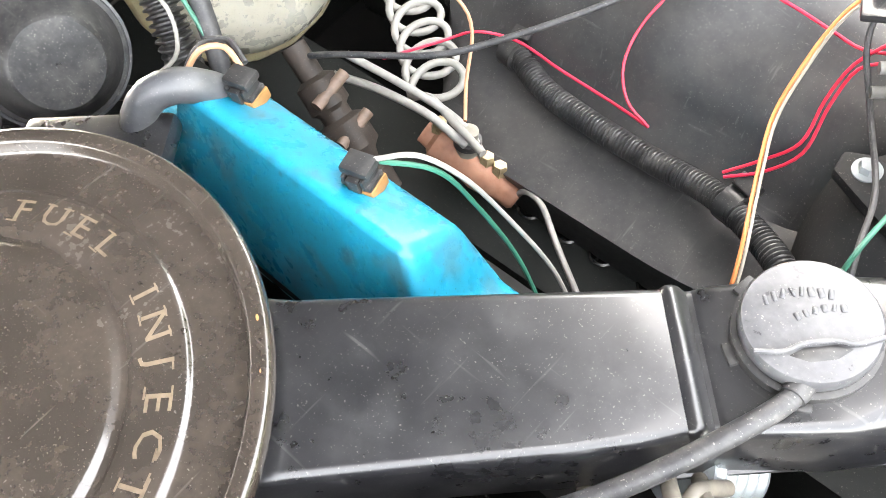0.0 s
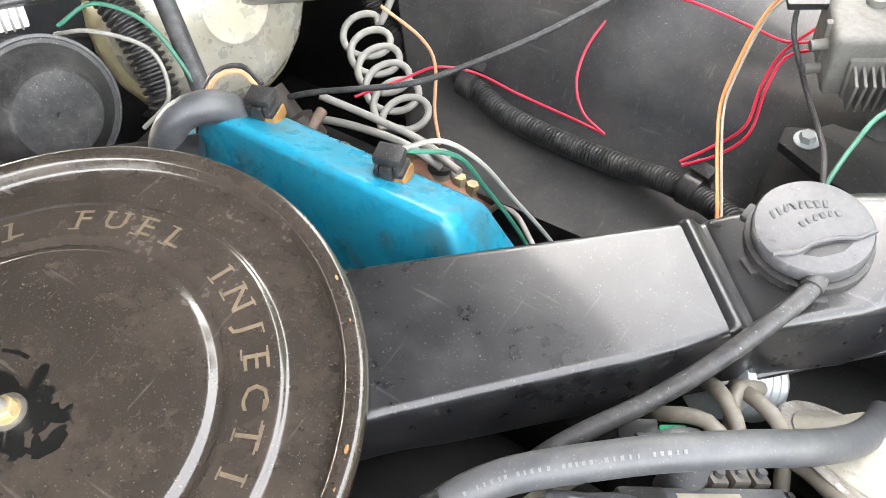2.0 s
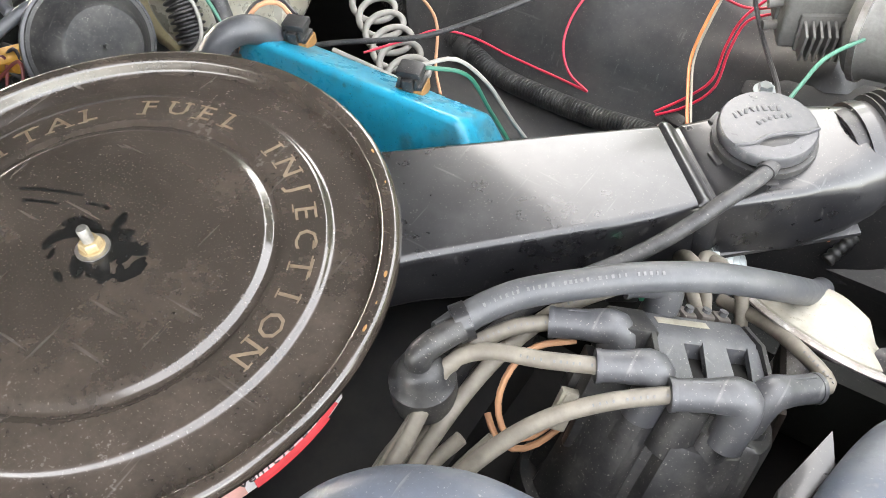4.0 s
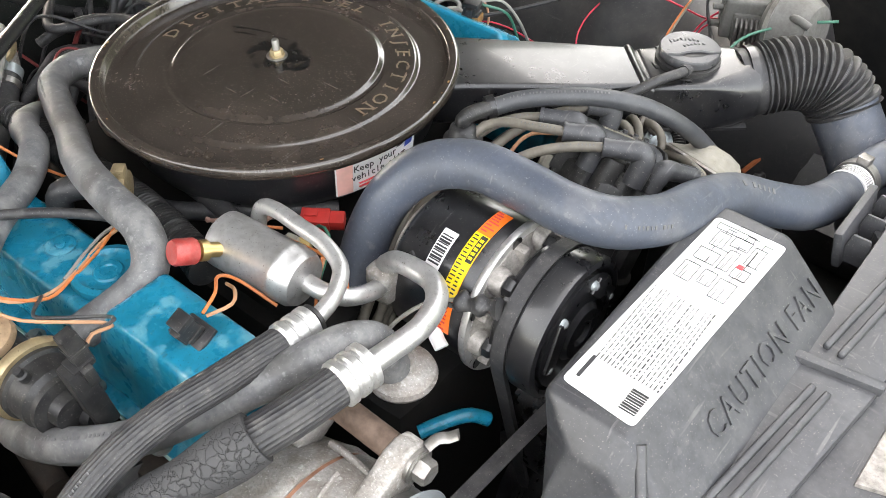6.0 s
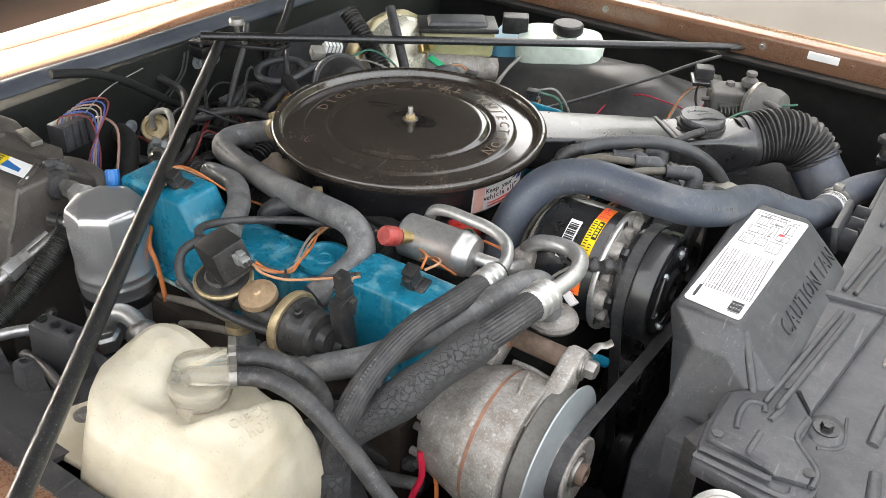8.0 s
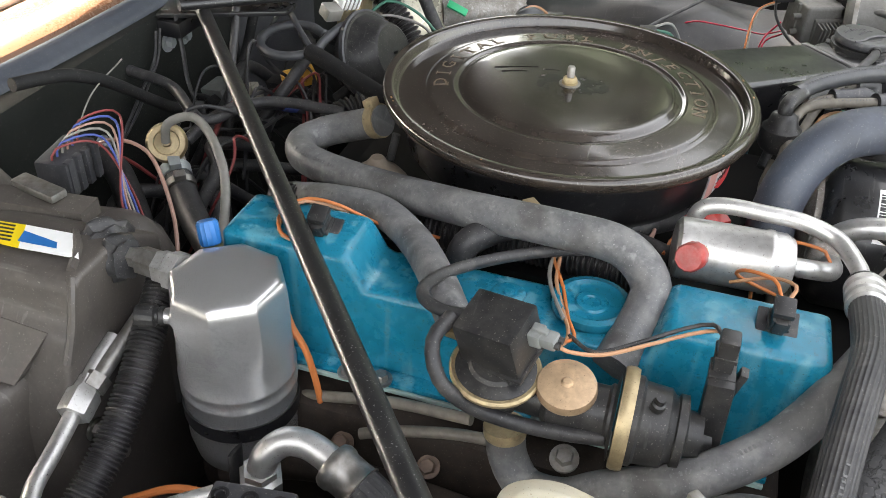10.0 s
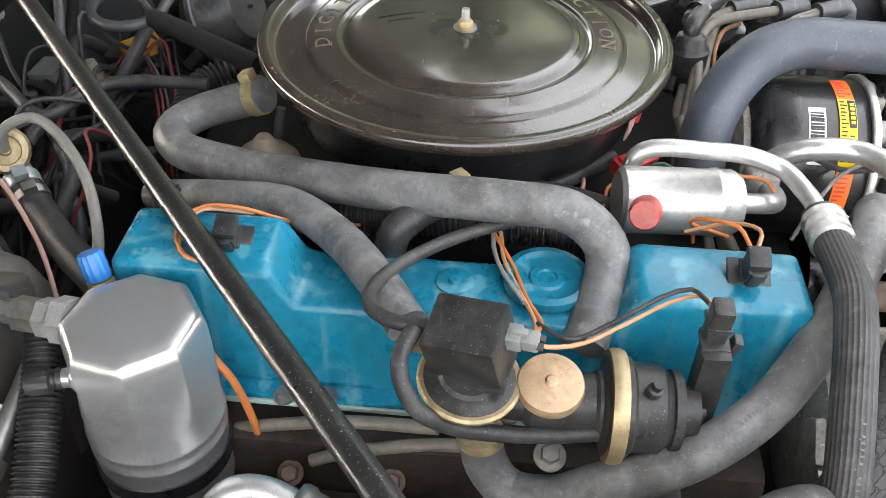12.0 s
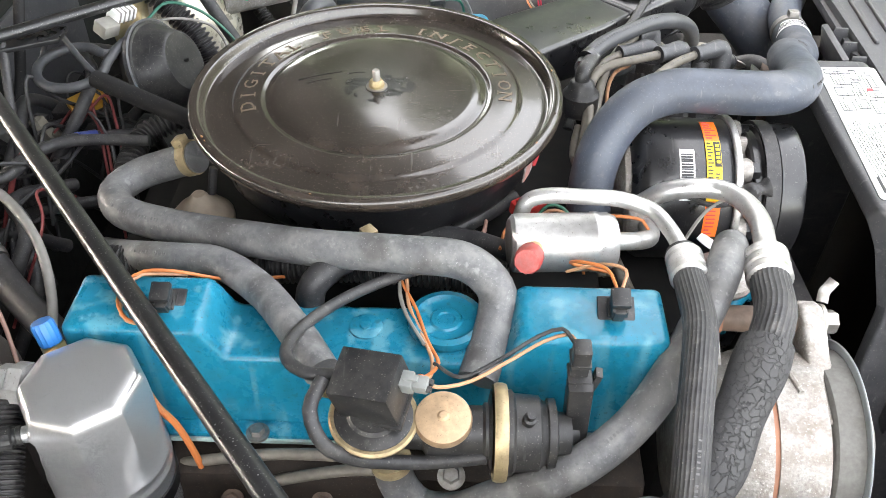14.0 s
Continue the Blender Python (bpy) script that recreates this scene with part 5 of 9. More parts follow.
am = basis((0, AY, AZ), (1, 0, 0), (0, 0, 1))
fm = Matrix.Translation((0.010, 0.0015, 0.0035)) @ am
flats = lambda a, r: 1 + (0.020 * math.cos(6 * a + 0.4) if r < 0.068 else 0.006 * math.cos(4 * a))
part("rear_housing", lathe([(0, 0.252), (0.046, 0.252), (0.0540, 0.2535), (0.0580, 0.2565), (0.0600, 0.264), (0.0640, 0.280), (0.0700, 0.297), (0.0722, 0.303), (0.0722, 0.3115), (0, 0.3115)], 72, am, flats), CAST, alt, "grey cast rear half with worked flats", 30)
part("stator_ring", lathe([(0.060, 0.3112), (0.0702, 0.3112), (0.0702, 0.3158), (0.060, 0.3158)], 60, am), RUST, alt, "rusty lamination ring")
part("front_housing", lathe([(0, 0.3155), (0.0722, 0.3155), (0.0730, 0.3200), (0.0736, 0.3360), (0.0752, 0.3470), (0.0752, 0.3500), (0.0735, 0.3515), (0.062, 0.3530), (0.040, 0.3560), (0, 0.3560)], 72, am, lambda a, r: 1 + 0.006 * math.cos(a * 4)), CAST, alt, "grey cast front half", 30)
for k in range(14):
    a = radians(360 / 14 * k)
    part("fan_vane", rbox((0.020, 0.012, 0.0022), pose(0.3655, AY + 0.062 * math.sin(a), AZ + 0.062 * math.cos(a), 75 - math.degrees(a), 0, 0), 0.0006, 1), STEEL, alt)
fan = part("fan_disc", lathe([(0, 0.3680), (0.058, 0.3668), (0.0780, 0.3660), (0.0788, 0.3668), (0.0780, 0.3678), (0.058, 0.3690), (0.040, 0.3702), (0.035, 0.3715), (0, 0.3715)], 84, fm), ZINC, alt, "pale zinc-plated fan disc")
part("fan_drum", lathe([(0, 0.345), (0.0680, 0.345), (0.0705, 0.347), (0.0715, 0.366), (0, 0.366)], 72, fm), SERVO, alt, "dull pressed drum behind the fan disc")
part("fan_hub", lathe([(0, 0.344), (0.030, 0.344), (0.030, 0.368), (0, 0.368)], 36, fm), DARK, alt)
part("pulley", lathe([(0, 0.3710), (0.0355, 0.3710), (0.0362, 0.3720), (0.0355, 0.3735), (0.0285, 0.3785), (0.0285, 0.3795), (0.0352, 0.3855), (0.0352, 0.3878), (0.0335, 0.3888), (0.0290, 0.3870), (0.0215, 0.3850), (0.0195, 0.3865), (0.0170, 0.3850), (0, 0.3850)], 56, fm), CAST, alt, "worn grey belt pulley")
part("hub_washer", lathe([(0, 0.385), (0.0148, 0.385), (0.0152, 0.3865), (0.0140, 0.3895), (0, 0.3895)], 32, fm), STEEL, alt)
part("nut", lathe([(0, 0.389), (0.0108, 0.389), (0.0108, 0.3945), (0.0095, 0.3965), (0.0060, 0.3968), (0.0050, 0.3950), (0, 0.3950)], 24, fm), RUST_BROWN, alt, "rust-stained pulley nut")
side_on = Matrix(((0, 0, 1, 0), (1, 0, 0, 0), (0, 1, 0, 0), (0, 0, 0, 1)))
part("mount_ear", prism([(-0.316, 0.862), (-0.262, 0.876), (-0.238, 0.890), (-0.224, 0.892), (-0.212, 0.886), (-0.209, 0.874), (-0.217, 0.864), (-0.232, 0.850), (-0.240, 0.834), (-0.28, 0.83)], 0.346, 0.3645, side_on, 0.004, 3), CAST, alt, "cast mounting ear")
part("mount_ear", prism([(-0.300, 0.735), (-0.272, 0.730), (-0.296, 0.706), (-0.322, 0.704), (-0.332, 0.716), (-0.328, 0.732)], 0.334, 0.358, side_on, 0.004, 3), CAST, alt, "cast lower ear")
part("spacer", rod((0.283, -0.222, 0.874), (0.350, -0.2245, 0.8755), 0.0105, 24), RUST_BROWN, alt, "brown steel spacer tube")
part("spacer_lug", prism([(-0.262, 0.862), (-0.212, 0.886), (-0.205, 0.876), (-0.212, 0.860), (-0.25, 0.84)], 0.276, 0.286, side_on, 0.003), CAST, alt)
part("spacer_washer", lathe([(0, 0), (0.0125, 0), (0.0125, 0.003), (0, 0.003)], 24, basis((0.2855, -0.222, 0.874), (1, 0, 0))), RUST, alt)
part("casting_ridge", sweep([(0.300, -0.243, 0.8605), (0.320, -0.243, 0.8615), (0.345, -0.246, 0.861)], 0.0030, 8, 0.006), CAST, alt)
part("casting_ridge", sweep([(0.326, -0.262, 0.8715), (0.330, -0.280, 0.8745), (0.334, -0.296, 0.8740)], 0.0022, 8, 0.006), CAST, alt)
part("terminal_block", rbox((0.014, 0.030, 0.022), pose(0.2545, AY - 0.032, AZ + 0.030, 40, 0, 0), 0.004), CAST, alt)
for k, (ya, za) in enumerate(((-0.052, 0.022), (-0.058, -0.006), (-0.050, -0.030))):
    part("through_bolt", rod((0.250, AY + ya, AZ + za), (0.262, AY + ya, AZ + za), 0.0042, 8), STEEL, alt)
part("washer", lathe([(0, 0.3645), (0.0140, 0.3645), (0.0140, 0.3675), (0, 0.3675)], 28, Matrix.Translation((0, -0.225 - AY, 0.876 - AZ)) @ am), STEEL, alt)
part("wing_clip", sweep([(0.367, -0.216, 0.888), (0.370, -0.208, 0.892), (0.375, -0.202, 0.891), (0.380, -0.198, 0.895)], 0.0045, 10, 0.003, None, 0.3), STEEL, alt, "bent steel clip")
part("bolt", hexagon((0.3675, -0.225, 0.876), (1, 0, 0), 0.017, 0.011, 0.0115), STEEL, alt)
part("bolt", hexagon((0.358, -0.318, 0.716), (1, 0, 0), 0.016, 0.012, 0.012), STEEL, alt)
bulb = thing("vacuum_reservoir", "small dull round metal thermostat housing behind the alternator", "housing", (0.30, -0.165, 0.86))
part("disc", lathe([(0, 0), (0.010, 0), (0.012, -0.006), (0.026, -0.012), (0.0275, -0.016), (0.026, -0.020), (0.012, -0.03), (0, -0.03)], 40, pose(0.302, -0.168, 0.885)), CAST, bulb)
belt = thing("drive_belt", "worn grey-black V-belt running round the pulleys", "belt", (0.37, -0.2, 0.75))


def belt_loop(circles, x, w):
    """A taut belt round circles (y, z, r) given in turning order."""
    pts = []
    for i, (y, z, r) in enumerate(circles):
        py, pz, _ = circles[i - 1]
        ny, nz, _ = circles[(i + 1) % len(circles)]
        d0 = math.atan2(z - pz, y - py) + math.pi / 2
        d1 = math.atan2(nz - z, ny - y) + math.pi / 2
        while d1 > d0:
            d1 -= 2 * math.pi
        for k in range(15):
            a = d0 + (d1 - d0) * k / 14
            pts.append((y + r * math.cos(a), z + r * math.sin(a)))
    bm = bmesh.new()
    rings = []
    n = len(pts)
    for i, (y, z) in enumerate(pts):
        t = Vector((0, pts[(i + 1) % n][0] - pts[i - 1][0], pts[(i + 1) % n][1] - pts[i - 1][1])).normalized()
        nrm = Vector((0, -t.z, t.y))
        c = Vector((x, y, z))
        rings.append([bm.verts.new(c + Vector((dx, 0, 0)) + nrm * dn) for dx, dn in ((-w, 0.003), (w, 0.003), (w * 0.7, -0.003), (-w * 0.7, -0.003))])
    for i in range(n):
        a, b = rings[i], rings[(i + 1) % n]
        for k in range(4):
            bm.faces.new((a[k], a[(k + 1) % 4], b[(k + 1) % 4], b[k]))
    bmesh.ops.recalc_face_normals(bm, faces=bm.faces)
    return bm


part("belt", belt_loop([(AY + 0.0015, AZ + 0.0035, 0.0335), (0.0, 0.735, 0.07), (0.0, 0.58, 0.07)], 0.389, 0.0066), BLACK_RUBBER, belt)
belt2 = thing("drive_belt", "worn grey-black V-belt on the compressor pulley", "belt", (0.35, 0, 0.7))
part("belt", belt_loop([(CY, CZ, 0.0615), (0.03, 0.60, 0.075)], 0.3515, 0.0062), BLACK_RUBBER, belt2)
pump = thing("crank_pulley", "dark steel crankshaft pulley behind the fan shroud", "pulley", (0.37, 0, 0.6))
part("wheel", lathe([(0, 0.33), (0.07, 0.33), (0.07, 0.345), (0.062, 0.35), (0.07, 0.356), (0.07, 0.375), (0.062, 0.38), (0.07, 0.385), (0.05, 0.388), (0, 0.38)], 56, basis((0, 0.0, 0.58), (1, 0, 0))), BLACK_SHEET, pump)
part("wheel", lathe([(0, 0.33), (0.07, 0.33), (0.07, 0.372), (0.062, 0.378), (0.07, 0.384), (0.05, 0.386), (0, 0.38)], 56, basis((0, 0.0, 0.70), (1, 0, 0))), BLACK_SHEET, pump)

# ---- fan shroud and radiator top ----
shroud = thing("fan_shroud", "dusty grey moulded fan shroud with a moulded fan warning", "fan shroud", (0.47, 0, 0.7))
outline = [(-0.232, 0.55), (-0.212, 0.78), (-0.188, 0.850), (-0.172, 0.910), (-0.155, 0.934), (0.082, 0.934), (0.100, 0.915), (0.130, 0.875), (0.165, 0.80), (0.18, 0.55)]
inner = [(-0.215, 0.55), (-0.196, 0.775), (-0.172, 0.843), (-0.157, 0.896), (-0.146, 0.918), (0.076, 0.918), (0.088, 0.905), (0.115, 0.865), (0.15, 0.79), (0.165, 0.55)]
front = [(y * 1.04 - 0.01, z - 0.056 if z > 0.6 else z) for y, z in outline]
bm = bmesh.new()
strips = []
for x, line in ((0.412, inner), (0.412, outline), (0.479, outline), (0.545, front), (0.553, front), (0.553, [(y, z - 0.062 if z > 0.6 else z) for y, z in inner])):
    strips.append([bm.verts.new((x + (ease((-0.150 - y) / 0.02) * (0.012 + 0.024 * ease((z - 0.78) / 0.12)) if x < 0.45 else 0), y, z)) for y, z in line])
for a, b in zip(strips, strips[1:] + strips[:1]):
    for k in range(len(a) - 1):
        bm.faces.new((a[k], a[k + 1], b[k + 1], b[k]))
bmesh.ops.recalc_face_normals(bm, faces=bm.faces)
bmesh.ops.bevel(bm, geom=[e for e in bm.edges if e.calc_face_angle(0) > 0.3], offset=0.006, segments=3, profile=0.6, affect="EDGES", clamp_overlap=True)
part("hood_ring", bm, GREY_PLASTIC, shroud)
fm = basis((0.5128, -0.012, 0.9062), (0.647, 0, 0.762), (0, 1, 0))
part("warning", letters("CAUTION FAN", 0.0225, fm @ Matrix.Diagonal((1, 1.20, 1, 1)), 0.0012, 1.18), GREY_PLASTIC, shroud, "raised moulded warning letters", 0)
part("side_ledge", prism([(0.456, -0.232), (0.498, -0.236), (0.500, -0.200), (0.460, -0.196)], 0.74, 0.845, None, 0.004, 2), GREY_PLASTIC, shroud, "stepped side ledge")
part("side_box", prism([(0.478, -0.262), (0.500, -0.272), (0.512, -0.225), (0.492, -0.215)], 0.80, 0.882, None, 0.004, 2), BLACK_PLASTIC, shroud, "dark moulded corner box")
part("moulded_fold", sweep([(0.486, -0.150, 0.928), (0.503, -0.170, 0.902), (0.520, -0.186, 0.868), (0.528, -0.196, 0.83)], 0.0040, 10, 0.006), GREY_PLASTIC, shroud)
part("clip_stud", hexagon((0.487, -0.2065, 0.866), (0.2, -0.9, 0.3), 0.008, 0.007), BLACK_PLASTIC, shroud)
sticker = thing("emission_label", "white printed hose routing label stuck on the shroud", "label", (0.45, -0.04, 0.9345))


def rounded(corners, r):
    """The outline with each corner turned by a small arc."""
    out = []
    for i, c in enumerate(corners):
        c, p, q = Vector(c), Vector(corners[i - 1]), Vector(corners[(i + 1) % len(corners)])
        u, w = (p - c).normalized() * r, (q - c).normalized() * r
        for k in range(6):
            f = k / 5
            out.append(tuple(c + u * (1 - f) ** 2 + w * f ** 2))
    return out


part("paper", prism(rounded([(0.4215, -0.143), (0.4775, -0.147), (0.4840, 0.067), (0.4270, 0.066)], 0.005), 0.9345, 0.9352, None, 0), WHITE_LABEL, sticker, "", 0)
rng = random.Random(4)
for k in range(17):
    x = 0.4755 - 0.0029 * k
    a, end = -0.114, -0.030 - 0.030 * rng.random() * (k % 4 == 3)
    row = None
    while a < end:
        w = min(0.0015 + 0.0055 * rng.random(), end - a + 0.001)
        g = rbox((0.0008 + 0.0004 * (k in (0, 6, 11)), w, 0.0003), pose(x - 0.03 * (a + 0.1), a + w / 2, 0.9354), 0)
        row = g if row is None else merge(row, g)
        a += w + 0.0016
    part("print_line", row, INK, sticker, "", 0)
part("heading", rbox((0.0028, 0.022, 0.0004), pose(0.4285, -0.124, 0.9354), 0), INK, sticker, "", 0)
for k in range(9):
    part("barcode_bar", rbox((0.012, 0.0010 + 0.0004 * (k % 3), 0.0004), pose(0.468, -0.139 + 0.0022 * k, 0.9354), 0), INK, sticker, "", 0)


def diagram(pts, material):
    for (x0, y0), (x1, y1) in zip(pts, pts[1:]):
        dx, dy = x1 - x0, y1 - y0
        part("diagram_line", rbox((max(abs(dx), 0.0004) + 0.0002, max(abs(dy), 0.0004) + 0.0002, 0.0004), pose((x0 + x1) / 2, (y0 + y1) / 2, 0.9354), 0), material, sticker, "", 0)


dr = random.Random(9)
for ox, oy, w, h in ((0.431, -0.012, 0.012, 0.020), (0.447, -0.008, 0.010, 0.016), (0.460, -0.016, 0.013, 0.022), (0.433, 0.014, 0.016, 0.014), (0.452, 0.014, 0.008, 0.024), (0.463, 0.012, 0.012, 0.012), (0.436, 0.034, 0.010, 0.018), (0.449, 0.042, 0.014, 0.012), (0.466, 0.030, 0.009, 0.022), (0.432, 0.054, 0.030, 0.007)):
    diagram([(ox, oy), (ox, oy + h), (ox + w, oy + h), (ox + w, oy), (ox, oy)], INK)
    diagram([(ox + w * 0.5, oy + h), (ox + w * 0.5, oy + h + 0.006), (ox + w * 1.2, oy + h + 0.006)], INK)
    for k in range(2):
        q = dr.uniform(0.2, 0.8)
        diagram([(ox + w * q, oy + 0.001), (ox + w * q, oy + h * dr.uniform(0.3, 0.9))], INK)
part("red_mark", rbox((0.005, 0.005, 0.0004), pose(0.466, 0.025, 0.9355), 0), RED_INK, sticker, "", 0)

panel = thing("radiator_cover", "grey-black ribbed plastic panel over the radiator", "radiator cover", (0.65, 0, 0.87))
part("plate", prism([(0.535, -0.14), (0.558, -0.19), (0.568, -0.225), (0.588, -0.262), (0.590, -0.300), (0.573, -0.352), (0.580, -0.372), (0.62, -0.40), (0.86, -0.45), (0.86, 0.65), (0.520, 0.65), (0.520, 0.20), (0.535, 0.18)], 0.866, 0.878, None, 0.003), GREY_PLASTIC, panel)
part("edge_lip", sweep([(0.588, -0.270, 0.877), (0.589, -0.300, 0.878), (0.574, -0.352, 0.878), (0.582, -0.374, 0.878), (0.62, -0.402, 0.878), (0.74, -0.428, 0.878), (0.86, -0.452, 0.878)], 0.0042, 10, 0.01), GREY_PLASTIC, panel)
part("strip", prism([(0.515, -0.165), (0.545, -0.150), (0.562, -0.175), (0.585, 0.02), (0.600, 0.62), (0.520, 0.62), (0.527, 0.20), (0.527, 0.02)], 0.876, 0.889, None, 0.004), GREY_PLASTIC, panel, "raised strip along the shroud")
for (xa, ya), (xb, yb) in (((0.5245, -0.188), (0.5475, -0.004)), ((0.5360, -0.190), (0.5585, -0.004)), ((0.5400, 0.036), (0.553, 0.150)), ((0.5515, 0.034), (0.565, 0.150)), ((0.545, 0.20), (0.548, 0.36)), ((0.566, 0.20), (0.569, 0.36)), ((0.545, 0.40), (0.548, 0.58))):
    ln = math.hypot(xb - xa, yb - ya)
    part("rib", rbox((0.0055, ln, 0.0065), pose((xa + xb) / 2, (ya + yb) / 2, 0.8905, 0, 0, -math.degrees(math.atan2(xb - xa, yb - ya))), 0.0025, 3), GREY_PLASTIC, panel)
part("step", prism([(0.523, 0.010), (0.588, 0.020), (0.588, 0.029), (0.523, 0.019)], 0.886, 0.8945, None, 0.002), GREY_PLASTIC, panel)
bk = part("corner_bracket", prism([(0.492, -0.263), (0.489, -0.233), (0.490, -0.188), (0.515, -0.160), (0.545, -0.150), (0.566, -0.178), (0.564, -0.214), (0.588, -0.240), (0.591, -0.258), (0.587, -0.288), (0.580, -0.297), (0.495, -0.287)], 0.868, 0.884, None, 0.003, 2), GREY_PLASTIC, panel, "moulded corner bracket over the radiator neck")
part("bracket_top", prism([(0.496, -0.259), (0.494, -0.233), (0.495, -0.190), (0.517, -0.164), (0.543, -0.155), (0.560, -0.180), (0.559, -0.216), (0.583, -0.243), (0.583, -0.262), (0.558, -0.268), (0.545, -0.264)], 0.882, 0.8892, None, 0.0022, 2), GREY_PLASTIC, bk)
for pts in ([(0.494, -0.281, 0.886), (0.535, -0.284, 0.887), (0.571, -0.284, 0.887), (0.574, -0.272, 0.888)], [(0.496, -0.272, 0.887), (0.530, -0.273, 0.888), (0.556, -0.273, 0.888)], [(0.533, -0.226, 0.8895), (0.532, -0.244, 0.8895), (0.532, -0.258, 0.8895), (0.546, -0.263, 0.8895)],
            [(0.514, -0.234, 0.8895), (0.510, -0.212, 0.8895), (0.513, -0.193, 0.8895), (0.525, -0.191, 0.8895), (0.528, -0.200, 0.8895)], [(0.535, -0.207, 0.8895), (0.540, -0.183, 0.8895)], [(0.562, -0.183, 0.888), (0.5605, -0.214, 0.888), (0.584, -0.241, 0.888), (0.586, -0.262, 0.887)]):
    part("bracket_rib", sweep(pts, 0.0030, 10, 0.005, None, 0.6), GREY_PLASTIC, bk)
for hx, hy in ((0.503, -0.250), (0.580, -0.250)):
    # uncut hole: a black disc on the surface paints its dark inside
    part("hole", lathe([(0, 0), (0.0042, 0), (0.0050, 0.0008), (0, 0.0006)], 16, pose(hx, hy, 0.8894)), GREASE_AND_HOLES, bk)
for at in ((0.578, -0.177, 0.878), (0.608, -0.283, 0.878), (0.675, -0.075, 0.878), (0.675, 0.175, 0.878)):
    pd_ = part("pad", lathe([(0, 0.0024), (0.016, 0.0022), (0.019, 0.0002), (0, 0.0002)], 28, pose(*at) @ Matrix.Diagonal((0.85, 1.15, 1, 1))), GREY_PLASTIC, panel)
    part("bolt", hexagon((at[0], at[1], at[2] + 0.0025), (0, 0, 1), 0.010, 0.006, 0.0115), BLACK_SHEET, pd_, "black flanged bolt")
for (xa, ya), (xb, yb) in (((0.626, -0.205), (0.634, -0.268)), ((0.619, -0.113), (0.616, -0.171)), ((0.655, -0.215), (0.662, -0.275)), ((0.66, -0.02), (0.665, -0.08)), ((0.70, -0.22), (0.71, -0.29))):
    part("bar", sweep([(xa, ya, 0.877), ((xa + xb) / 2, (ya + yb) / 2, 0.8785), (xb, yb, 0.877)], 0.0060, 12, 0.008, None, 0.75), GREY_PLASTIC, panel, "raised moulded bar")
for pts in ([(0.590, -0.150, 0.878), (0.595, -0.190, 0.878), (0.577, -0.204, 0.878)], [(0.592, -0.292, 0.878), (0.612, -0.298, 0.878), (0.624, -0.282, 0.878)]):
    part("panel_crease", sweep(pts, 0.0016, 8, 0.006), GREY_PLASTIC, panel)
part("upright", rbox((0.008, 0.085, 0.036), pose(0.503, 0.205, 0.872, 0, -12, 0), 0.003), GREY_PLASTIC, panel, "upright gusset panel")
for k in range(3):
    part("gusset", rbox((0.026, 0.005, 0.030), pose(0.517, 0.172 + 0.033 * k, 0.874), 0.0015, 2, 0.6), GREY_PLASTIC, panel)
part("support_plate", prism([(0.600, -0.055), (0.66, -0.035), (0.66, 0.30), (0.603, 0.30)], 0.874, 0.8815, None, 0.002), DULL_CAST, panel, "bare stained metal support")
for k in range(4):
    part("rust_bolt", hexagon((0.625, -0.02 + 0.07 * k, 0.8815), (0, 0, 1), 0.012, 0.007, 0.011), RUST, panel, "rusty bolt")
tank = thing("radiator", "black radiator end tank with a pressure cap", "radiator", (0.54, -0.335, 0.8))
part("end_tank", rbox((0.085, 0.09, 0.40), pose(0.54, -0.335, 0.655), 0.02, 3), BLACK_PLASTIC, tank)
part("neck", lathe([(0, 0.868), (0.026, 0.868), (0.028, 0.860), (0.033, 0.845), (0.040, 0.835), (0, 0.835)], 40, pose(0.538, -0.325, 0)), BLACK_PLASTIC, tank, "moulded filler neck")
part("core", rbox((0.05, 0.70, 0.40), pose(0.60, 0.05, 0.66), 0.004), DARK, tank)
rc = part("pressure_cap", lathe([(0, 0.880), (0.008, 0.880), (0.009, 0.8785), (0.016, 0.8785), (0.017, 0.880), (0.024, 0.8805), (0.029, 0.879), (0.0305, 0.876), (0.0305, 0.866), (0.027, 0.864), (0.022, 0.855), (0, 0.855)], 64, pose(0.536, -0.331, 0) @ Matrix.Diagonal((0.89, 0.89, 1, 1)), lambda a, r: 1 + (0.012 * math.cos(a * 24) if r > 0.03 else 0)), ALU, tank, "bright radiator pressure cap with stamped warning")
for r0, zz in ((0.0195, 0.8806), (0.0138, 0.8788), (0.0050, 0.8802)):
    part("stamped_ring", sweep([(0.536 + r0 * math.cos(t / 4), -0.331 + r0 * math.sin(t / 4), zz) for t in range(26)], 0.0006, 6, 0.002), STEEL, rc)
part("cap_rivet", lathe([(0, 0.8822), (0.0030, 0.8822), (0.0046, 0.8812), (0.0046, 0.8795), (0, 0.8795)], 20, pose(0.536, -0.331, 0)), GREASY, rc, "dark rusted rivet")
part("cap_well", lathe([(0.0075, 0.8792), (0.0128, 0.8792), (0.0128, 0.8797), (0.0075, 0.8797)], 32, pose(0.536, -0.331, 0)), RUST_BROWN, rc, "stained well round the rivet")
rc.rotation_euler = (radians(14), 0, 0)
rc.location = (0, 0.0194, 0.0045)
ring_text = None
for i, ch in enumerate("NEVER OPEN HOT"):
    if ch != " ":
        a = radians(-150 + 12.5 * i)
        g = letters(ch, 0.0058, pose(0.536 + 0.0238 * math.cos(a), -0.331 + 0.0238 * math.sin(a), 0.8802, 0, 0, math.degrees(a) + 90), 0.0004)
        ring_text = g if ring_text is None else merge(ring_text, g)
part("stamping", ring_text, INK, rc, "", 0)
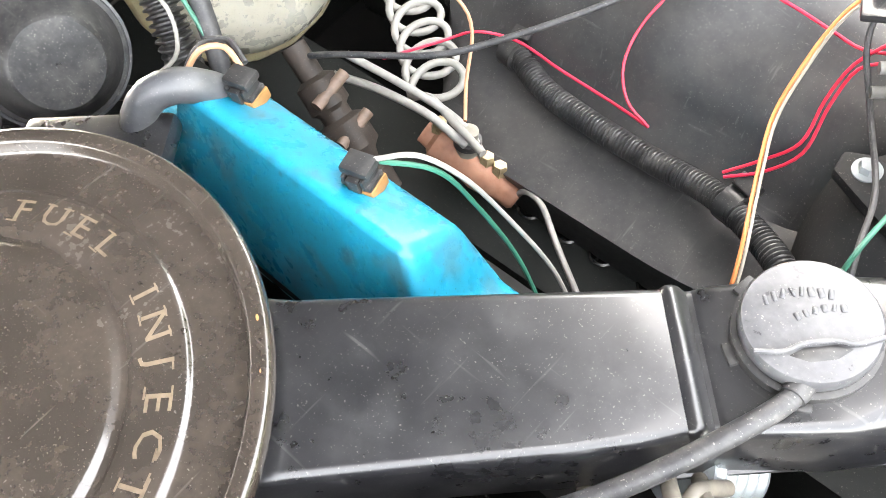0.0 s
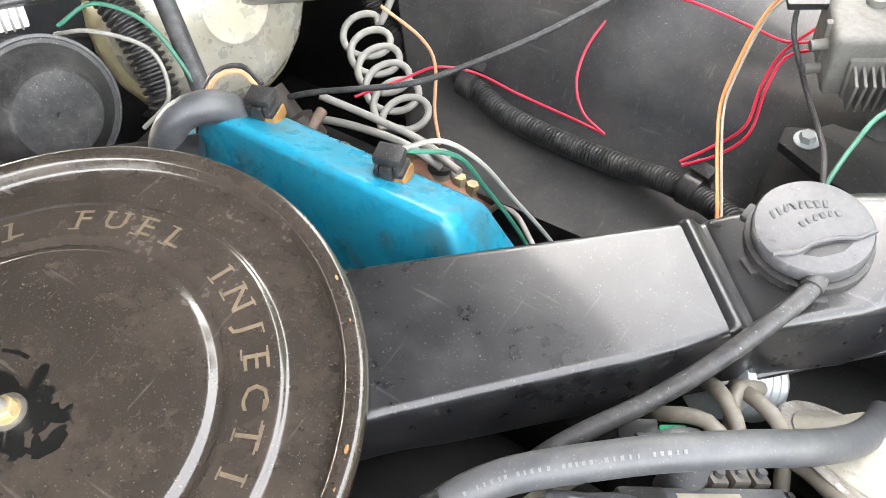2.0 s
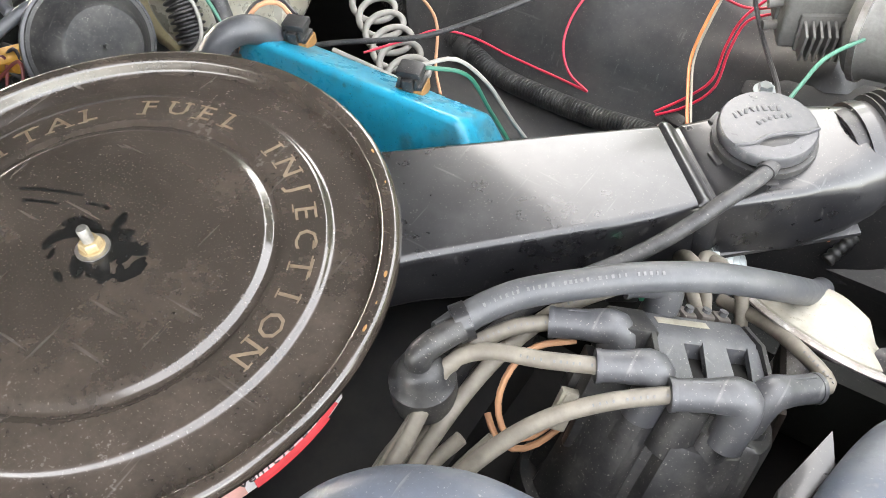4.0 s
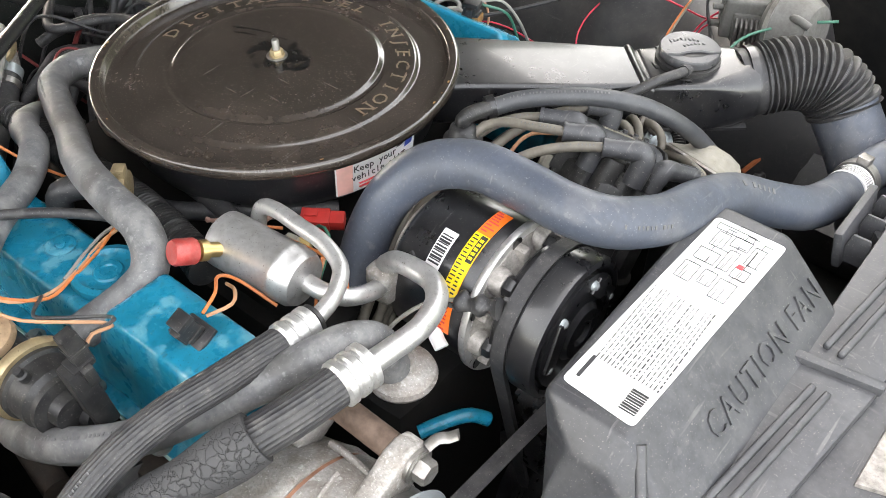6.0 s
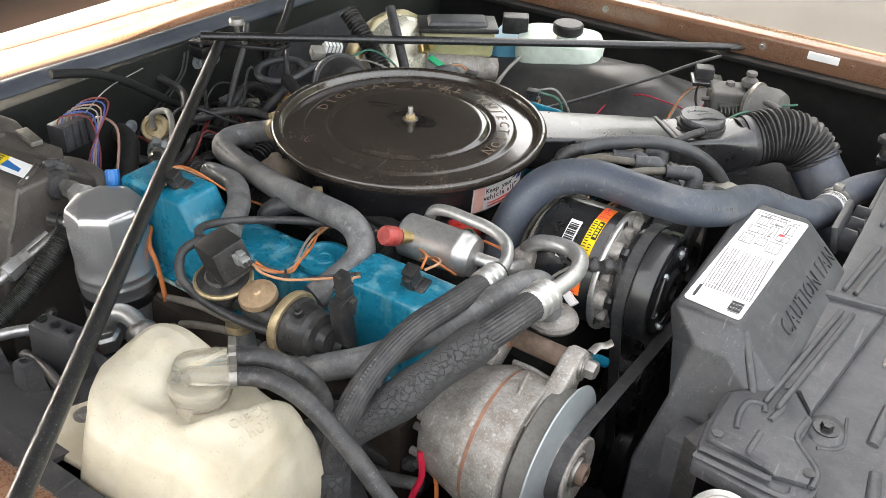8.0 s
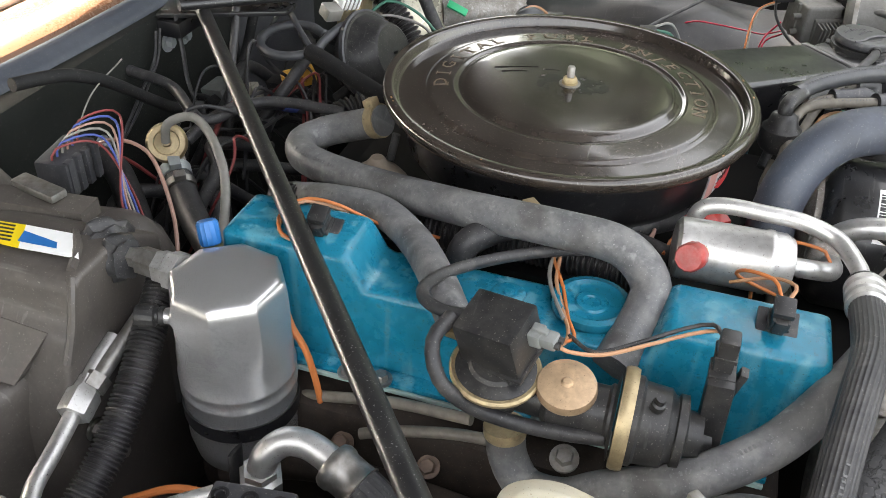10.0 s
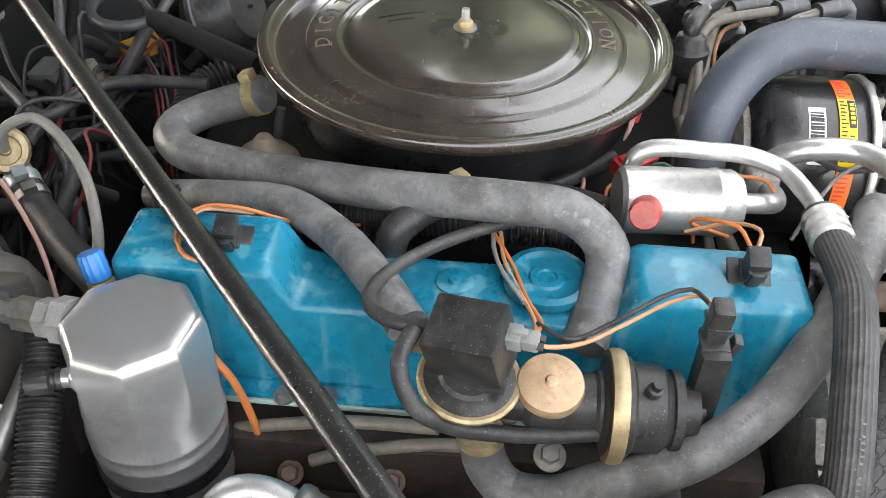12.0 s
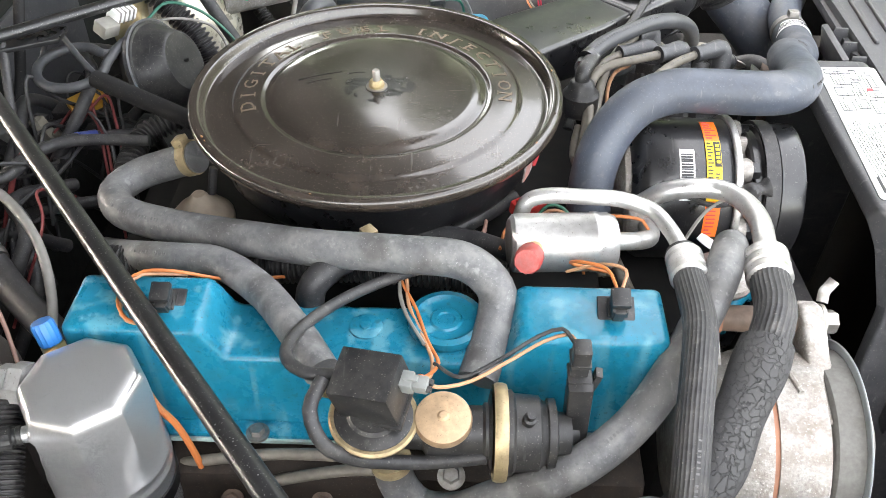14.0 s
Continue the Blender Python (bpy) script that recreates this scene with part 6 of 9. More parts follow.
hose("overflow_hose", [(0.500, -0.345, 0.868), (0.475, -0.352, 0.862), (0.450, -0.362, 0.845), (0.435, -0.375, 0.815), (0.43, -0.39, 0.78)], 0.0105, BLACK_RUBBER, "black rubber overflow hose at the radiator neck", 16)
clamp_band((0.497, -0.346, 0.868), (1, 0.2, 0.1), 0.0108, 0.008)

# ---- coolant bottle ----
bottle = thing("coolant_bottle", "yellowed translucent coolant expansion bottle with a clear cap", "bottle", (0.14, -0.53, 0.6))
profile = [(0.62, 0.148, -0.514, 0.091, 0.088, 5, 0.10), (0.78, 0.148, -0.514, 0.091, 0.088, 5, 0.10), (0.825, 0.148, -0.514, 0.089, 0.086, 5, 0.10), (0.850, 0.149, -0.512, 0.085, 0.079, 4.8, 0.11), (0.872, 0.149, -0.510, 0.081, 0.072, 4.6, 0.11),
           (0.890, 0.146, -0.507, 0.078, 0.066, 4.4, 0.12), (0.905, 0.141, -0.505, 0.074, 0.060, 4.3, 0.12), (0.918, 0.131, -0.500, 0.068, 0.053, 4.2, 0.12), (0.930, 0.117, -0.494, 0.058, 0.045, 4.0, 0.12), (0.938, 0.104, -0.489, 0.045, 0.033, 3.6, 0.12), (0.943, 0.096, -0.487, 0.028, 0.020, 3.2, 0.12), (0.945, 0.093, -0.486, 0.003, 0.002, 3, 0.12)]
rings = []
for (p0, p1) in zip(profile, profile[1:]):
    for k in range(9):
        z, cx, cy, a, b, p, tw = [u + (v - u) * k / 9 for u, v in zip(p0, p1)]
        rings.append(oval(cx, cy, z, a, b, p, 240, tw))
shell = loft(rings)


def pressed(p):
    """Dents of the blown shell and the pocket that the cap sits in."""
    dent = noise.noise(p * 17) * 0.0060 + noise.noise(p * 45 + Vector((3, 1, 7))) * 0.0022
    q = Vector((p.x - 0.125, p.y + 0.512, max(0.0, p.z - 0.83))).normalized()
    crease = math.exp(-(((p.x - 0.200 - 0.16 * (0.885 - p.z)) / 0.0045) ** 2)) * ease((0.900 - p.z) / 0.03) * ease((-0.525 - p.y) / 0.02)
    crease += math.exp(-(((p.x - 0.098 + 0.42 * (0.862 - p.z)) / 0.005) ** 2)) * ease((0.872 - p.z) / 0.02) * ease((-0.535 - p.y) / 0.02)
    lobe = 0.007 * ease((0.862 - p.z) / 0.03) * ease((0.200 - p.x) / 0.02) * ease((p.x - 0.095) / 0.02) * ease((-0.53 - p.y) / 0.03)
    p = p + q * (dent - 0.0050 * crease + lobe)
    if p.z > 0.87:
        edge = 0.178 + (p.y + 0.516) * 0.35
        pocket = ease((edge - p.x) / 0.017) * ease((p.x - 0.088) / 0.050) * ease((p.y + 0.545) / 0.034)
        p.z -= 0.025 * pocket
    return p


for v in shell.verts:
    v.co = pressed(v.co)
skin = BVHTree.FromBMesh(shell)


def moulded(text, size, x, y, turn):
    """Raised letters that follow the shell."""
    g = letters(text, size, pose(x, y, 0, 0, 0, turn), 0.0015, 1.12)
    for v in g.verts:
        hitp = skin.ray_cast(Vector((v.co.x, v.co.y, 1.2)), Vector((0, 0, -1)))[0]
        v.co.z += hitp.z if hitp else 0.88
    return g


text_a, text_b = moulded("CHECK", 0.0096, 0.1935, -0.492, 79), moulded("HOT", 0.0096, 0.2030, -0.490, 79)
part("tank", shell, BOTTLE, bottle, "yellowed polythene tank with dents", 60)
part("moulded_text", text_a, BOTTLE, bottle, "raised moulded words", 0)
part("moulded_text", text_b, BOTTLE, bottle, "raised moulded words", 0)
CX, CYB = 0.1365, -0.4895
part("neck", lathe([(0, 0.895), (0.0205, 0.895), (0.0205, 0.921), (0.018, 0.923), (0, 0.923)], 40, pose(CX, CYB, 0)), BOTTLE, bottle)
bc = part("cap", lathe([(0.0235, 0.914), (0.0262, 0.914), (0.0268, 0.916), (0.0258, 0.918), (0.0258, 0.928), (0.0240, 0.9315), (0, 0.932), (0, 0.9300), (0.0228, 0.9295), (0.0240, 0.926)], 48, pose(CX, CYB, 0)), CAP_PLASTIC, bottle, "clear yellowed press cap")
part("cap_plate", rbox((0.007, 0.022, 0.0008), pose(CX - 0.0125, CYB - 0.006, 0.9325, 0, 0, 20), 0), W_GREY, bc, "faint print on the cap")
part("cap_tab", rbox((0.014, 0.024, 0.0025), pose(CX + 0.014, CYB - 0.034, 0.916, 14, 0, 24), 0.001), CAP_PLASTIC, bc)
part("spout", sweep([(0.121, -0.494, 0.931), (0.122, -0.490, 0.940), (0.136, -0.480, 0.945), (0.151, -0.468, 0.946)], 0.0082, 16, 0.004), CLEARISH, bc)
part("spout", sweep([(0.133, -0.500, 0.931), (0.135, -0.497, 0.937), (0.150, -0.490, 0.940), (0.164, -0.480, 0.940)], 0.0082, 16, 0.004), CLEARISH, bc)
part("mount_lug", prism([(0.030, -0.498), (0.010, -0.545), (0.040, -0.578), (0.085, -0.575), (0.095, -0.50)], 0.858, 0.866, None, 0.003), BOTTLE, bottle, "flat moulded mounting flange")
part("lug_screw", hexagon((0.034, -0.535, 0.866), (0, 0, 1), 0.010, 0.005, 0.010), STEEL, bottle)
part("score_mark", sweep([(0.150, -0.601, 0.842), (0.172, -0.602, 0.842), (0.192, -0.600, 0.842)], 0.0007, 6, 0.006), WHITE_LABEL, bottle)
clamp_band((0.154, -0.466, 0.946), (0.7, 0.7, -0.05), 0.0098, 0.006)
clamp_band((0.166, -0.478, 0.940), (0.7, 0.7, -0.05), 0.0092, 0.006)
hose("coolant_hose", [(0.155, -0.465, 0.946), (0.176, -0.448, 0.942), (0.20, -0.432, 0.925), (0.21, -0.42, 0.89), (0.21, -0.42, 0.84)], 0.0088, BLACK_RUBBER, "short black coolant hose from the bottle cap", 16)
hose("coolant_hose", [(0.167, -0.477, 0.940), (0.192, -0.464, 0.940), (0.225, -0.458, 0.930), (0.262, -0.455, 0.903), (0.300, -0.452, 0.862), (0.34, -0.448, 0.82), (0.38, -0.44, 0.79)], 0.0082, BLACK_RUBBER, "long black coolant hose curving down from the bottle", 16)

# ---- accumulator ----
acc = thing("accumulator", "polished aluminium accumulator canister with faceted top and capped ports", "canister", (-0.167, -0.340, 0.74))
ax_m = pose(-0.172, -0.340, 0, 0, 0, 12) @ Matrix.Diagonal((0.9, 0.9, 1, 1))


def octo(r, z, sides, n=96, m=None):
    out = []
    for k in range(n):
        a = 2 * math.pi * k / n
        f = math.cos(math.pi / 8) / math.cos((a % (math.pi / 4)) - math.pi / 8)
        q = r * (1 - sides + sides * f * 1.02)
        out.append(tuple((m or Matrix()) @ Vector((q * math.cos(a), q * math.sin(a), z))))
    return out


part("shell", loft([octo(0.030, 0.9195, 0.9, m=ax_m), octo(0.0405, 0.9185, 1, m=ax_m), octo(0.0445, 0.916, 1, m=ax_m), octo(0.0468, 0.909, 1, m=ax_m), octo(0.0475, 0.895, 1, m=ax_m), octo(0.0475, 0.868, 0.9, m=ax_m), octo(0.0475, 0.855, 0.1, m=ax_m),
                    octo(0.0475, 0.838, 0, m=ax_m), octo(0.0488, 0.8365, 0, m=ax_m), octo(0.0488, 0.8335, 0, m=ax_m), octo(0.0475, 0.832, 0, m=ax_m), octo(0.0475, 0.826, 0, m=ax_m), octo(0.0488, 0.8245, 0, m=ax_m), octo(0.0488, 0.8215, 0, m=ax_m), octo(0.0475, 0.820, 0, m=ax_m),
                    octo(0.0475, 0.775, 0, m=ax_m), octo(0.044, 0.757, 0, m=ax_m), octo(0.030, 0.745, 0, m=ax_m)]), SPUN, acc, "brushed aluminium shell with pressed rings")
part("strap", lathe([(0.0477, 0.795), (0.0492, 0.795), (0.0492, 0.808), (0.0477, 0.808)], 56, ax_m), BLACK_SHEET, acc, "black mounting strap")
part("bracket", sweep([(-0.150, -0.392, 0.802), (-0.146, -0.398, 0.775), (-0.130, -0.402, 0.755), (-0.110, -0.402, 0.745)], 0.010, 12, 0.006, None, 0.2), BLACK_SHEET, acc, "bent black bracket")
fit1 = part("inlet_fitting", lathe([(0, 0), (0.015, 0), (0.015, 0.010), (0.0125, 0.012), (0.0125, 0.020), (0, 0.020)], 6, basis((-0.212, -0.334, 0.905), (-1, 0.1, 0.0))), ALU, acc, "aluminium hexagon fitting")
part("union_nut", lathe([(0, 0), (0.011, 0), (0.011, 0.016), (0.008, 0.017), (0.008, 0.03), (0, 0.03)], 6, basis((-0.232, -0.332, 0.905), (-1, 0.1, 0.0))), STEEL, fit1, "dull union nut")
part("switch_stem", lathe([(0.0, -0.006), (0.010, -0.004), (0.0085, 0.001), (0.006, 0.003), (0.0055, 0.010), (0, 0.010)], 24, basis((-0.200, -0.366, 0.893), (-1, -0.28, -0.02))), SPUN, acc, "welded stub")
part("pressure_switch", lathe([(0, 0.007), (0.0066, 0.007), (0.0068, 0.010), (0.0058, 0.011), (0.0058, 0.013), (0.0078, 0.014), (0.0080, 0.025), (0.0070, 0.0275), (0, 0.028)], 28, basis((-0.200, -0.366, 0.893), (-1, -0.28, -0.02)), lambda a, r: 1 + (0.04 * math.cos(14 * a) if r > 0.0075 else 0)), BLACK_PLASTIC, acc, "black ribbed valve cap")
part("charge_valve", lathe([(0, -0.012), (0.006, -0.012), (0.006, -0.004), (0.009, -0.003), (0.009, 0.003), (0.006, 0.004), (0, 0.004)], 6, basis((-0.207, -0.300, 0.904), (-0.3, 0.3, 1))), BRASS, acc, "brass charge valve")
part("valve_cap", lathe([(0, 0.004), (0.0074, 0.004), (0.0080, 0.006), (0.0080, 0.020), (0.0070, 0.0225), (0, 0.023)], 28, basis((-0.207, -0.300, 0.904), (-0.3, 0.3, 1)), lambda a, r: 1 + 0.04 * math.cos(14 * a)), BLUE_CAP, acc, "blue ribbed valve cap")
# suction line below
suc = thing("suction_line", "aluminium elbow and crimped black hose below the accumulator", "pipe", (-0.13, -0.385, 0.78))
part("union_nut", lathe([(0, 0), (0.016, 0), (0.017, 0.003), (0.017, 0.018), (0.013, 0.021), (0.013, 0.028), (0, 0.028)], 6, basis((-0.128, -0.398, 0.775), (0.1, -0.1, 1))), ALU, suc, "large hexagon nut")
part("elbow", sweep([(-0.125, -0.400, 0.800), (-0.122, -0.396, 0.812), (-0.110, -0.388, 0.822), (-0.092, -0.386, 0.822), (-0.070, -0.391, 0.816)], 0.0105, 18, 0.004), ALU, suc)
part("collar", lathe([(0, 0), (0.016, 0), (0.0175, 0.003), (0.0175, 0.008), (0.016, 0.010), (0.016, 0.026), (0.0175, 0.028), (0, 0.028)], 32, basis((-0.074, -0.391, 0.817), (0.9, -0.3, -0.25))), STEEL, suc, "crimp collar")
part("fluted_hose", sweep([(-0.055, -0.396, 0.811), (-0.02, -0.408, 0.798), (0.03, -0.42, 0.775), (0.10, -0.42, 0.74)], 0.0155, 64, 0.008, fluted), BLACK_RUBBER, suc, "black fluted hose")
# blower and evaporator housing on the firewall
box = thing("evaporator_housing", "dark grey moulded heater and evaporator housing with a yellow label", "housing", (-0.35, -0.38, 0.8))
along = Matrix(((0, 0, 1, 0), (1, 0, 0, 0), (0, 1, 0, 0), (0, 0, 0, 1)))
part("case", prism([(-0.320, 0.917), (-0.376, 0.917), (-0.384, 0.910), (-0.390, 0.886), (-0.400, 0.876), (-0.424, 0.80), (-0.440, 0.60), (-0.26, 0.60), (-0.28, 0.89)], -0.50, -0.266, along, 0.006, 3), HOUSING, box)
part("outer_case", prism([(-0.50, -0.60), (-0.345, -0.60), (-0.330, -0.50), (-0.300, -0.43), (-0.300, -0.39), (-0.50, -0.38)], 0.60, 0.845, None, 0.016, 3), HOUSING, box, "lower bulge of the case")
facet = bmesh.new()
tri_ = [facet.verts.new(q) for q in ((-0.415, -0.3915, 0.884), (-0.284, -0.3965, 0.878), (-0.300, -0.4125, 0.846), (-0.365, -0.4115, 0.846))]
lift_ = [facet.verts.new((v.co.x, v.co.y - (0.012 if v.co.z < 0.86 else 0.002), v.co.z)) for v in tri_]
facet.faces.new(lift_)
for k in range(4):
    facet.faces.new((tri_[k], tri_[(k + 1) % 4], lift_[(k + 1) % 4], lift_[k]))
bmesh.ops.recalc_face_normals(facet, faces=facet.faces)
part("pressed_facet", facet, HOUSING, box, "sloping wedge pressed into the face")
part("corner_ridge", sweep([(-0.272, -0.376, 0.914), (-0.268, -0.384, 0.905), (-0.267, -0.392, 0.885), (-0.267, -0.405, 0.86)], 0.0035, 8, 0.006), HOUSING, box)
part("top_ridge", sweep([(-0.275, -0.372, 0.917), (-0.285, -0.350, 0.919), (-0.300, -0.333, 0.918)], 0.0035, 8, 0.006), HOUSING, box)
part("back_flange", loft([[(x, y - 0.010, z), (x, y + 0.012, z + 0.002), (x, y + 0.012, z - 0.012), (x, y - 0.010, z - 0.012)] for x, y, z in ((-0.50, -0.345, 0.920), (-0.44, -0.336, 0.924), (-0.37, -0.316, 0.924), (-0.31, -0.302, 0.918))]), HOUSING, box, "joint flange along the top")
for x, y, w, tw in ((-0.352, -0.303, 0.046, -12), (-0.405, -0.318, 0.050, -14)):
    part("flange_clip", rbox((w, 0.015, 0.007), pose(x, y, 0.927, 0, 0, tw), 0.002), HOUSING if x < -0.4 else STEEL, box, "pale clip over the joint")
part("shoulder", loft([oval(-0.322, -0.280, z, a, b, 2.6, 40, 0.2) for z, a, b in ((0.72, 0.062, 0.044), (0.84, 0.058, 0.042), (0.872, 0.048, 0.034), (0.888, 0.034, 0.022), (0.893, 0.010, 0.007))]), HOUSING, box, "rounded rear shoulder")
part("hump", loft([oval(-0.425, -0.305, z, a, b, 2.4, 40, 0.3) for z, a, b in ((0.80, 0.040, 0.034), (0.905, 0.038, 0.032), (0.921, 0.030, 0.025), (0.930, 0.018, 0.014), (0.932, 0.004, 0.003))]), HOUSING, box, "rounded blower hump")
part("boss", lathe([(0, 0.030), (0.008, 0.030), (0.010, 0.022), (0.020, 0.016), (0.024, 0), (0, 0)], 28, basis((-0.44, -0.398, 0.885), (0.1, -0.8, 0.5))), HOUSING, box)
part("boot", sweep([(-0.290, -0.318, 0.900), (-0.278, -0.326, 0.900), (-0.266, -0.332, 0.903), (-0.256, -0.334, 0.905)], lambda s: 0.0235 - 0.25 * s + 0.0016 * math.sin(s * 500), 26, 0.002, lambda s, a: 1 + 0.07 * math.sin(5 * a + s * 260) + 0.05 * math.sin(11 * a)), BLACK_RUBBER, box, "wrinkled black sealing mastic round the pipe")
for k in range(4):
    part("screw", hexagon((-0.33 + 0.022 * (k % 2), -0.434, 0.79 - 0.035 * k), (0, -1, 0.2), 0.009, 0.006, 0.008), BLACK_SHEET, box)
for at in ((-0.264, -0.400, 0.79), (-0.264, -0.38, 0.745), (-0.264, -0.385, 0.83)):
    part("screw", hexagon(at, (1, 0, 0), 0.010, 0.006, 0.009), STEEL, box)
lab = part("yellow_label", prism([(-0.381, -0.367), (-0.376, -0.346), (-0.335, -0.341), (-0.322, -0.366)], 0.9202, 0.9212, None, 0), YELLOW, box, "yellow printed label")
part("blue_label", prism([(-0.335, -0.341), (-0.293, -0.338), (-0.275, -0.362), (-0.322, -0.366)], 0.9202, 0.9212, None, 0), WHITE_LABEL, box, "pale blue and white label")
for k in range(5):
    part("print_line", rbox((0.030, 0.0014, 0.0006), pose(-0.356 + 0.0022 * k, -0.3465 - 0.0040 * k, 0.9215, 0, 0, 5), 0), INK, lab, "", 0)
part("blue_band", prism([(-0.331, -0.348), (-0.300, -0.352), (-0.296, -0.358), (-0.327, -0.360)], 0.9213, 0.9217, None, 0), BLUE_CAP, box, "blue printed band")
liq = thing("liquid_line", "bright bent aluminium liquid line with a union nut", "pipe", (-0.25, -0.42, 0.84))
part("tube", sweep([(-0.262, -0.360, 0.850), (-0.262, -0.385, 0.843), (-0.257, -0.42, 0.832), (-0.250, -0.455, 0.828), (-0.243, -0.485, 0.827), (-0.230, -0.503, 0.826), (-0.205, -0.512, 0.826), (-0.178, -0.500, 0.828), (-0.155, -0.472, 0.830), (-0.13, -0.45, 0.83)], 0.0062, 14, 0.005), ALU, liq)
part("union_nut", lathe([(0, 0), (0.012, 0), (0.0125, 0.003), (0.0125, 0.018), (0.010, 0.021), (0.010, 0.030), (0, 0.030)], 6, basis((-0.256, -0.424, 0.831), (-0.1, 0.95, 0.25))), ALU, liq, "corroded union nut")
part("thick_tube", rod((-0.255, -0.40, 0.838), (-0.250, -0.33, 0.862), 0.0062, 16), STEEL, liq, "stained tube above the nut")
part("union_nut", lathe([(0, 0), (0.0098, 0), (0.0100, 0.002), (0.0100, 0.011), (0, 0.012)], 6, basis((-0.2555, -0.402, 0.837), (0.08, 0.93, 0.33))), STEEL, liq, "dull upper union nut")
hose("harness_conduit", [(-0.243, -0.318, 0.876), (-0.236, -0.350, 0.860), (-0.229, -0.392, 0.836), (-0.226, -0.43, 0.815), (-0.228, -0.465, 0.798), (-0.232, -0.51, 0.78)], 0.0118, BLACK_PLASTIC, "black corrugated wiring conduit beside the accumulator", 22, 0.0005, "conduit", corrugated(0.0034, 0.20))
# wiring plug at the firewall
plug = thing("bulkhead_connector", "dark multi-way connector with red, blue and grey wires", "connector", (-0.40, -0.215, 0.87))
part("shell", rbox((0.030, 0.052, 0.036), pose(-0.40, -0.215, 0.886, 0, 0, 8), 0.003), GREY_PLASTIC, plug)
for k in range(4):
    part("cavity_rib", rbox((0.006, 0.008, 0.034), pose(-0.384, -0.232 + 0.0115 * k, 0.888, 0, 0, 8), 0.001), GREY_PLASTIC, plug)
part("wing", rbox((0.02, 0.07, 0.006), pose(-0.405, -0.215, 0.870), 0.002), GREY_PLASTIC, plug)
for k, w in enumerate((MUTED_RED, W_BLUE, W_GREY, W_PINK, W_BLUE, MUTED_RED)):
    y = -0.235 + 0.007 * k
    wire([(-0.398, y, 0.900), (-0.394, y + 0.004, 0.914 + 0.002 * k), (-0.370, y + 0.028, 0.912 + 0.002 * k), (-0.330, -0.225 - 0.003 * k, 0.885), (-0.290, -0.262 - 0.003 * k, 0.865), (-0.25, -0.30, 0.84 - 0.004 * k)], 0.0011, w, "thin coloured wire from the bulkhead connector", "connector wires")
wire([(-0.395, -0.20, 0.882), (-0.375, -0.190, 0.905), (-0.33, -0.195, 0.905), (-0.285, -0.235, 0.88), (-0.255, -0.28, 0.85)], 0.0018, W_PINK, "pale pink wire from the bulkhead connector")
wire([(-0.41, -0.19, 0.895), (-0.44, -0.12, 0.905), (-0.46, -0.04, 0.905)], 0.0008, W_GREY, "thin grey wire along the firewall")
hose("vacuum_hose", [(-0.47, -0.183, 0.938), (-0.462, -0.150, 0.932), (-0.455, -0.121, 0.923), (-0.45, -0.076, 0.896), (-0.45, -0.018, 0.851), (-0.45, 0.035, 0.814), (-0.45, 0.095, 0.790), (-0.45, 0.147, 0.790), (-0.45, 0.190, 0.816), (-0.45, 0.221, 0.856), (-0.455, 0.266, 0.902), (-0.46, 0.29, 0.93)], 0.0065, MATT, "matt black hose draped along the firewall", 14)
hose("vacuum_hose", [(-0.42, 0.029, 0.83), (-0.418, 0.031, 0.776), (-0.416, 0.030, 0.70), (-0.41, 0.03, 0.62)], 0.0050, BLACK_RUBBER, "black vacuum hose hanging below the brace", 12)
for yy, zz in ((0.10, 0.862), (0.135, 0.858), (-0.05, 0.80)):
    st = thing("firewall_stud", "plated stud and nut on the firewall", "fastener", (-0.498, yy, zz), "firewall studs")
    part("nut", hexagon((-0.499, yy, zz), (1, 0, 0), 0.012, 0.008, 0.012), ZINC, st)
# heater valve
hv = thing("heater_valve", "gold vacuum-operated heater valve on a clamped hose", "valve", (-0.38, -0.10, 0.85))
hm = basis((-0.381, -0.096, 0.852), (0.45, -0.75, 0.55))
part("diaphragm", lathe([(0, 0.008), (0.004, 0.008), (0.005, 0.002), (0.012, 0.001), (0.013, 0.004), (0.018, 0.004), (0.0205, 0.001), (0.0205, -0.004), (0.016, -0.010), (0.008, -0.014), (0, -0.014)], 44, hm), GOLD, hv, "cream and gold diaphragm")
part("valve_neck", rod((-0.385, -0.088, 0.845), (-0.372, -0.098, 0.815), 0.012, 20), CAST, hv)
hose("heater_hose", [(-0.374, -0.098, 0.822), (-0.355, -0.118, 0.808), (-0.320, -0.152, 0.800), (-0.275, -0.19, 0.795), (-0.235, -0.225, 0.79), (-0.21, -0.245, 0.77)], 0.0145, BLACK_RUBBER, "thick black heater hose", 18)
clamp_band((-0.3735, -0.1000, 0.8195), (0.6, -0.7, -0.35), 0.0152, 0.012, ZINC)
clamp_band((-0.362, -0.111, 0.813), (0.6, -0.7, -0.35), 0.0150, 0.008)
hose("heater_hose", [(-0.50, -0.07, 0.80), (-0.46, -0.085, 0.80), (-0.42, -0.12, 0.795), (-0.38, -0.16, 0.785), (-0.33, -0.21, 0.78)], 0.0145, BLACK_RUBBER, "black heater hose from the firewall", 18)
hose("vacuum_hose", [(-0.377, -0.103, 0.858), (-0.370, -0.105, 0.880), (-0.345, -0.100, 0.890), (-0.315, -0.118, 0.885), (-0.285, -0.15, 0.868), (-0.268, -0.185, 0.845), (-0.265, -0.21, 0.82)], 0.0045, W_GREY, "grey vacuum hose curling from the heater valve", 12)
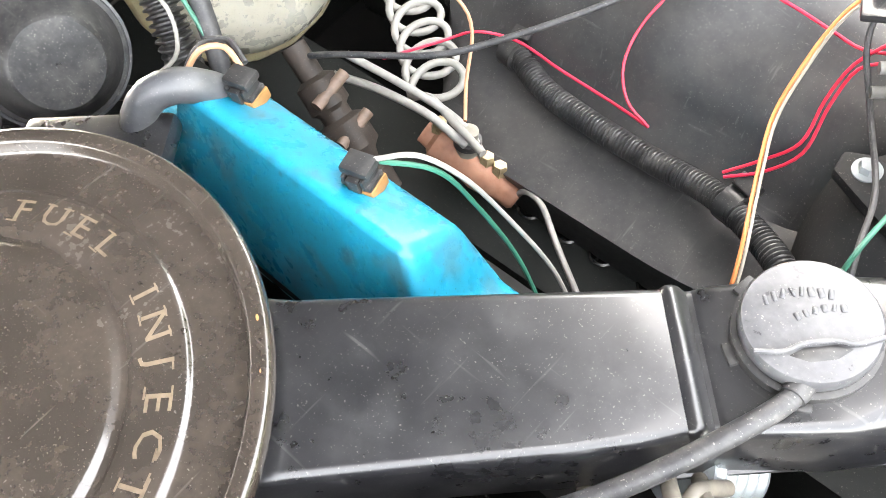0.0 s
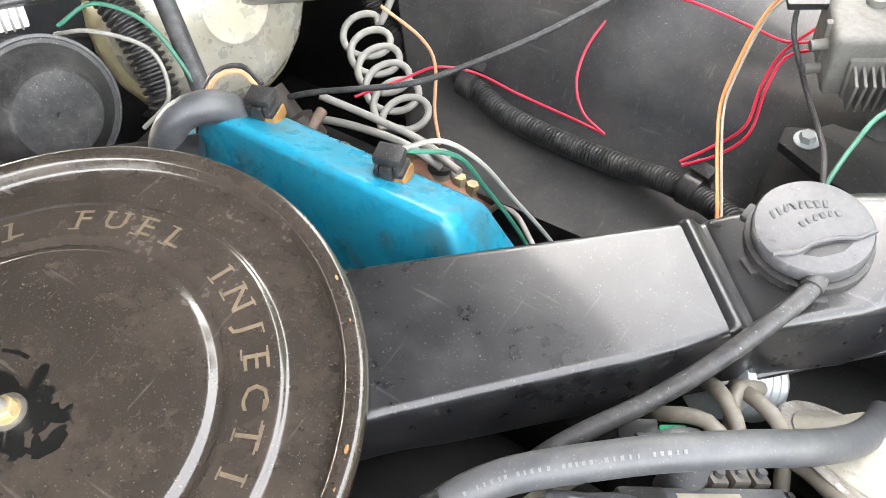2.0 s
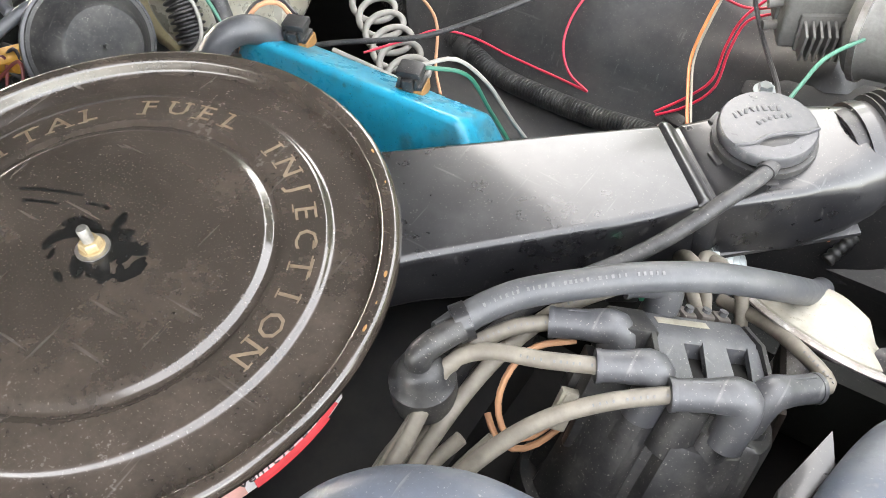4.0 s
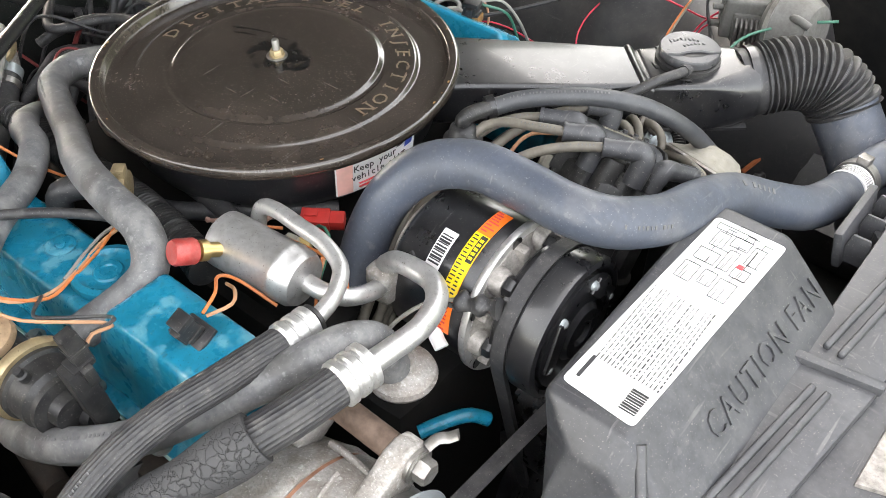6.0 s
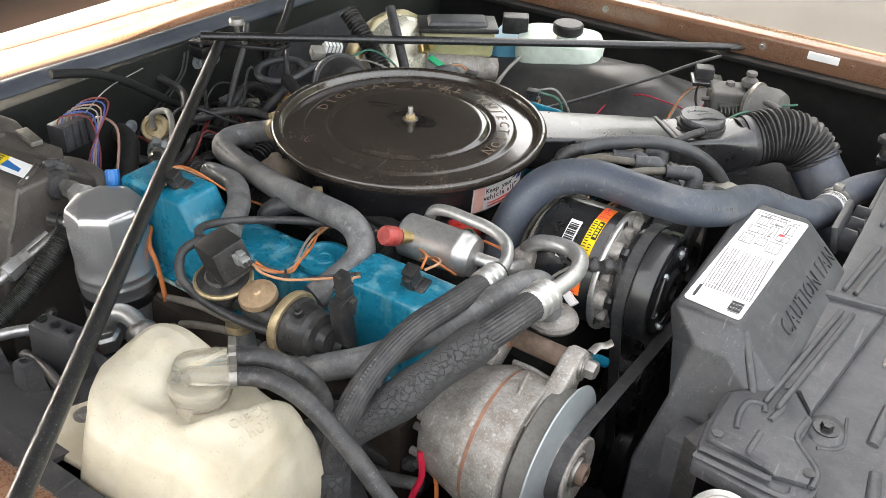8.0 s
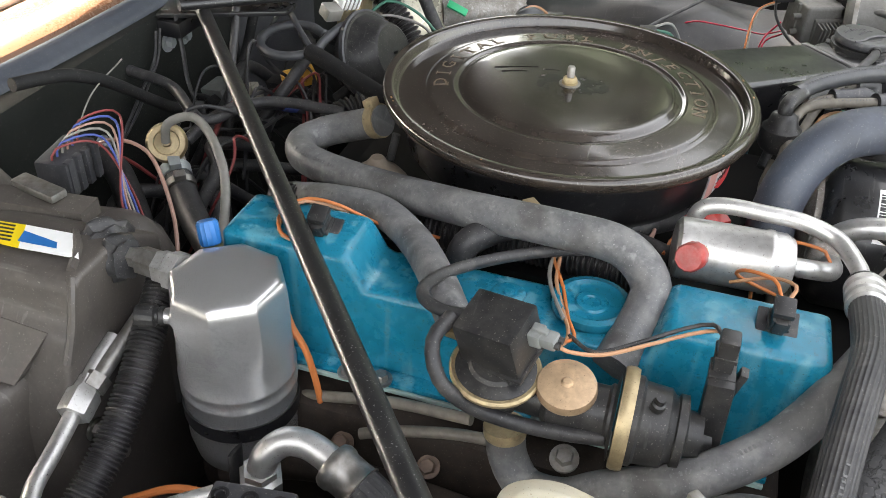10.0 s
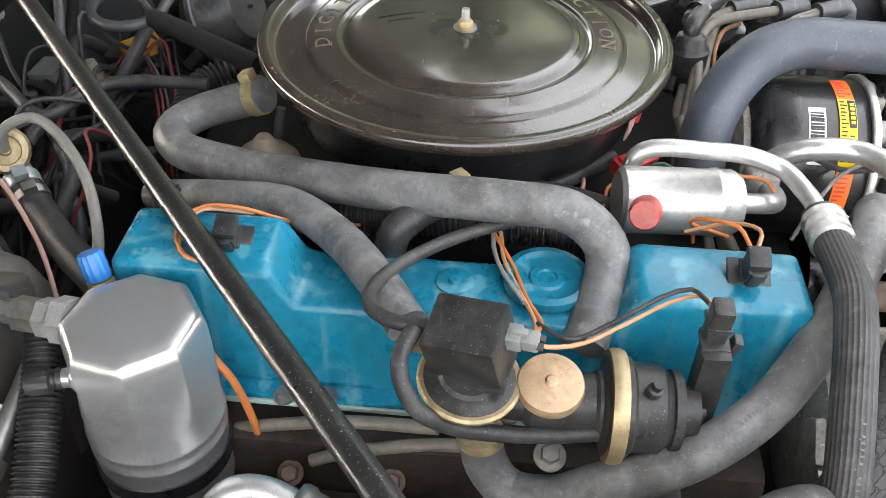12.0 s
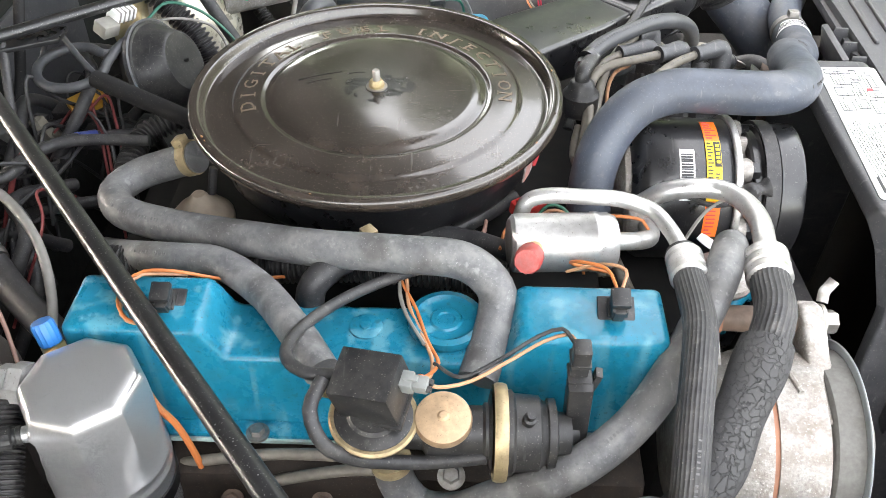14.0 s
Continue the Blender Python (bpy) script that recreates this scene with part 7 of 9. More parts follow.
# loose hoses, wires at the rear
hose("vacuum_hose", [(-0.50, 0.02, 0.86), (-0.44, 0.01, 0.855), (-0.38, -0.03, 0.845), (-0.355, 0.025, 0.842), (-0.32, 0.045, 0.842), (-0.25, 0.05, 0.84)], 0.0062, BLACK_RUBBER, "black vacuum hose along the firewall", 12)
hose("vacuum_hose", [(-0.20, 0.055, 0.862), (-0.235, 0.072, 0.866), (-0.265, 0.088, 0.868), (-0.30, 0.108, 0.870), (-0.322, 0.120, 0.871)], 0.0098, MATT, "black rubber hose stub behind the air cleaner", 14)
loop = [(-0.298, 0.205, 0.880), (-0.312, 0.182, 0.878)] + [(-0.357 + 0.038 * math.cos(radians(a)), 0.145 + 0.038 * math.sin(radians(a)), 0.870 + 0.004 * math.sin(radians(a))) for a in range(15, -316, -30)] + [(-0.322, 0.190, 0.862), (-0.315, 0.215, 0.850)]
hose("vacuum_hose", loop, 0.0056, VACUUM_RUBBER, "grey rubber vacuum hose lying in a flat loop", 12)
hose("vacuum_hose", [(-0.318, 0.120, 0.871), (-0.345, 0.145, 0.882), (-0.375, 0.180, 0.888), (-0.397, 0.207, 0.880), (-0.412, 0.205, 0.862), (-0.420, 0.190, 0.835)], 0.0034, VACUUM_RUBBER, "thin grey vacuum tube curling to the firewall", 10)
# sheet in a lighter grey than the firewall behind it
solo("firewall_plate", rbox((0.006, 0.24, 0.17), pose(-0.4945, 0.370, 0.772), 0.002), GREY_PLASTIC, "flat grey sheet lying against the firewall", "plate", (-0.4945, 0.370, 0.772))
hose("vacuum_hose", [(-0.395, 0.04, 0.70), (-0.40, 0.05, 0.78), (-0.41, 0.09, 0.85), (-0.42, 0.13, 0.90), (-0.43, 0.15, 0.93)], 0.005, BLACK_RUBBER, "black hose hanging from the brace", 12)
for k in range(7):
    j = random.Random(20 + k)
    x, y = -0.40 + 0.03 * j.random(), 0.09 + 0.06 * j.random()
    wire([(x, y, 0.79), (x + 0.02 + 0.02 * j.random(), y + 0.03, 0.815 + 0.01 * j.random()), (x + 0.05, y + 0.01, 0.80), (x + 0.065, y - 0.03, 0.76), (x + 0.07, y - 0.05, 0.70)], 0.0017, (MUTED_RED, MUTED_RED, W_BLACK, W_BLACK, W_BLACK, W_BLACK, MUTED_RED)[k], "thin wire in the tangle below the brake booster", "tangled wires")
gc = thing("grey_connector", "blue-grey wiring connector against the firewall", "connector", (-0.442, 0.125, 0.79))
part("housing", rbox((0.036, 0.034, 0.040), pose(-0.444, 0.120, 0.790, 8, -10, -14), 0.003), PLUG_GREY, gc)
part("shroud", rbox((0.012, 0.038, 0.030), pose(-0.424, 0.118, 0.786, 8, -10, -14), 0.002), GREY_PLASTIC, gc)
cc = thing("cream_connector", "cream wiring connector with open terminals", "connector", (-0.405, 0.130, 0.795))
for k, (dx, dy, dz) in enumerate(((0, 0, 0), (0.012, 0.004, -0.010), (-0.003, -0.010, 0.012))):
    part("housing" if k == 0 else "terminal", rbox((0.013, 0.014, 0.030) if k == 0 else (0.009, 0.009, 0.014), pose(-0.406 + dx, 0.132 + dy, 0.795 + dz, 10, -16, -10 + 20 * k), 0.002), CREAM, cc)
solo("wire_ribbon", sweep([(-0.480, 0.095, 0.90), (-0.470, 0.085, 0.860), (-0.462, 0.0749, 0.8278), (-0.4327, 0.0489, 0.8006), (-0.405, 0.018, 0.775), (-0.3747, -0.0106, 0.7473), (-0.36, -0.03, 0.70)], 0.0042, 12, 0.006, None, 0.3), W_BLACK, "flat black cable hanging down the firewall", "cable", (-0.48, 0.095, 0.90))
for k in range(2):
    wire([(-0.490, 0.075 - 0.008 * k, 0.89), (-0.488, 0.060 - 0.008 * k, 0.860), (-0.486, 0.030 - 0.012 * k, 0.838), (-0.484, -0.005 - 0.014 * k, 0.815), (-0.486, -0.05, 0.79)], 0.0018, W_BLACK, "thin dark wire sagging along the firewall", "firewall wires")
bt = hose("heater_tube", [(-0.392, -0.045, 0.826), (-0.380, -0.020, 0.838), (-0.362, 0.020, 0.842), (-0.352, 0.070, 0.822), (-0.349, 0.110, 0.800), (-0.320, 0.128, 0.792), (-0.296, 0.135, 0.790)], 0.0066, BLACK_RUBBER, "black rubber tube wrapped with a band of blue tape", 14)
part("tape", sweep([(-0.3505, 0.095, 0.809), (-0.349, 0.110, 0.800), (-0.340, 0.120, 0.796)], 0.0072, 14, 0.004), W_BLUE, bt, "blue tape")
yp = thing("amber_connector", "amber plastic wiring connector among loose wires", "connector", (-0.36, 0.165, 0.80))
part("housing", rbox((0.042, 0.022, 0.018), pose(-0.362, 0.165, 0.812, 10, -8, 40), 0.003), YELLOW_PLUG, yp)
part("latch", rbox((0.014, 0.010, 0.006), pose(-0.355, 0.163, 0.813, 10, -8, -10), 0.001), YELLOW_PLUG, yp)
part("mate", rbox((0.024, 0.020, 0.016), pose(-0.388, 0.160, 0.800, 10, -8, -10), 0.002), BLACK_PLASTIC, yp)
hose("harness_conduit", [(-0.275, 0.00, 0.80), (-0.275, 0.045, 0.815), (-0.268, 0.085, 0.822), (-0.235, 0.11, 0.83)], 0.012, BLACK_PLASTIC, "black corrugated conduit behind the air cleaner", 18, 0.0006, "conduit", corrugated(0.006, 0.30))
therm = thing("thermal_housing", "dull tan cast housing under the air cleaner rim", "housing", (-0.155, -0.08, 0.84))
part("dome", lathe([(0, 0.030), (0.006, 0.030), (0.012, 0.022), (0.022, 0.014), (0.029, 0.006), (0.0295, 0), (0.027, -0.01), (0, -0.01)], 40, pose(-0.160, -0.082, 0.845)), mat("tan_casting", (0.42, 0.34, 0.26), 0.6, grain=120, bump=0.15, dust=(0.5, 0.45, 0.4), amount=0.3), therm)
part("stub", rod((-0.150, -0.075, 0.87), (-0.146, -0.068, 0.895), 0.004, 12), BLACK_RUBBER, therm)

# ---- braces ----
for name, a, b, lab_ in (("body_brace", (-0.462, 0.122, 0.905), (0.215, -0.742, 0.958), "black painted steel body brace crossing the bay, scuffed"), ("body_brace", (-0.462, 0.078, 0.921), (0.178, 0.818, 0.842), "black painted steel body brace to the far fender")):
    th = thing(name, lab_, "brace", a, "body braces")
    A, Bv = Vector(a), Vector(b)
    part("bar", sweep([a, tuple(A.lerp(Bv, 0.33)), tuple(A.lerp(Bv, 0.66)), b], lambda s: 0.0084, 14, 0.05, None, 0.8), BRACE, th)
    d = (Bv - A).normalized()
    part("flattened_end", rbox((0.050, 0.022, 0.004), basis(Bv, (0, 0, 1), d), 0.0015), BRACE, th)
    part("bolt", hexagon(tuple(Bv + Vector((0, 0, 0.002)) + d * 0.012), (0, 0, 1), 0.014, 0.008, 0.012), STEEL, th)
tie = thing("brace_bracket", "black steel bracket joining the braces at the cowl", "bracket", (-0.43, 0.14, 0.90))
part("plate", prism([(-0.500, 0.085), (-0.455, 0.105), (-0.365, 0.150), (-0.365, 0.180), (-0.44, 0.165), (-0.51, 0.13)], 0.8965, 0.9025, None, 0.002), BLACK_SHEET, tie)
part("foot", rbox((0.05, 0.05, 0.02), pose(-0.495, 0.11, 0.885), 0.004), BLACK_SHEET, tie)
part("bolt", hexagon((-0.465, 0.120, 0.9025), (0, 0, 1), 0.014, 0.009, 0.012), STEEL, tie)

# ---- coolant side clutter ----
strut = thing("tray_moulding", "black moulded plastic tray with upright pegs beside the bottle", "tray", (-0.09, -0.49, 0.82))
def tray_height(x, y):
    return 0.812 + 0.060 * ease((-0.462 - y) / 0.135) - 0.03 * ease((-0.120 - x) / 0.05) + 0.003 * math.sin(x * 40) * math.sin(y * 55)


sheet = bmesh.new()
grid = []
for i in range(29):
    y = -0.438 - 0.172 * i / 28
    back = -0.150 - 0.035 * ease((-0.50 - y) / 0.10)
    grid.append([sheet.verts.new((back + (0.060 - back) * k / 30, y, tray_height(back + (0.060 - back) * k / 30, y))) for k in range(31)])
for a, b in zip(grid, grid[1:]):
    for k in range(30):
        sheet.faces.new((a[k], a[k + 1], b[k + 1], b[k]))
bmesh.ops.recalc_face_normals(sheet, faces=sheet.faces)
bmesh.ops.solidify(sheet, geom=list(sheet.faces), thickness=0.005)
part("tray", sheet, TRAY, strut)
part("tray_lip", sweep([(-0.128, -0.492, 0.824), (-0.09, -0.496, 0.830), (-0.05, -0.506, 0.835), (-0.02, -0.512, 0.838)], 0.006, 10, 0.008), TRAY, strut, "raised moulded lip")
part("upright", rbox((0.062, 0.028, 0.062), pose(-0.088, -0.474, 0.838, 0, 0, 8), 0.003, 2, 0.85), TRAY, strut)
for k in (-1, 0, 1):
    part("socket", lathe([(0, 0), (0.0045, 0), (0.0055, 0.002), (0.0035, 0.002), (0.003, 0.0005), (0, 0.0005)], 14, pose(-0.088 + 0.018 * k, -0.474 + 0.0025 * k, 0.8695)), BLACK_SHEET, strut)
for px, py, pz in ((-0.105, -0.535, 0.854), (-0.065, -0.525, 0.846)):
    part("peg", rbox((0.026, 0.026, 0.050), pose(px, py, pz), 0.003, 2, 0.6), TRAY, strut)
    part("socket", lathe([(0, 0), (0.0040, 0), (0.0050, 0.0015), (0.0035, 0.0015), (0.003, 0.0005), (0, 0.0005)], 14, pose(px, py, pz + 0.0247)), BLACK_SHEET, strut)
wire([(-0.165, -0.285, 0.872), (-0.150, -0.302, 0.869), (-0.137, -0.316, 0.861), (-0.127, -0.318, 0.845), (-0.120, -0.320, 0.824), (-0.113, -0.324, 0.795), (-0.111, -0.327, 0.77), (-0.112, -0.33, 0.73)], 0.0028, W_ORANGE, "orange wire dropping beside the accumulator")
wire([(-0.215, -0.44, 0.775), (-0.18, -0.425, 0.785), (-0.14, -0.42, 0.782), (-0.11, -0.42, 0.775)], 0.0032, W_ORANGE, "orange wire below the accumulator")
for pts in ([(-0.30, -0.50, 0.80), (-0.27, -0.515, 0.815), (-0.235, -0.525, 0.812), (-0.21, -0.54, 0.80)], [(-0.29, -0.49, 0.81), (-0.255, -0.495, 0.822), (-0.22, -0.52, 0.815), (-0.19, -0.545, 0.80)]):
    wire(pts, 0.0016, W_GREY, "thin grey wire looping by the inner fender", "fender wires")
hose("plug_lead", [(-0.165, -0.318, 0.785), (-0.10, -0.321, 0.805), (-0.05, -0.327, 0.822), (0.01, -0.336, 0.835)], 0.0045, PLUG_LEAD, "grey spark plug lead under the valve cover", 12, 0.006, "ignition lead")
hose("plug_lead", [(-0.075, -0.337, 0.790), (-0.05, -0.335, 0.800), (0.0, -0.335, 0.815), (0.05, -0.34, 0.825)], 0.0045, PLUG_LEAD, "grey spark plug lead under the valve cover", 12, 0.006, "ignition lead")
for k in range(4):
    part("head_bolt", hexagon((-0.09 + 0.07 * k, -0.338, 0.775), (0, -0.6, 0.8), 0.011, 0.008, 0.009), RUST_BROWN, block, "browned steel bolt")
hose("air_pipe", [(-0.19, -0.35, 0.72), (-0.12, -0.345, 0.745), (-0.05, -0.35, 0.755), (0.03, -0.36, 0.76), (0.10, -0.37, 0.75)], 0.012, GREASY, "rusty steel air pipe along the engine side", 16, 0.008, "pipe")

# ---- wires over the right cover ----
G = "valve cover wires"
for pts, r, w, l in (
    ([(0.035, -0.195, 0.898), (0.041, -0.218, 0.902), (0.044, -0.243, 0.901), (0.055, -0.272, 0.900), (0.064, -0.300, 0.904), (0.064, -0.325, 0.914), (0.056, -0.343, 0.930)], 0.0015, W_TAN, "tan wire looping across the blue cover"),
    ([(0.030, -0.195, 0.898), (0.038, -0.222, 0.902), (0.050, -0.248, 0.901), (0.060, -0.280, 0.901), (0.069, -0.305, 0.905), (0.062, -0.328, 0.918), (0.058, -0.340, 0.932)], 0.0014, W_ORANGE, "orange wire looping across the blue cover"),
    ([(0.040, -0.195, 0.898), (0.036, -0.225, 0.902), (0.042, -0.252, 0.901), (0.058, -0.285, 0.902)], 0.0016, W_GREY, "grey wire across the blue cover"),
    ([(0.058, -0.343, 0.930), (0.070, -0.345, 0.927), (0.091, -0.336, 0.923), (0.117, -0.319, 0.925), (0.141, -0.303, 0.928), (0.157, -0.302, 0.935), (0.161, -0.318, 0.944), (0.161, -0.325, 0.938)], 0.0014, W_TAN, "tan wire to the position sensor"),
    ([(0.066, -0.308, 0.908), (0.085, -0.325, 0.914), (0.110, -0.316, 0.922), (0.138, -0.298, 0.928), (0.154, -0.298, 0.936), (0.160, -0.318, 0.944)], 0.0015, W_BLACK, "black wire to the position sensor"),
    ([(-0.143, -0.292, 0.923), (-0.155, -0.287, 0.923), (-0.166, -0.270, 0.923), (-0.165, -0.252, 0.924), (-0.155, -0.240, 0.925), (-0.132, -0.236, 0.922), (-0.10, -0.220, 0.900), (-0.06, -0.20, 0.885)], 0.0014, W_ORANGE, "orange wire from the rear injector connector"),
    ([(-0.133, -0.283, 0.928), (-0.146, -0.292, 0.923), (-0.160, -0.282, 0.9225), (-0.163, -0.262, 0.923), (-0.156, -0.243, 0.924), (-0.125, -0.232, 0.915)], 0.0014, W_TAN, "tan wire from the rear injector connector"),
    ([(0.196, -0.255, 0.935), (0.190, -0.238, 0.938), (0.172, -0.222, 0.930), (0.170, -0.205, 0.912), (0.20, -0.195, 0.895)], 0.0014, W_ORANGE, "orange wire from the front injector connector"),
    ([(0.200, -0.255, 0.935), (0.205, -0.236, 0.935), (0.190, -0.222, 0.928), (0.165, -0.212, 0.910)], 0.0014, W_TAN, "tan wire from the front injector connector"),
    ([(0.16, -0.145, 0.905), (0.20, -0.145, 0.912), (0.232, -0.150, 0.912), (0.238, -0.160, 0.900)], 0.0014, W_ORANGE, "orange wire behind the muffler"),
    ([(0.115, -0.165, 0.890), (0.12, -0.14, 0.89), (0.13, -0.125, 0.885)], 0.0014, W_ORANGE, "orange wire at the red connector"),
):
    wire(pts, r, w, l, G)
# small tan plug block under the pipe
ub = thing("tan_connector", "yellowed tan connector under the refrigerant pipe", "connector", (0.155, -0.13, 0.87))
part("housing", rbox((0.026, 0.020, 0.016), pose(0.150, -0.132, 0.876, 0, 0, 10), 0.003), mat("aged_tan_plastic", (0.36, 0.26, 0.10), 0.5), ub)
part("latch", rbox((0.012, 0.014, 0.008), pose(0.148, -0.134, 0.886, 0, 0, 10), 0.002), CREAM, ub)

# ---- distributor ----
dist = thing("distributor", "black high-energy distributor cap with coil cover and thick leads", "distributor", (0.33, 0.09, 0.88))
DN = Vector((0.12, 0.50, 0.86)).normalized()
DM = basis((0.309, 0.119, 0.887), DN, (0.82, 0.41, -0.41))
CM = basis((0.312, 0.138, 0.909), DN, (0.66, 0.56, -0.47)) @ Matrix.Translation((0, 0, -0.029))


def cap_ring(r, w, dent, n=120):
    """One ring of the cap: flat panels with deep upright grooves between them."""
    out = []
    for k in range(n):
        a = 2 * math.pi * k / n
        b = (a / (math.pi / 3) + 0.5) % 1.0 - 0.5
        q = r * (1 + 0.05 * (1 / math.cos(b * math.pi / 3) - 1)) * (1 - dent * math.exp(-(b / 0.10) ** 4))
        out.append(tuple(DM @ Vector((q * math.cos(a), q * math.sin(a), w))))
    return out


part("cap_body", loft([cap_ring(0.058, -0.085, 0.05), cap_ring(0.0575, -0.070, 0.13), cap_ring(0.0535, -0.004, 0.14), cap_ring(0.0520, -0.0012, 0.14), cap_ring(0.0495, 0.0, 0.13), cap_ring(0.020, 0.001, 0.0)]), BLACK_PLASTIC, dist, "black cap with panelled sides", 28)
part("cap_skirt", lathe([(0, -0.105), (0.060, -0.105), (0.062, -0.102), (0.062, -0.084), (0.058, -0.080), (0, -0.080)], 48, DM), BLACK_PLASTIC, dist)
part("cover_base", prism([(-0.036, -0.024), (0.036, -0.024), (0.036, 0.022), (-0.036, 0.022)], 0.0, 0.013, CM, 0.002), BLACK_PLASTIC, dist)
# near-black block paints the shade inside the cover windows
part("cover_recess_shade", prism([(-0.031, -0.018), (0.031, -0.018), (0.031, 0.012), (-0.031, 0.012)], 0.012, 0.0175, CM, 0.001), DARK, dist)
# top and sloping bars are grey to paint the sheen on a black cover
part("cover_top", loft([[tuple(CM @ Vector((x, y, w))) for y, w in ((0.000, 0.027), (0.003, 0.0295), (0.021, 0.0295), (0.023, 0.0270), (0.023, 0.010), (0.000, 0.010))] for x in (-0.034, -0.033, 0.033, 0.034)]), GREY_PLASTIC, dist, "flat top of the coil cover")
for x0, x1 in ((-0.034, -0.016), (-0.003, 0.012), (0.027, 0.034)):
    part("cover_slope", loft([[tuple(CM @ Vector((x + k * (0.0025 if x == x1 else -0.0025), y, w + up))) for y, w, k in ((0.0005, 0.0285, 0), (-0.024, 0.0150, 1)) for up in ((0.0, -0.004) if k == 0 else (-0.004, 0.0))] for x in (x0, x1)]), GREY_PLASTIC, dist, "sloping bar between the cover windows")
part("cover_lip", rbox((0.070, 0.005, 0.009), CM @ pose(0, -0.0245, 0.0125), 0.0015), BLACK_PLASTIC, dist)
for x in (-0.036, 0.036):
    part("cover_cheek", loft([[tuple(CM @ Vector((x + dx, y, w))) for y, w in ((-0.026, 0.010), (-0.026, 0.017), (0.000, 0.0315), (0.018, 0.0310), (0.024, 0.024), (0.024, 0.010))] for dx in (-0.0015, 0.0015)]), BLACK_PLASTIC, dist, "side cheek of the coil cover")
part("module_block", rbox((0.026, 0.022, 0.024), CM @ pose(-0.044, 0.010, 0.020), 0.002, 2, 0.92), BLACK_PLASTIC, dist, "square black terminal block")
part("label", prism([(-0.026, 0.0125), (0.008, 0.0125), (0.008, 0.0175), (-0.026, 0.0175)], 0.0296, 0.0300, CM, 0), CREAM, dist, "narrow yellowed label", 0)
for k in range(5):
    part("terminal_block", rbox((0.0095, 0.010, 0.012), CM @ pose(-0.020 + 0.012 * k, 0.030, 0.0225 + 0.001 * (k % 2)), 0.0018), HOUSING, dist, "brown-grey terminal block")
    part("terminal_pin", rod(tuple(CM @ Vector((-0.020 + 0.012 * k, 0.030, 0.028))), tuple(CM @ Vector((-0.020 + 0.012 * k, 0.030, 0.0315))), 0.0026, 10), GREY_PLASTIC, dist)
for x, y, z, h in ((0.298, 0.0795, 0.902, 0.012), (0.318, 0.083, 0.905, 0.020), (0.334, 0.089, 0.902, 0.008), (0.346, 0.115, 0.879, 0.008)):
    part("terminal_tower", lathe([(0, -0.01), (0.0125, -0.01), (0.0118, 0.0), (0.0100, h), (0.008, h + 0.001), (0, h + 0.001)], 22, basis((x, y, z), DN)), BLACK_PLASTIC, dist)
part("screw_post", lathe([(0, 0), (0.006, 0), (0.0055, 0.010), (0.004, 0.011), (0.004, 0.016), (0, 0.016)], 16, basis((0.341, 0.106, 0.892), DN)), BLACK_PLASTIC, dist)
part("side_plug", rbox((0.026, 0.026, 0.026), basis((0.274, 0.090, 0.905), DN, (0.82, 0.41, -0.41)), 0.002), BLACK_PLASTIC, dist, "black wiring plug")
part("plug_ridge", rbox((0.022, 0.006, 0.050), basis((0.279, 0.078, 0.895), DN, (0.82, 0.41, -0.41)), 0.0015), BLACK_PLASTIC, dist)
part("plug_ridge", rbox((0.006, 0.010, 0.016), basis((0.260, 0.083, 0.905), DN, (0.82, 0.41, -0.41)), 0.001), BLACK_PLASTIC, dist)
wt = part("white_tag", rbox((0.011, 0.005, 0.026), basis((0.263, 0.068, 0.900), DN, (0.82, 0.41, -0.41)), 0.001), CREAM, dist, "white terminal clip")
part("tag_rib", rbox((0.002, 0.006, 0.022), basis((0.2615, 0.0670, 0.902), DN, (0.82, 0.41, -0.41)), 0.0005), CREAM, wt)
for pts in ([(0.262, 0.074, 0.885), (0.250, 0.058, 0.872), (0.238, 0.052, 0.872), (0.228, 0.060, 0.886), (0.228, 0.074, 0.902), (0.236, 0.088, 0.912), (0.252, 0.102, 0.912)],
            [(0.266, 0.076, 0.882), (0.254, 0.058, 0.868), (0.243, 0.050, 0.864), (0.232, 0.050, 0.868), (0.222, 0.058, 0.872)]):
    wire(pts, 0.0020, W_TAN, "orange-brown wire looping from the distributor plug")
lead_lines = (
    ([(0.240, 0.096, 0.928), (0.222, 0.082, 0.926), (0.206, 0.056, 0.920), (0.202, 0.02, 0.905), (0.195, -0.01, 0.88), (0.185, -0.06, 0.85)], (0.274, 0.112, 0.928)),
    ([(0.275, 0.079, 0.938), (0.250, 0.068, 0.938), (0.222, 0.060, 0.934), (0.206, 0.045, 0.925), (0.203, 0.01, 0.90), (0.198, -0.04, 0.87), (0.20, -0.09, 0.84)], (0.302, 0.095, 0.936)),
    ([(0.312, 0.084, 0.936), (0.287, 0.064, 0.936), (0.264, 0.042, 0.930), (0.245, 0.016, 0.915), (0.225, -0.02, 0.885), (0.212, -0.07, 0.85)], (0.344, 0.103, 0.934)),
    ([(0.262, 0.140, 0.926), (0.238, 0.112, 0.920), (0.222, 0.075, 0.912), (0.212, 0.03, 0.895), (0.206, -0.03, 0.865), (0.21, -0.10, 0.83)], (0.282, 0.156, 0.924)),
    ([(0.369, 0.153, 0.890), (0.374, 0.159, 0.887), (0.371, 0.167, 0.884), (0.352, 0.180, 0.880), (0.330, 0.196, 0.868), (0.300, 0.208, 0.855)], (0.349, 0.128, 0.904)),
)
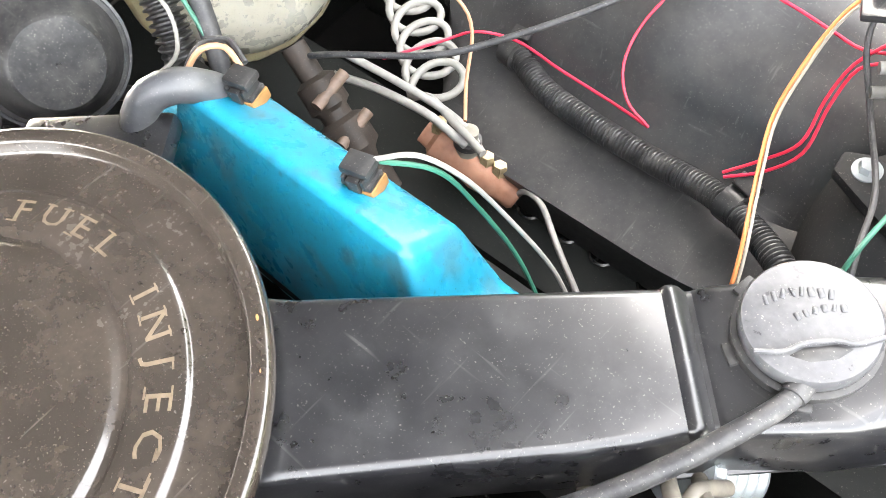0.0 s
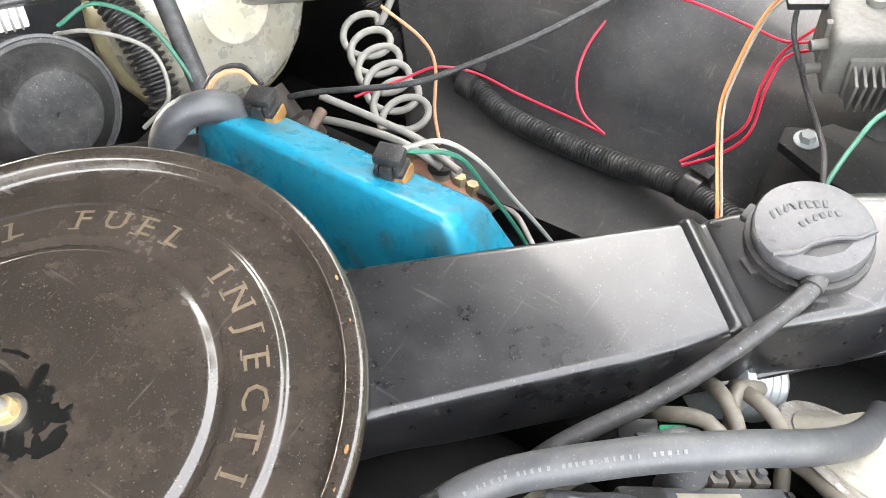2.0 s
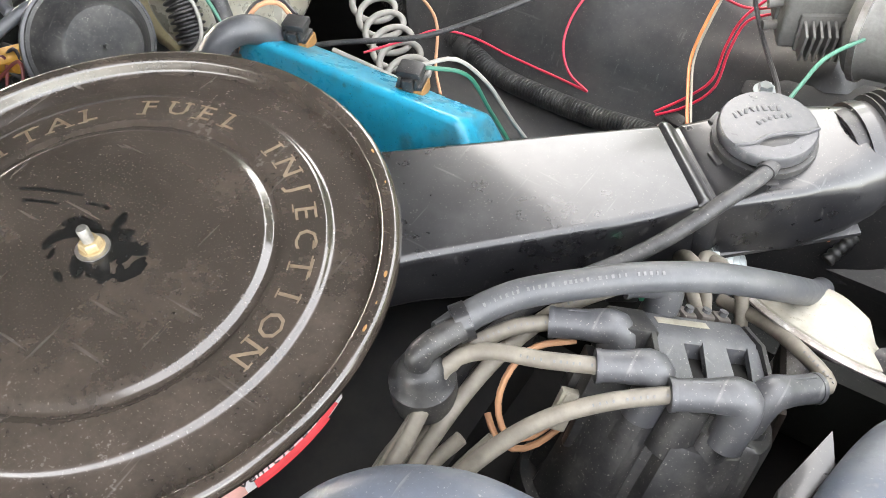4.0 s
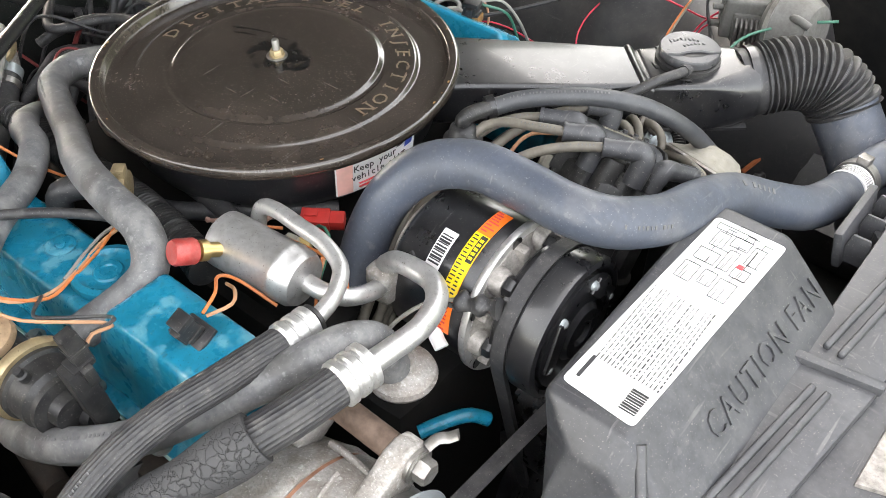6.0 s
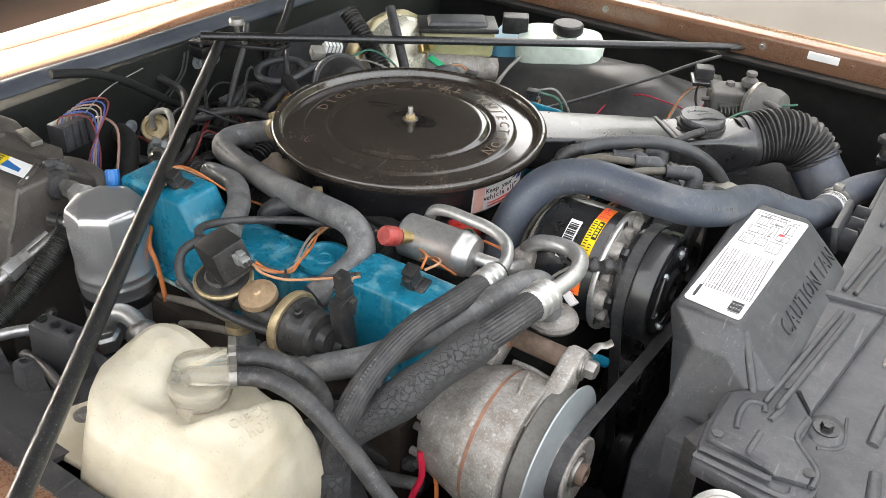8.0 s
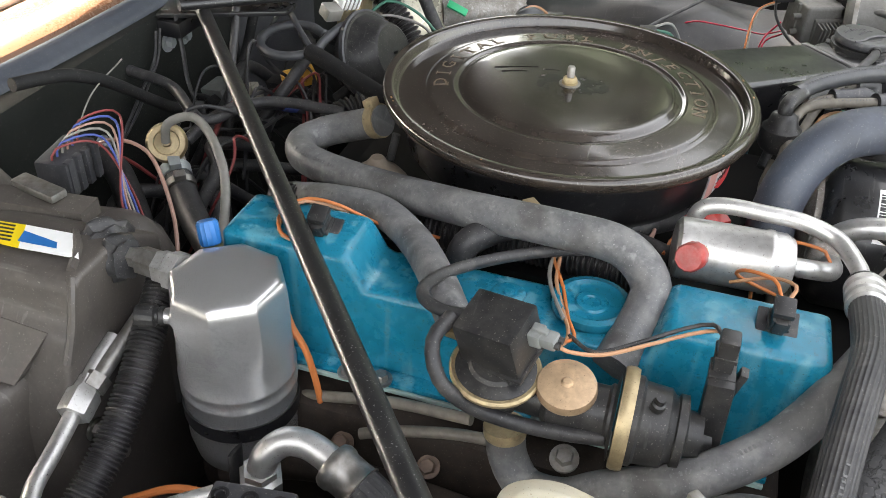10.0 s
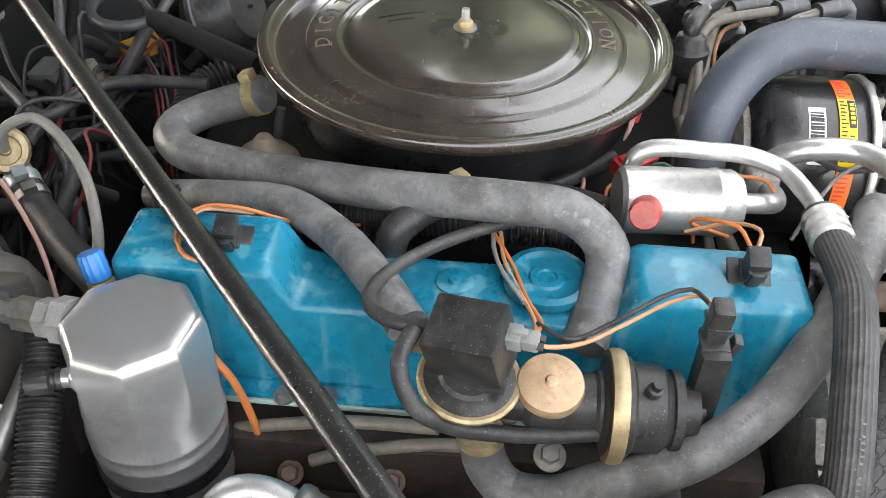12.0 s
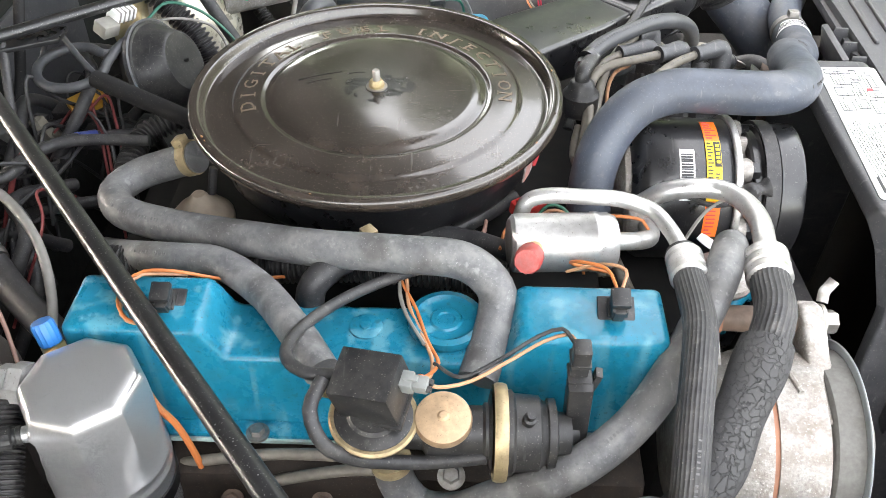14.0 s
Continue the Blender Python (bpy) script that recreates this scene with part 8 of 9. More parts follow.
for pts, end in lead_lines:
    th = thing("ignition_lead", "grey silicone ignition lead with a black boot", "ignition lead", end, "ignition leads")
    ld = part("lead", sweep(pts, 0.0045, 12, 0.006), PLUG_LEAD, th)
    hose_print(ld, pts, 0.0046, 0.004, 10, FAINT, (0.2, -0.5, 0.9), 0.0015)
    a, b = Vector(end), Vector(pts[0])
    d = (b - a).normalized()
    boot = part("boot", sweep([tuple(a - DN * 0.031 - d * 0.001), tuple(a - DN * 0.012 - d * 0.0005), tuple(a + d * 0.004 - DN * 0.001), tuple(a.lerp(b, 0.5)), tuple(b)], lambda s: 0.0098 - 0.0016 * ease((s - 0.03) / 0.02), 20, 0.003), GREY_PLASTIC, th, "worn dark rubber boot")
    part("boot_lip", lathe([(0.006, -0.0015), (0.0086, -0.0015), (0.0089, 0.0), (0.0086, 0.0015), (0.006, 0.0015)], 20, basis(b, d)), GREY_PLASTIC, boot)
    part("boot_seam", rod(tuple(a.lerp(b, 0.30) + DN * 0.0082), tuple(a.lerp(b, 0.85) + DN * 0.0082), 0.0009, 8), GREY_PLASTIC, boot)
for pts in ([(0.190, -0.018, 0.880), (0.196, -0.05, 0.868), (0.206, -0.088, 0.855), (0.212, -0.12, 0.82)], [(0.199, -0.008, 0.875), (0.206, -0.04, 0.862), (0.216, -0.07, 0.850), (0.225, -0.12, 0.82)], [(0.213, 0.0, 0.87), (0.216, -0.04, 0.855), (0.226, -0.08, 0.84)]):
    hose("plug_lead", pts, 0.0045, PLUG_LEAD, "grey ignition lead running down behind the hose", 12, 0.006, "ignition lead")
for pts in ([(0.262, 0.225, 0.855), (0.273, 0.211, 0.878), (0.283, 0.202, 0.882), (0.292, 0.194, 0.876), (0.300, 0.180, 0.855)],
            [(0.290, 0.235, 0.855), (0.282, 0.218, 0.876), (0.284, 0.206, 0.872), (0.289, 0.192, 0.864), (0.295, 0.175, 0.85)],
            [(0.278, 0.230, 0.855), (0.288, 0.217, 0.876), (0.299, 0.212, 0.879), (0.311, 0.206, 0.872), (0.320, 0.190, 0.85)],
            [(0.240, 0.190, 0.860), (0.256, 0.185, 0.878), (0.270, 0.188, 0.884), (0.284, 0.186, 0.884), (0.300, 0.175, 0.86)]):
    hose("plug_lead", pts, 0.0042, PLUG_LEAD, "grey-tan ignition lead crossing below the intake duct", 12, 0.005, "ignition lead")
comb = thing("lead_clip", "grey plastic comb holding ignition leads", "clip", (0.21, -0.07, 0.85))
part("comb", rbox((0.034, 0.006, 0.010), pose(0.212, -0.075, 0.850, 0, 10, 10), 0.002), W_GREY, comb)
# vacuum check valve and elbow hose
pcv = thing("check_valve", "black plastic check valve with an elbow fitting", "valve", (0.193, 0.05, 0.90))
part("body", lathe([(0, -0.03), (0.015, -0.03), (0.018, -0.026), (0.018, -0.008), (0.014, -0.004), (0.012, 0.004), (0.008, 0.007), (0, 0.007)], 28, pose(0.196, 0.038, 0.925)), BLACK_PLASTIC, pcv)
part("elbow", sweep([(0.196, 0.038, 0.928), (0.195, 0.039, 0.936), (0.199, 0.048, 0.940), (0.206, 0.062, 0.941)], 0.0072, 14, 0.003), BLACK_PLASTIC, pcv)
part("clip", lathe([(0.0088, -0.004), (0.0106, -0.004), (0.0106, 0.004), (0.0088, 0.004)], 24, basis((0.204, 0.066, 0.939), (0.6, 0.8, 0.1))), BLACK_SHEET, pcv, "spring clip")
VH = [(0.197, 0.056, 0.934), (0.2046, 0.0765, 0.9345), (0.2180, 0.0940, 0.9380), (0.2368, 0.1100, 0.9405), (0.2700, 0.1361, 0.9410), (0.3016, 0.1617, 0.9328), (0.325, 0.186, 0.914), (0.340, 0.213, 0.887), (0.3475, 0.242, 0.855), (0.349, 0.262, 0.836)]
vh = hose("vacuum_hose", VH, 0.0083, VACUUM_RUBBER, "thick dark grey vacuum hose arching over the distributor", 20)
hose_print(vh, VH, 0.0084, 0.03, 26, FAINT, (0.3, -0.3, 1.0), 0.0020)
dash = thing("vacuum_unit", "corroded cream cast vacuum unit with a dished rim", "vacuum unit", (0.357, 0.207, 0.85))
vm = basis((0.357, 0.226, 0.846), (0.14, 0.66, 0.74), (0.133, -0.081, 0.03)) @ Matrix.Diagonal((1.04, 1.0, 0.8, 1))
part("upper_shell", lathe([(0, 0.028), (0.010, 0.028), (0.022, 0.024), (0.032, 0.010), (0.043, 0.004), (0.0455, 0.002), (0.0455, 0.0), (0, 0.0)], 48, vm, lambda a, r: 1 + 0.03 * math.cos(3 * a)), PALE_CAST, dash, "corroded cream shell")
part("lower_shell", lathe([(0, -0.016), (0.018, -0.016), (0.038, -0.008), (0.0515, -0.004), (0.0530, -0.002), (0.0515, 0.0005), (0, 0.0005)], 48, vm, lambda a, r: 1 + 0.03 * math.cos(2 * a)), CAST, dash, "dull dished rim")
part("stem", rod(tuple(vm @ Vector((0, 0, -0.010))), (0.345, 0.170, 0.80), 0.011, 20), CAST, dash)
part("bracket", rbox((0.004, 0.05, 0.06), pose(0.352, 0.178, 0.82, 0, 0, 20), 0.001), GREASY, dash)
hose("heater_hose", [(0.395, 0.215, 0.85), (0.418, 0.205, 0.858), (0.438, 0.190, 0.845), (0.445, 0.175, 0.81), (0.44, 0.16, 0.76)], 0.0105, BLACK_RUBBER, "black rubber hose curving down beside the vacuum unit", 16)
br = thing("engine_bracket", "rusty steel engine bracket and plates", "bracket", (0.38, 0.12, 0.86))
part("plate", prism([(0.372, 0.080), (0.380, 0.060), (0.392, 0.105), (0.384, 0.125)], 0.82, 0.905, None, 0.001), BLACK_SHEET, br)
part("plate", prism([(0.395, 0.11), (0.402, 0.09), (0.410, 0.13), (0.402, 0.145)], 0.82, 0.895, None, 0.001), RUST_BROWN, br)
part("strip", rbox((0.085, 0.006, 0.004), basis((0.347, 0.455, 0.728), (-0.5, -0.25, 0.83), (0.41, 0.85, 0.33)), 0.001), mat("rust_orange_tape", (0.30, 0.085, 0.028), 0.6, var=0.4, grain=150), br, "rusty orange strip")
part("sheath", sweep([(0.340, 0.415, 0.690), (0.357, 0.452, 0.708), (0.376, 0.490, 0.726)], 0.006, 10, 0.0012, corrugated(0.007, 0.2)), BLACK_PLASTIC, br, "black split sheath")
filt = thing("ribbed_filter", "silver ribbed canister behind the distributor", "canister", (0.29, 0.23, 0.84))
part("can", lathe([(0, 0)] + [(0.017 + 0.0012 * (k % 2), 0.003 * k) for k in range(12)] + [(0, 0.034)], 36, pose(0.285, 0.258, 0.818, 48, 0, -40) @ Matrix.Diagonal((1.25, 1.25, 1.3, 1))), ZINC, filt)
gp = thing("green_connector", "bright green plastic connector behind the distributor", "connector", (0.262, 0.172, 0.885))
part("housing", rbox((0.014, 0.009, 0.009), pose(0.264, 0.178, 0.874, 0, 0, 30), 0.002), mat("green_plastic", (0.02, 0.26, 0.13), 0.4, bump=0), gp)
part("mate", rbox((0.020, 0.013, 0.012), pose(0.250, 0.166, 0.882, 0, 0, 30), 0.002), BLACK_PLASTIC, gp)

# ---- left side ----
boost = thing("brake_booster", "gold-plated brake booster drum with a rolled rim", "brake booster", (-0.33, 0.40, 0.80))
bmx = basis((-0.300, 0.395, 0.800), (1, -0.12, 0.30), (0, 0, 1))
ZG = mat("gold_zinc", (0.56, 0.54, 0.46), 0.24, 0.40, grain=60, var=0.15, bump=0.03, dust=(0.36, 0.31, 0.20), amount=0.45, blotch=10, speck=((0.10, 0.075, 0.05), 0.6, 0.30), wear=((0.36, 0.31, 0.20), 0.35, 18))
ZG_RIM = mat("gold_rim", (0.42, 0.36, 0.22), 0.35, 0.4, grain=80, var=0.2, bump=0.05, speck=((0.10, 0.075, 0.05), 0.5, 0.2))
part("front_shell", lathe([(0, 0.055), (0.034, 0.055), (0.040, 0.050), (0.062, 0.046), (0.085, 0.036), (0.098, 0.020), (0.102, 0.006), (0.108, 0.004), (0.1105, 0), (0.108, -0.006), (0, -0.006)], 72, bmx), ZG, boost, "plated front shell", 30)
part("rear_shell", lathe([(0, -0.006), (0.109, -0.006), (0.109, -0.016), (0.104, -0.03), (0.09, -0.06), (0, -0.06)], 56, bmx, lambda a, r: 1 + (0.012 * math.cos(26 * a) if r > 0.105 else 0)), ZG_RIM, boost, "crimped rear shell")
part("check_valve", lathe([(0, 0), (0.012, 0), (0.012, 0.008), (0.008, 0.010), (0.008, 0.022), (0, 0.022)], 6, basis((-0.252, 0.388, 0.862), (1, 0, 0.4))), BRASS, boost, "brass check valve")
part("rolled_rim", lathe([(0.1000, 0.006), (0.1085, 0.005), (0.1120, 0.001), (0.1120, -0.004), (0.1085, -0.007), (0.1000, -0.005)], 72, bmx, lambda a, r: 1 + (0.006 * math.tanh(4 * math.cos(18 * a)) if r > 0.11 else 0)), ZG_RIM, boost, "gold rolled rim")
mc = thing("master_cylinder", "aluminium master cylinder with a black reservoir lid", "master cylinder", (-0.20, 0.45, 0.84))
part("bore", lathe([(0, 0), (0.022, 0), (0.022, 0.10), (0.019, 0.104), (0.019, 0.128), (0.011, 0.130), (0.010, 0.126), (0, 0.126)], 32, basis((-0.258, 0.412, 0.822), (0.85, 0.62, -0.05))), CAST, mc)
rm = pose(-0.232, 0.470, 0.0, 0, 0, 38)
part("reservoir", rbox((0.125, 0.060, 0.048), rm @ pose(0, 0, 0.858), 0.010, 3, 1.06), mat("yellowed_nylon", (0.42, 0.40, 0.22), 0.45), mc, "yellowed nylon reservoir")
part("lid", rbox((0.142, 0.074, 0.010), rm @ pose(0, 0, 0.886), 0.004), BLACK_PLASTIC, mc, "black rubber-edged lid")
part("lid_top", rbox((0.110, 0.050, 0.010), rm @ pose(0, 0, 0.893), 0.005, 3, 0.9), GREY_PLASTIC, mc)
for k in (-1, 1):
    part("foot", rbox((0.024, 0.036, 0.032), rm @ pose(0.034 * k, -0.004, 0.828), 0.006), CAST, mc)
    part("brake_union", hexagon(tuple(rm @ Vector((0.030 * k, -0.022, 0.824))), (0.6, -0.8, 0), 0.013, 0.014), GOLD, mc, "brassy pipe union")
wash = thing("washer_bottle", "translucent white washer bottle with blue fluid and black lid", "bottle", (-0.19, 0.70, 0.62))
part("tank", loft([oval(-0.130, 0.672, 0.670, 0.060, 0.045, 4, 40, 0.3), oval(-0.129, 0.678, 0.690, 0.070, 0.055, 4, 40, 0.3), oval(-0.128, 0.685, 0.745, 0.078, 0.062, 4, 40, 0.3), oval(-0.128, 0.685, 0.810, 0.084, 0.068, 4, 40, 0.3), oval(-0.13, 0.685, 0.828, 0.078, 0.064, 3.5, 40, 0.3), oval(-0.135, 0.685, 0.834, 0.05, 0.042, 3, 40, 0.3)]), mat("milky_polythene", (0.62, 0.70, 0.62), 0.4, bump=0.02), wash)
part("neck", lathe([(0, 0.82), (0.020, 0.82), (0.020, 0.848), (0, 0.848)], 32, pose(-0.105, 0.662, 0)), mat("milky_neck", (0.62, 0.70, 0.62), 0.4, bump=0.02), wash)
part("fluid_panel", loft([oval(-0.205, 0.690, 0.60, 0.066, 0.062, 4, 40, 0.3), oval(-0.205, 0.690, 0.785, 0.068, 0.066, 4, 40, 0.3), oval(-0.205, 0.690, 0.812, 0.062, 0.060, 4, 40, 0.3)]), mat("blue_fluid", (0.10, 0.32, 0.46), 0.35, bump=0.02), wash, "blue washer fluid showing through")
part("cap", lathe([(0, 0.866), (0.026, 0.866), (0.029, 0.863), (0.029, 0.850), (0.026, 0.846), (0, 0.846)], 36, pose(-0.105, 0.662, 0)), BLACK_PLASTIC, wash, "round black cap")
part("pump_top", rbox((0.05, 0.035, 0.034), pose(-0.215, 0.655, 0.842, 0, 0, 30), 0.004), BLACK_PLASTIC, wash)
dsk = thing("vacuum_canister", "black plastic vacuum canister disc with a moulded rim", "vacuum canister", (-0.27, 0.21, 0.83))
dd = basis((-0.268, 0.200, 0.842), (0.90, -0.16, 0.40), (0, 0, 1)) @ Matrix.Scale(1.12, 4)
part("cone", lathe([(0, 0.022), (0.006, 0.022), (0.030, 0.022), (0.033, 0.020), (0.045, -0.003), (0.047, -0.006), (0.050, -0.006), (0.0515, -0.008), (0.0515, -0.013), (0.049, -0.015), (0.040, -0.030), (0.018, -0.034), (0, -0.034)], 64, dd), BLACK_PLASTIC, dsk, "dished black disc", 30)
part("rim", lathe([(0.0505, -0.007), (0.053, -0.008), (0.053, -0.013), (0.0505, -0.014)], 64, dd), GREY_PLASTIC, dsk, "pale worn rim")
part("tip", rod(tuple(dd @ Vector((0, 0, 0.020))), tuple(dd @ Vector((0, 0, 0.028))), 0.0022, 8), BLACK_PLASTIC, dsk)
part("port", rod(tuple(dd @ Vector((-0.02, 0.02, -0.03))), tuple(dd @ Vector((-0.03, 0.03, -0.055))), 0.007, 14), BLACK_PLASTIC, dsk)
wc = thing("white_connector", "white plastic connector with green wires", "connector", (-0.322, 0.232, 0.885))
part("housing", rbox((0.030, 0.018, 0.015), pose(-0.322, 0.232, 0.893, 20, 10, 60), 0.002), WHITE_LABEL, wc)
for k in range(4):
    part("rib", rbox((0.002, 0.0195, 0.0165), pose(-0.322, 0.232, 0.893, 20, 10, 60) @ pose(-0.010 + 0.0065 * k, 0, 0), 0.0005), W_GREY, wc)
part("mate", rbox((0.022, 0.020, 0.016), pose(-0.334, 0.208, 0.886, 20, 10, 60), 0.002), W_GREY, wc)
wire([(-0.305, 0.258, 0.870), (-0.285, 0.285, 0.880), (-0.25, 0.300, 0.862), (-0.215, 0.295, 0.83), (-0.19, 0.285, 0.79)], 0.0019, W_GREEN, "light green wire from the white connector")
wire([(-0.305, 0.252, 0.866), (-0.275, 0.268, 0.868), (-0.235, 0.285, 0.85), (-0.215, 0.27, 0.82), (-0.23, 0.245, 0.80)], 0.0019, W_GREY, "grey wire from the white connector")
hose("harness_conduit", [(-0.36, 0.32, 0.92), (-0.31, 0.31, 0.88), (-0.265, 0.295, 0.84), (-0.24, 0.28, 0.80), (-0.23, 0.27, 0.75)], 0.0135, BLACK_PLASTIC, "black corrugated conduit beside the booster", 20, 0.0006, "conduit", corrugated(0.0064, 0.34))
hose("brake_hose", [(-0.30, 0.36, 0.93), (-0.265, 0.335, 0.89), (-0.235, 0.315, 0.85), (-0.205, 0.295, 0.81), (-0.19, 0.28, 0.77)], 0.0085, BLACK_RUBBER, "black vacuum hose with faint print", 14)
gt = thing("green_tag", "bright green plastic tag on a wire loop", "tag", (-0.235, 0.40, 0.84))
part("tag", rbox((0.030, 0.011, 0.004), pose(-0.228, 0.400, 0.838, 35, 25, 10), 0.001), mat("bright_green_plastic", (0.01, 0.42, 0.18), 0.4, bump=0), gt)
part("loop", sweep([(-0.240, 0.395, 0.846), (-0.250, 0.390, 0.868), (-0.24, 0.41, 0.878), (-0.225, 0.41, 0.865)], 0.0008, 6, 0.004), STEEL, gt)
hose("breather_elbow", [(-0.097, 0.180, 0.868), (-0.099, 0.184, 0.885), (-0.099, 0.191, 0.902), (-0.093, 0.203, 0.914), (-0.084, 0.217, 0.915), (-0.079, 0.229, 0.905), (-0.080, 0.239, 0.888), (-0.084, 0.246, 0.86)], 0.0112, VACUUM_RUBBER, "thick black breather elbow into the far valve cover", 20)
part("breather_base", rbox((0.10, 0.05, 0.016), pose(-0.108, 0.158, 0.893, 0, 0, 38), 0.005), BLACK_SHEET, cleaner, "folded base under the breather elbow")
hose("injector_wire", [(-0.072, 0.254, 0.905), (-0.086, 0.256, 0.912), (-0.098, 0.246, 0.912), (-0.103, 0.232, 0.900), (-0.103, 0.220, 0.880), (-0.100, 0.21, 0.86)], 0.0020, W_TAN, "tan and black wires to the rear injector connector", 8, 0.005, "wire")
hose("injector_wire", [(-0.072, 0.258, 0.905), (-0.092, 0.262, 0.910), (-0.106, 0.250, 0.908), (-0.110, 0.234, 0.895), (-0.109, 0.220, 0.875), (-0.104, 0.21, 0.855)], 0.0020, W_BLACK, "black wire to the rear injector connector", 8, 0.005, "wire")
wire([(0.052, 0.250, 0.912), (0.070, 0.266, 0.912), (0.084, 0.282, 0.885), (0.097, 0.296, 0.842), (0.125, 0.305, 0.79), (0.15, 0.30, 0.74)], 0.0016, W_GREY, "grey wire from the injector connector")
wire([(0.052, 0.252, 0.908), (0.074, 0.272, 0.895), (0.083, 0.286, 0.855), (0.106, 0.294, 0.800), (0.13, 0.29, 0.74)], 0.0016, W_GREEN, "green wire from the injector connector")
# coiled brake line and proportioning valve
turns = []
side, rise, deep = Vector((0.68, 0.73, 0)), Vector((-0.49, 0.456, 0.741)), Vector((-0.54, 0.51, -0.67))
for k in range(73):
    f = k / 72
    c = Vector((-0.198, 0.486, 0.735)).lerp(Vector((-0.100, 0.420, 0.705)), f)
    a = 2 * math.pi * 5.5 * f
    r = 0.021 + 0.004 * f
    turns.append(tuple(c + side * r * math.cos(a) + (rise * 0.78 + deep * 0.4) * r * math.sin(a)))
coil = [(-0.17, 0.60, 0.80), (-0.175, 0.55, 0.78)] + turns + [(-0.095, 0.405, 0.715), (-0.06, 0.398, 0.712), (-0.02, 0.388, 0.712)]
hose("brake_line", coil, 0.0036, W_GREY, "grey coated brake line wound into a coil", 10, 0.006, "pipe")
hose("brake_line", [(-0.176, 0.370, 0.725), (-0.135, 0.382, 0.722), (-0.085, 0.389, 0.718), (-0.055, 0.390, 0.708), (-0.045, 0.392, 0.70)], 0.0038, W_GREY, "grey coated brake line to the valve", 10, 0.006, "pipe")
hose("brake_line", [(-0.166, 0.383, 0.745), (-0.119, 0.395, 0.728), (-0.07, 0.403, 0.712), (-0.045, 0.403, 0.695), (-0.034, 0.400, 0.674)], 0.0036, W_GREY, "grey coated brake line past the valve", 10, 0.006, "pipe")
hose("brake_line", [(-0.006, 0.402, 0.646), (0.008, 0.403, 0.664), (0.030, 0.398, 0.668), (0.060, 0.380, 0.655), (0.11, 0.355, 0.62)], 0.0028, W_GREY, "thin grey brake line", 10, 0.006, "pipe")
pv = thing("proportioning_valve", "rust-brown brake proportioning valve with brass fittings", "valve", (-0.03, 0.39, 0.68))
pa, pb = Vector((-0.092, 0.388, 0.690)), Vector((-0.006, 0.402, 0.645))
part("body", lathe([(0, 0), (0.010, 0), (0.011, 0.010), (0.0155, 0.014), (0.0165, 0.030), (0.0150, 0.048), (0.0165, 0.060), (0.0145, 0.078), (0.0115, 0.082), (0.0115, 0.098), (0.009, 0.101), (0, 0.101)], 30, basis(pa, pb - pa), lambda a, r: 1 + 0.05 * math.cos(3 * a)), RUST, pv)
part("switch", lathe([(0, 0), (0.011, 0), (0.011, 0.010), (0.0085, 0.012), (0.0085, 0.024), (0, 0.026)], 20, basis((-0.052, 0.398, 0.682), (0.1, 0.2, 1))), CREAM, pv, "cream pressure switch")
part("switch_ring", lathe([(0.0085, 0.008), (0.0122, 0.008), (0.0122, 0.014), (0.0085, 0.014)], 24, basis((-0.052, 0.398, 0.682), (0.1, 0.2, 1))), BLACK_RUBBER, pv)
for k, at in enumerate(((-0.022, 0.402, 0.666), (-0.034, 0.400, 0.672), (-0.078, 0.393, 0.695))):
    part("union", hexagon(at, (0.1, 0.3, 1), 0.012, 0.012, 0.0), GOLD, pv, "plated union nut")
wire([(-0.136, 0.455, 0.805), (-0.106, 0.466, 0.772), (-0.088, 0.459, 0.752), (-0.072, 0.429, 0.728), (-0.045, 0.397, 0.727)], 0.0016, W_TAN, "tan wire to the brake valve switch")
steer = thing("steering_shaft", "greasy brown steering shaft joint below the booster", "shaft", (-0.11, 0.33, 0.69))
sa, sb = Vector((-0.185, 0.348, 0.775)), Vector((-0.045, 0.318, 0.625))
part("joint", lathe([(0, 0), (0.011, 0), (0.011, 0.030), (0.017, 0.034), (0.0175, 0.058), (0.0135, 0.062), (0.0135, 0.070), (0.0200, 0.074), (0.0205, 0.100), (0.0150, 0.106), (0.0110, 0.120), (0.0165, 0.124), (0.0165, 0.146), (0.0100, 0.150), (0.0100, 0.205), (0, 0.205)], 28, basis(sa, sb - sa), lambda a, r: 1 + (0.07 * math.cos(4 * a) if r > 0.016 else 0)), GREASY, steer)
for f in (0.24, 0.42):
    q = sa.lerp(sb, f)
    part("pinch_bolt", rod(tuple(q + Vector((0.010, -0.016, 0.010))), tuple(q + Vector((0.006, 0.022, 0.014))), 0.0055, 10), RUST_BROWN, steer, "rusty pinch bolt")

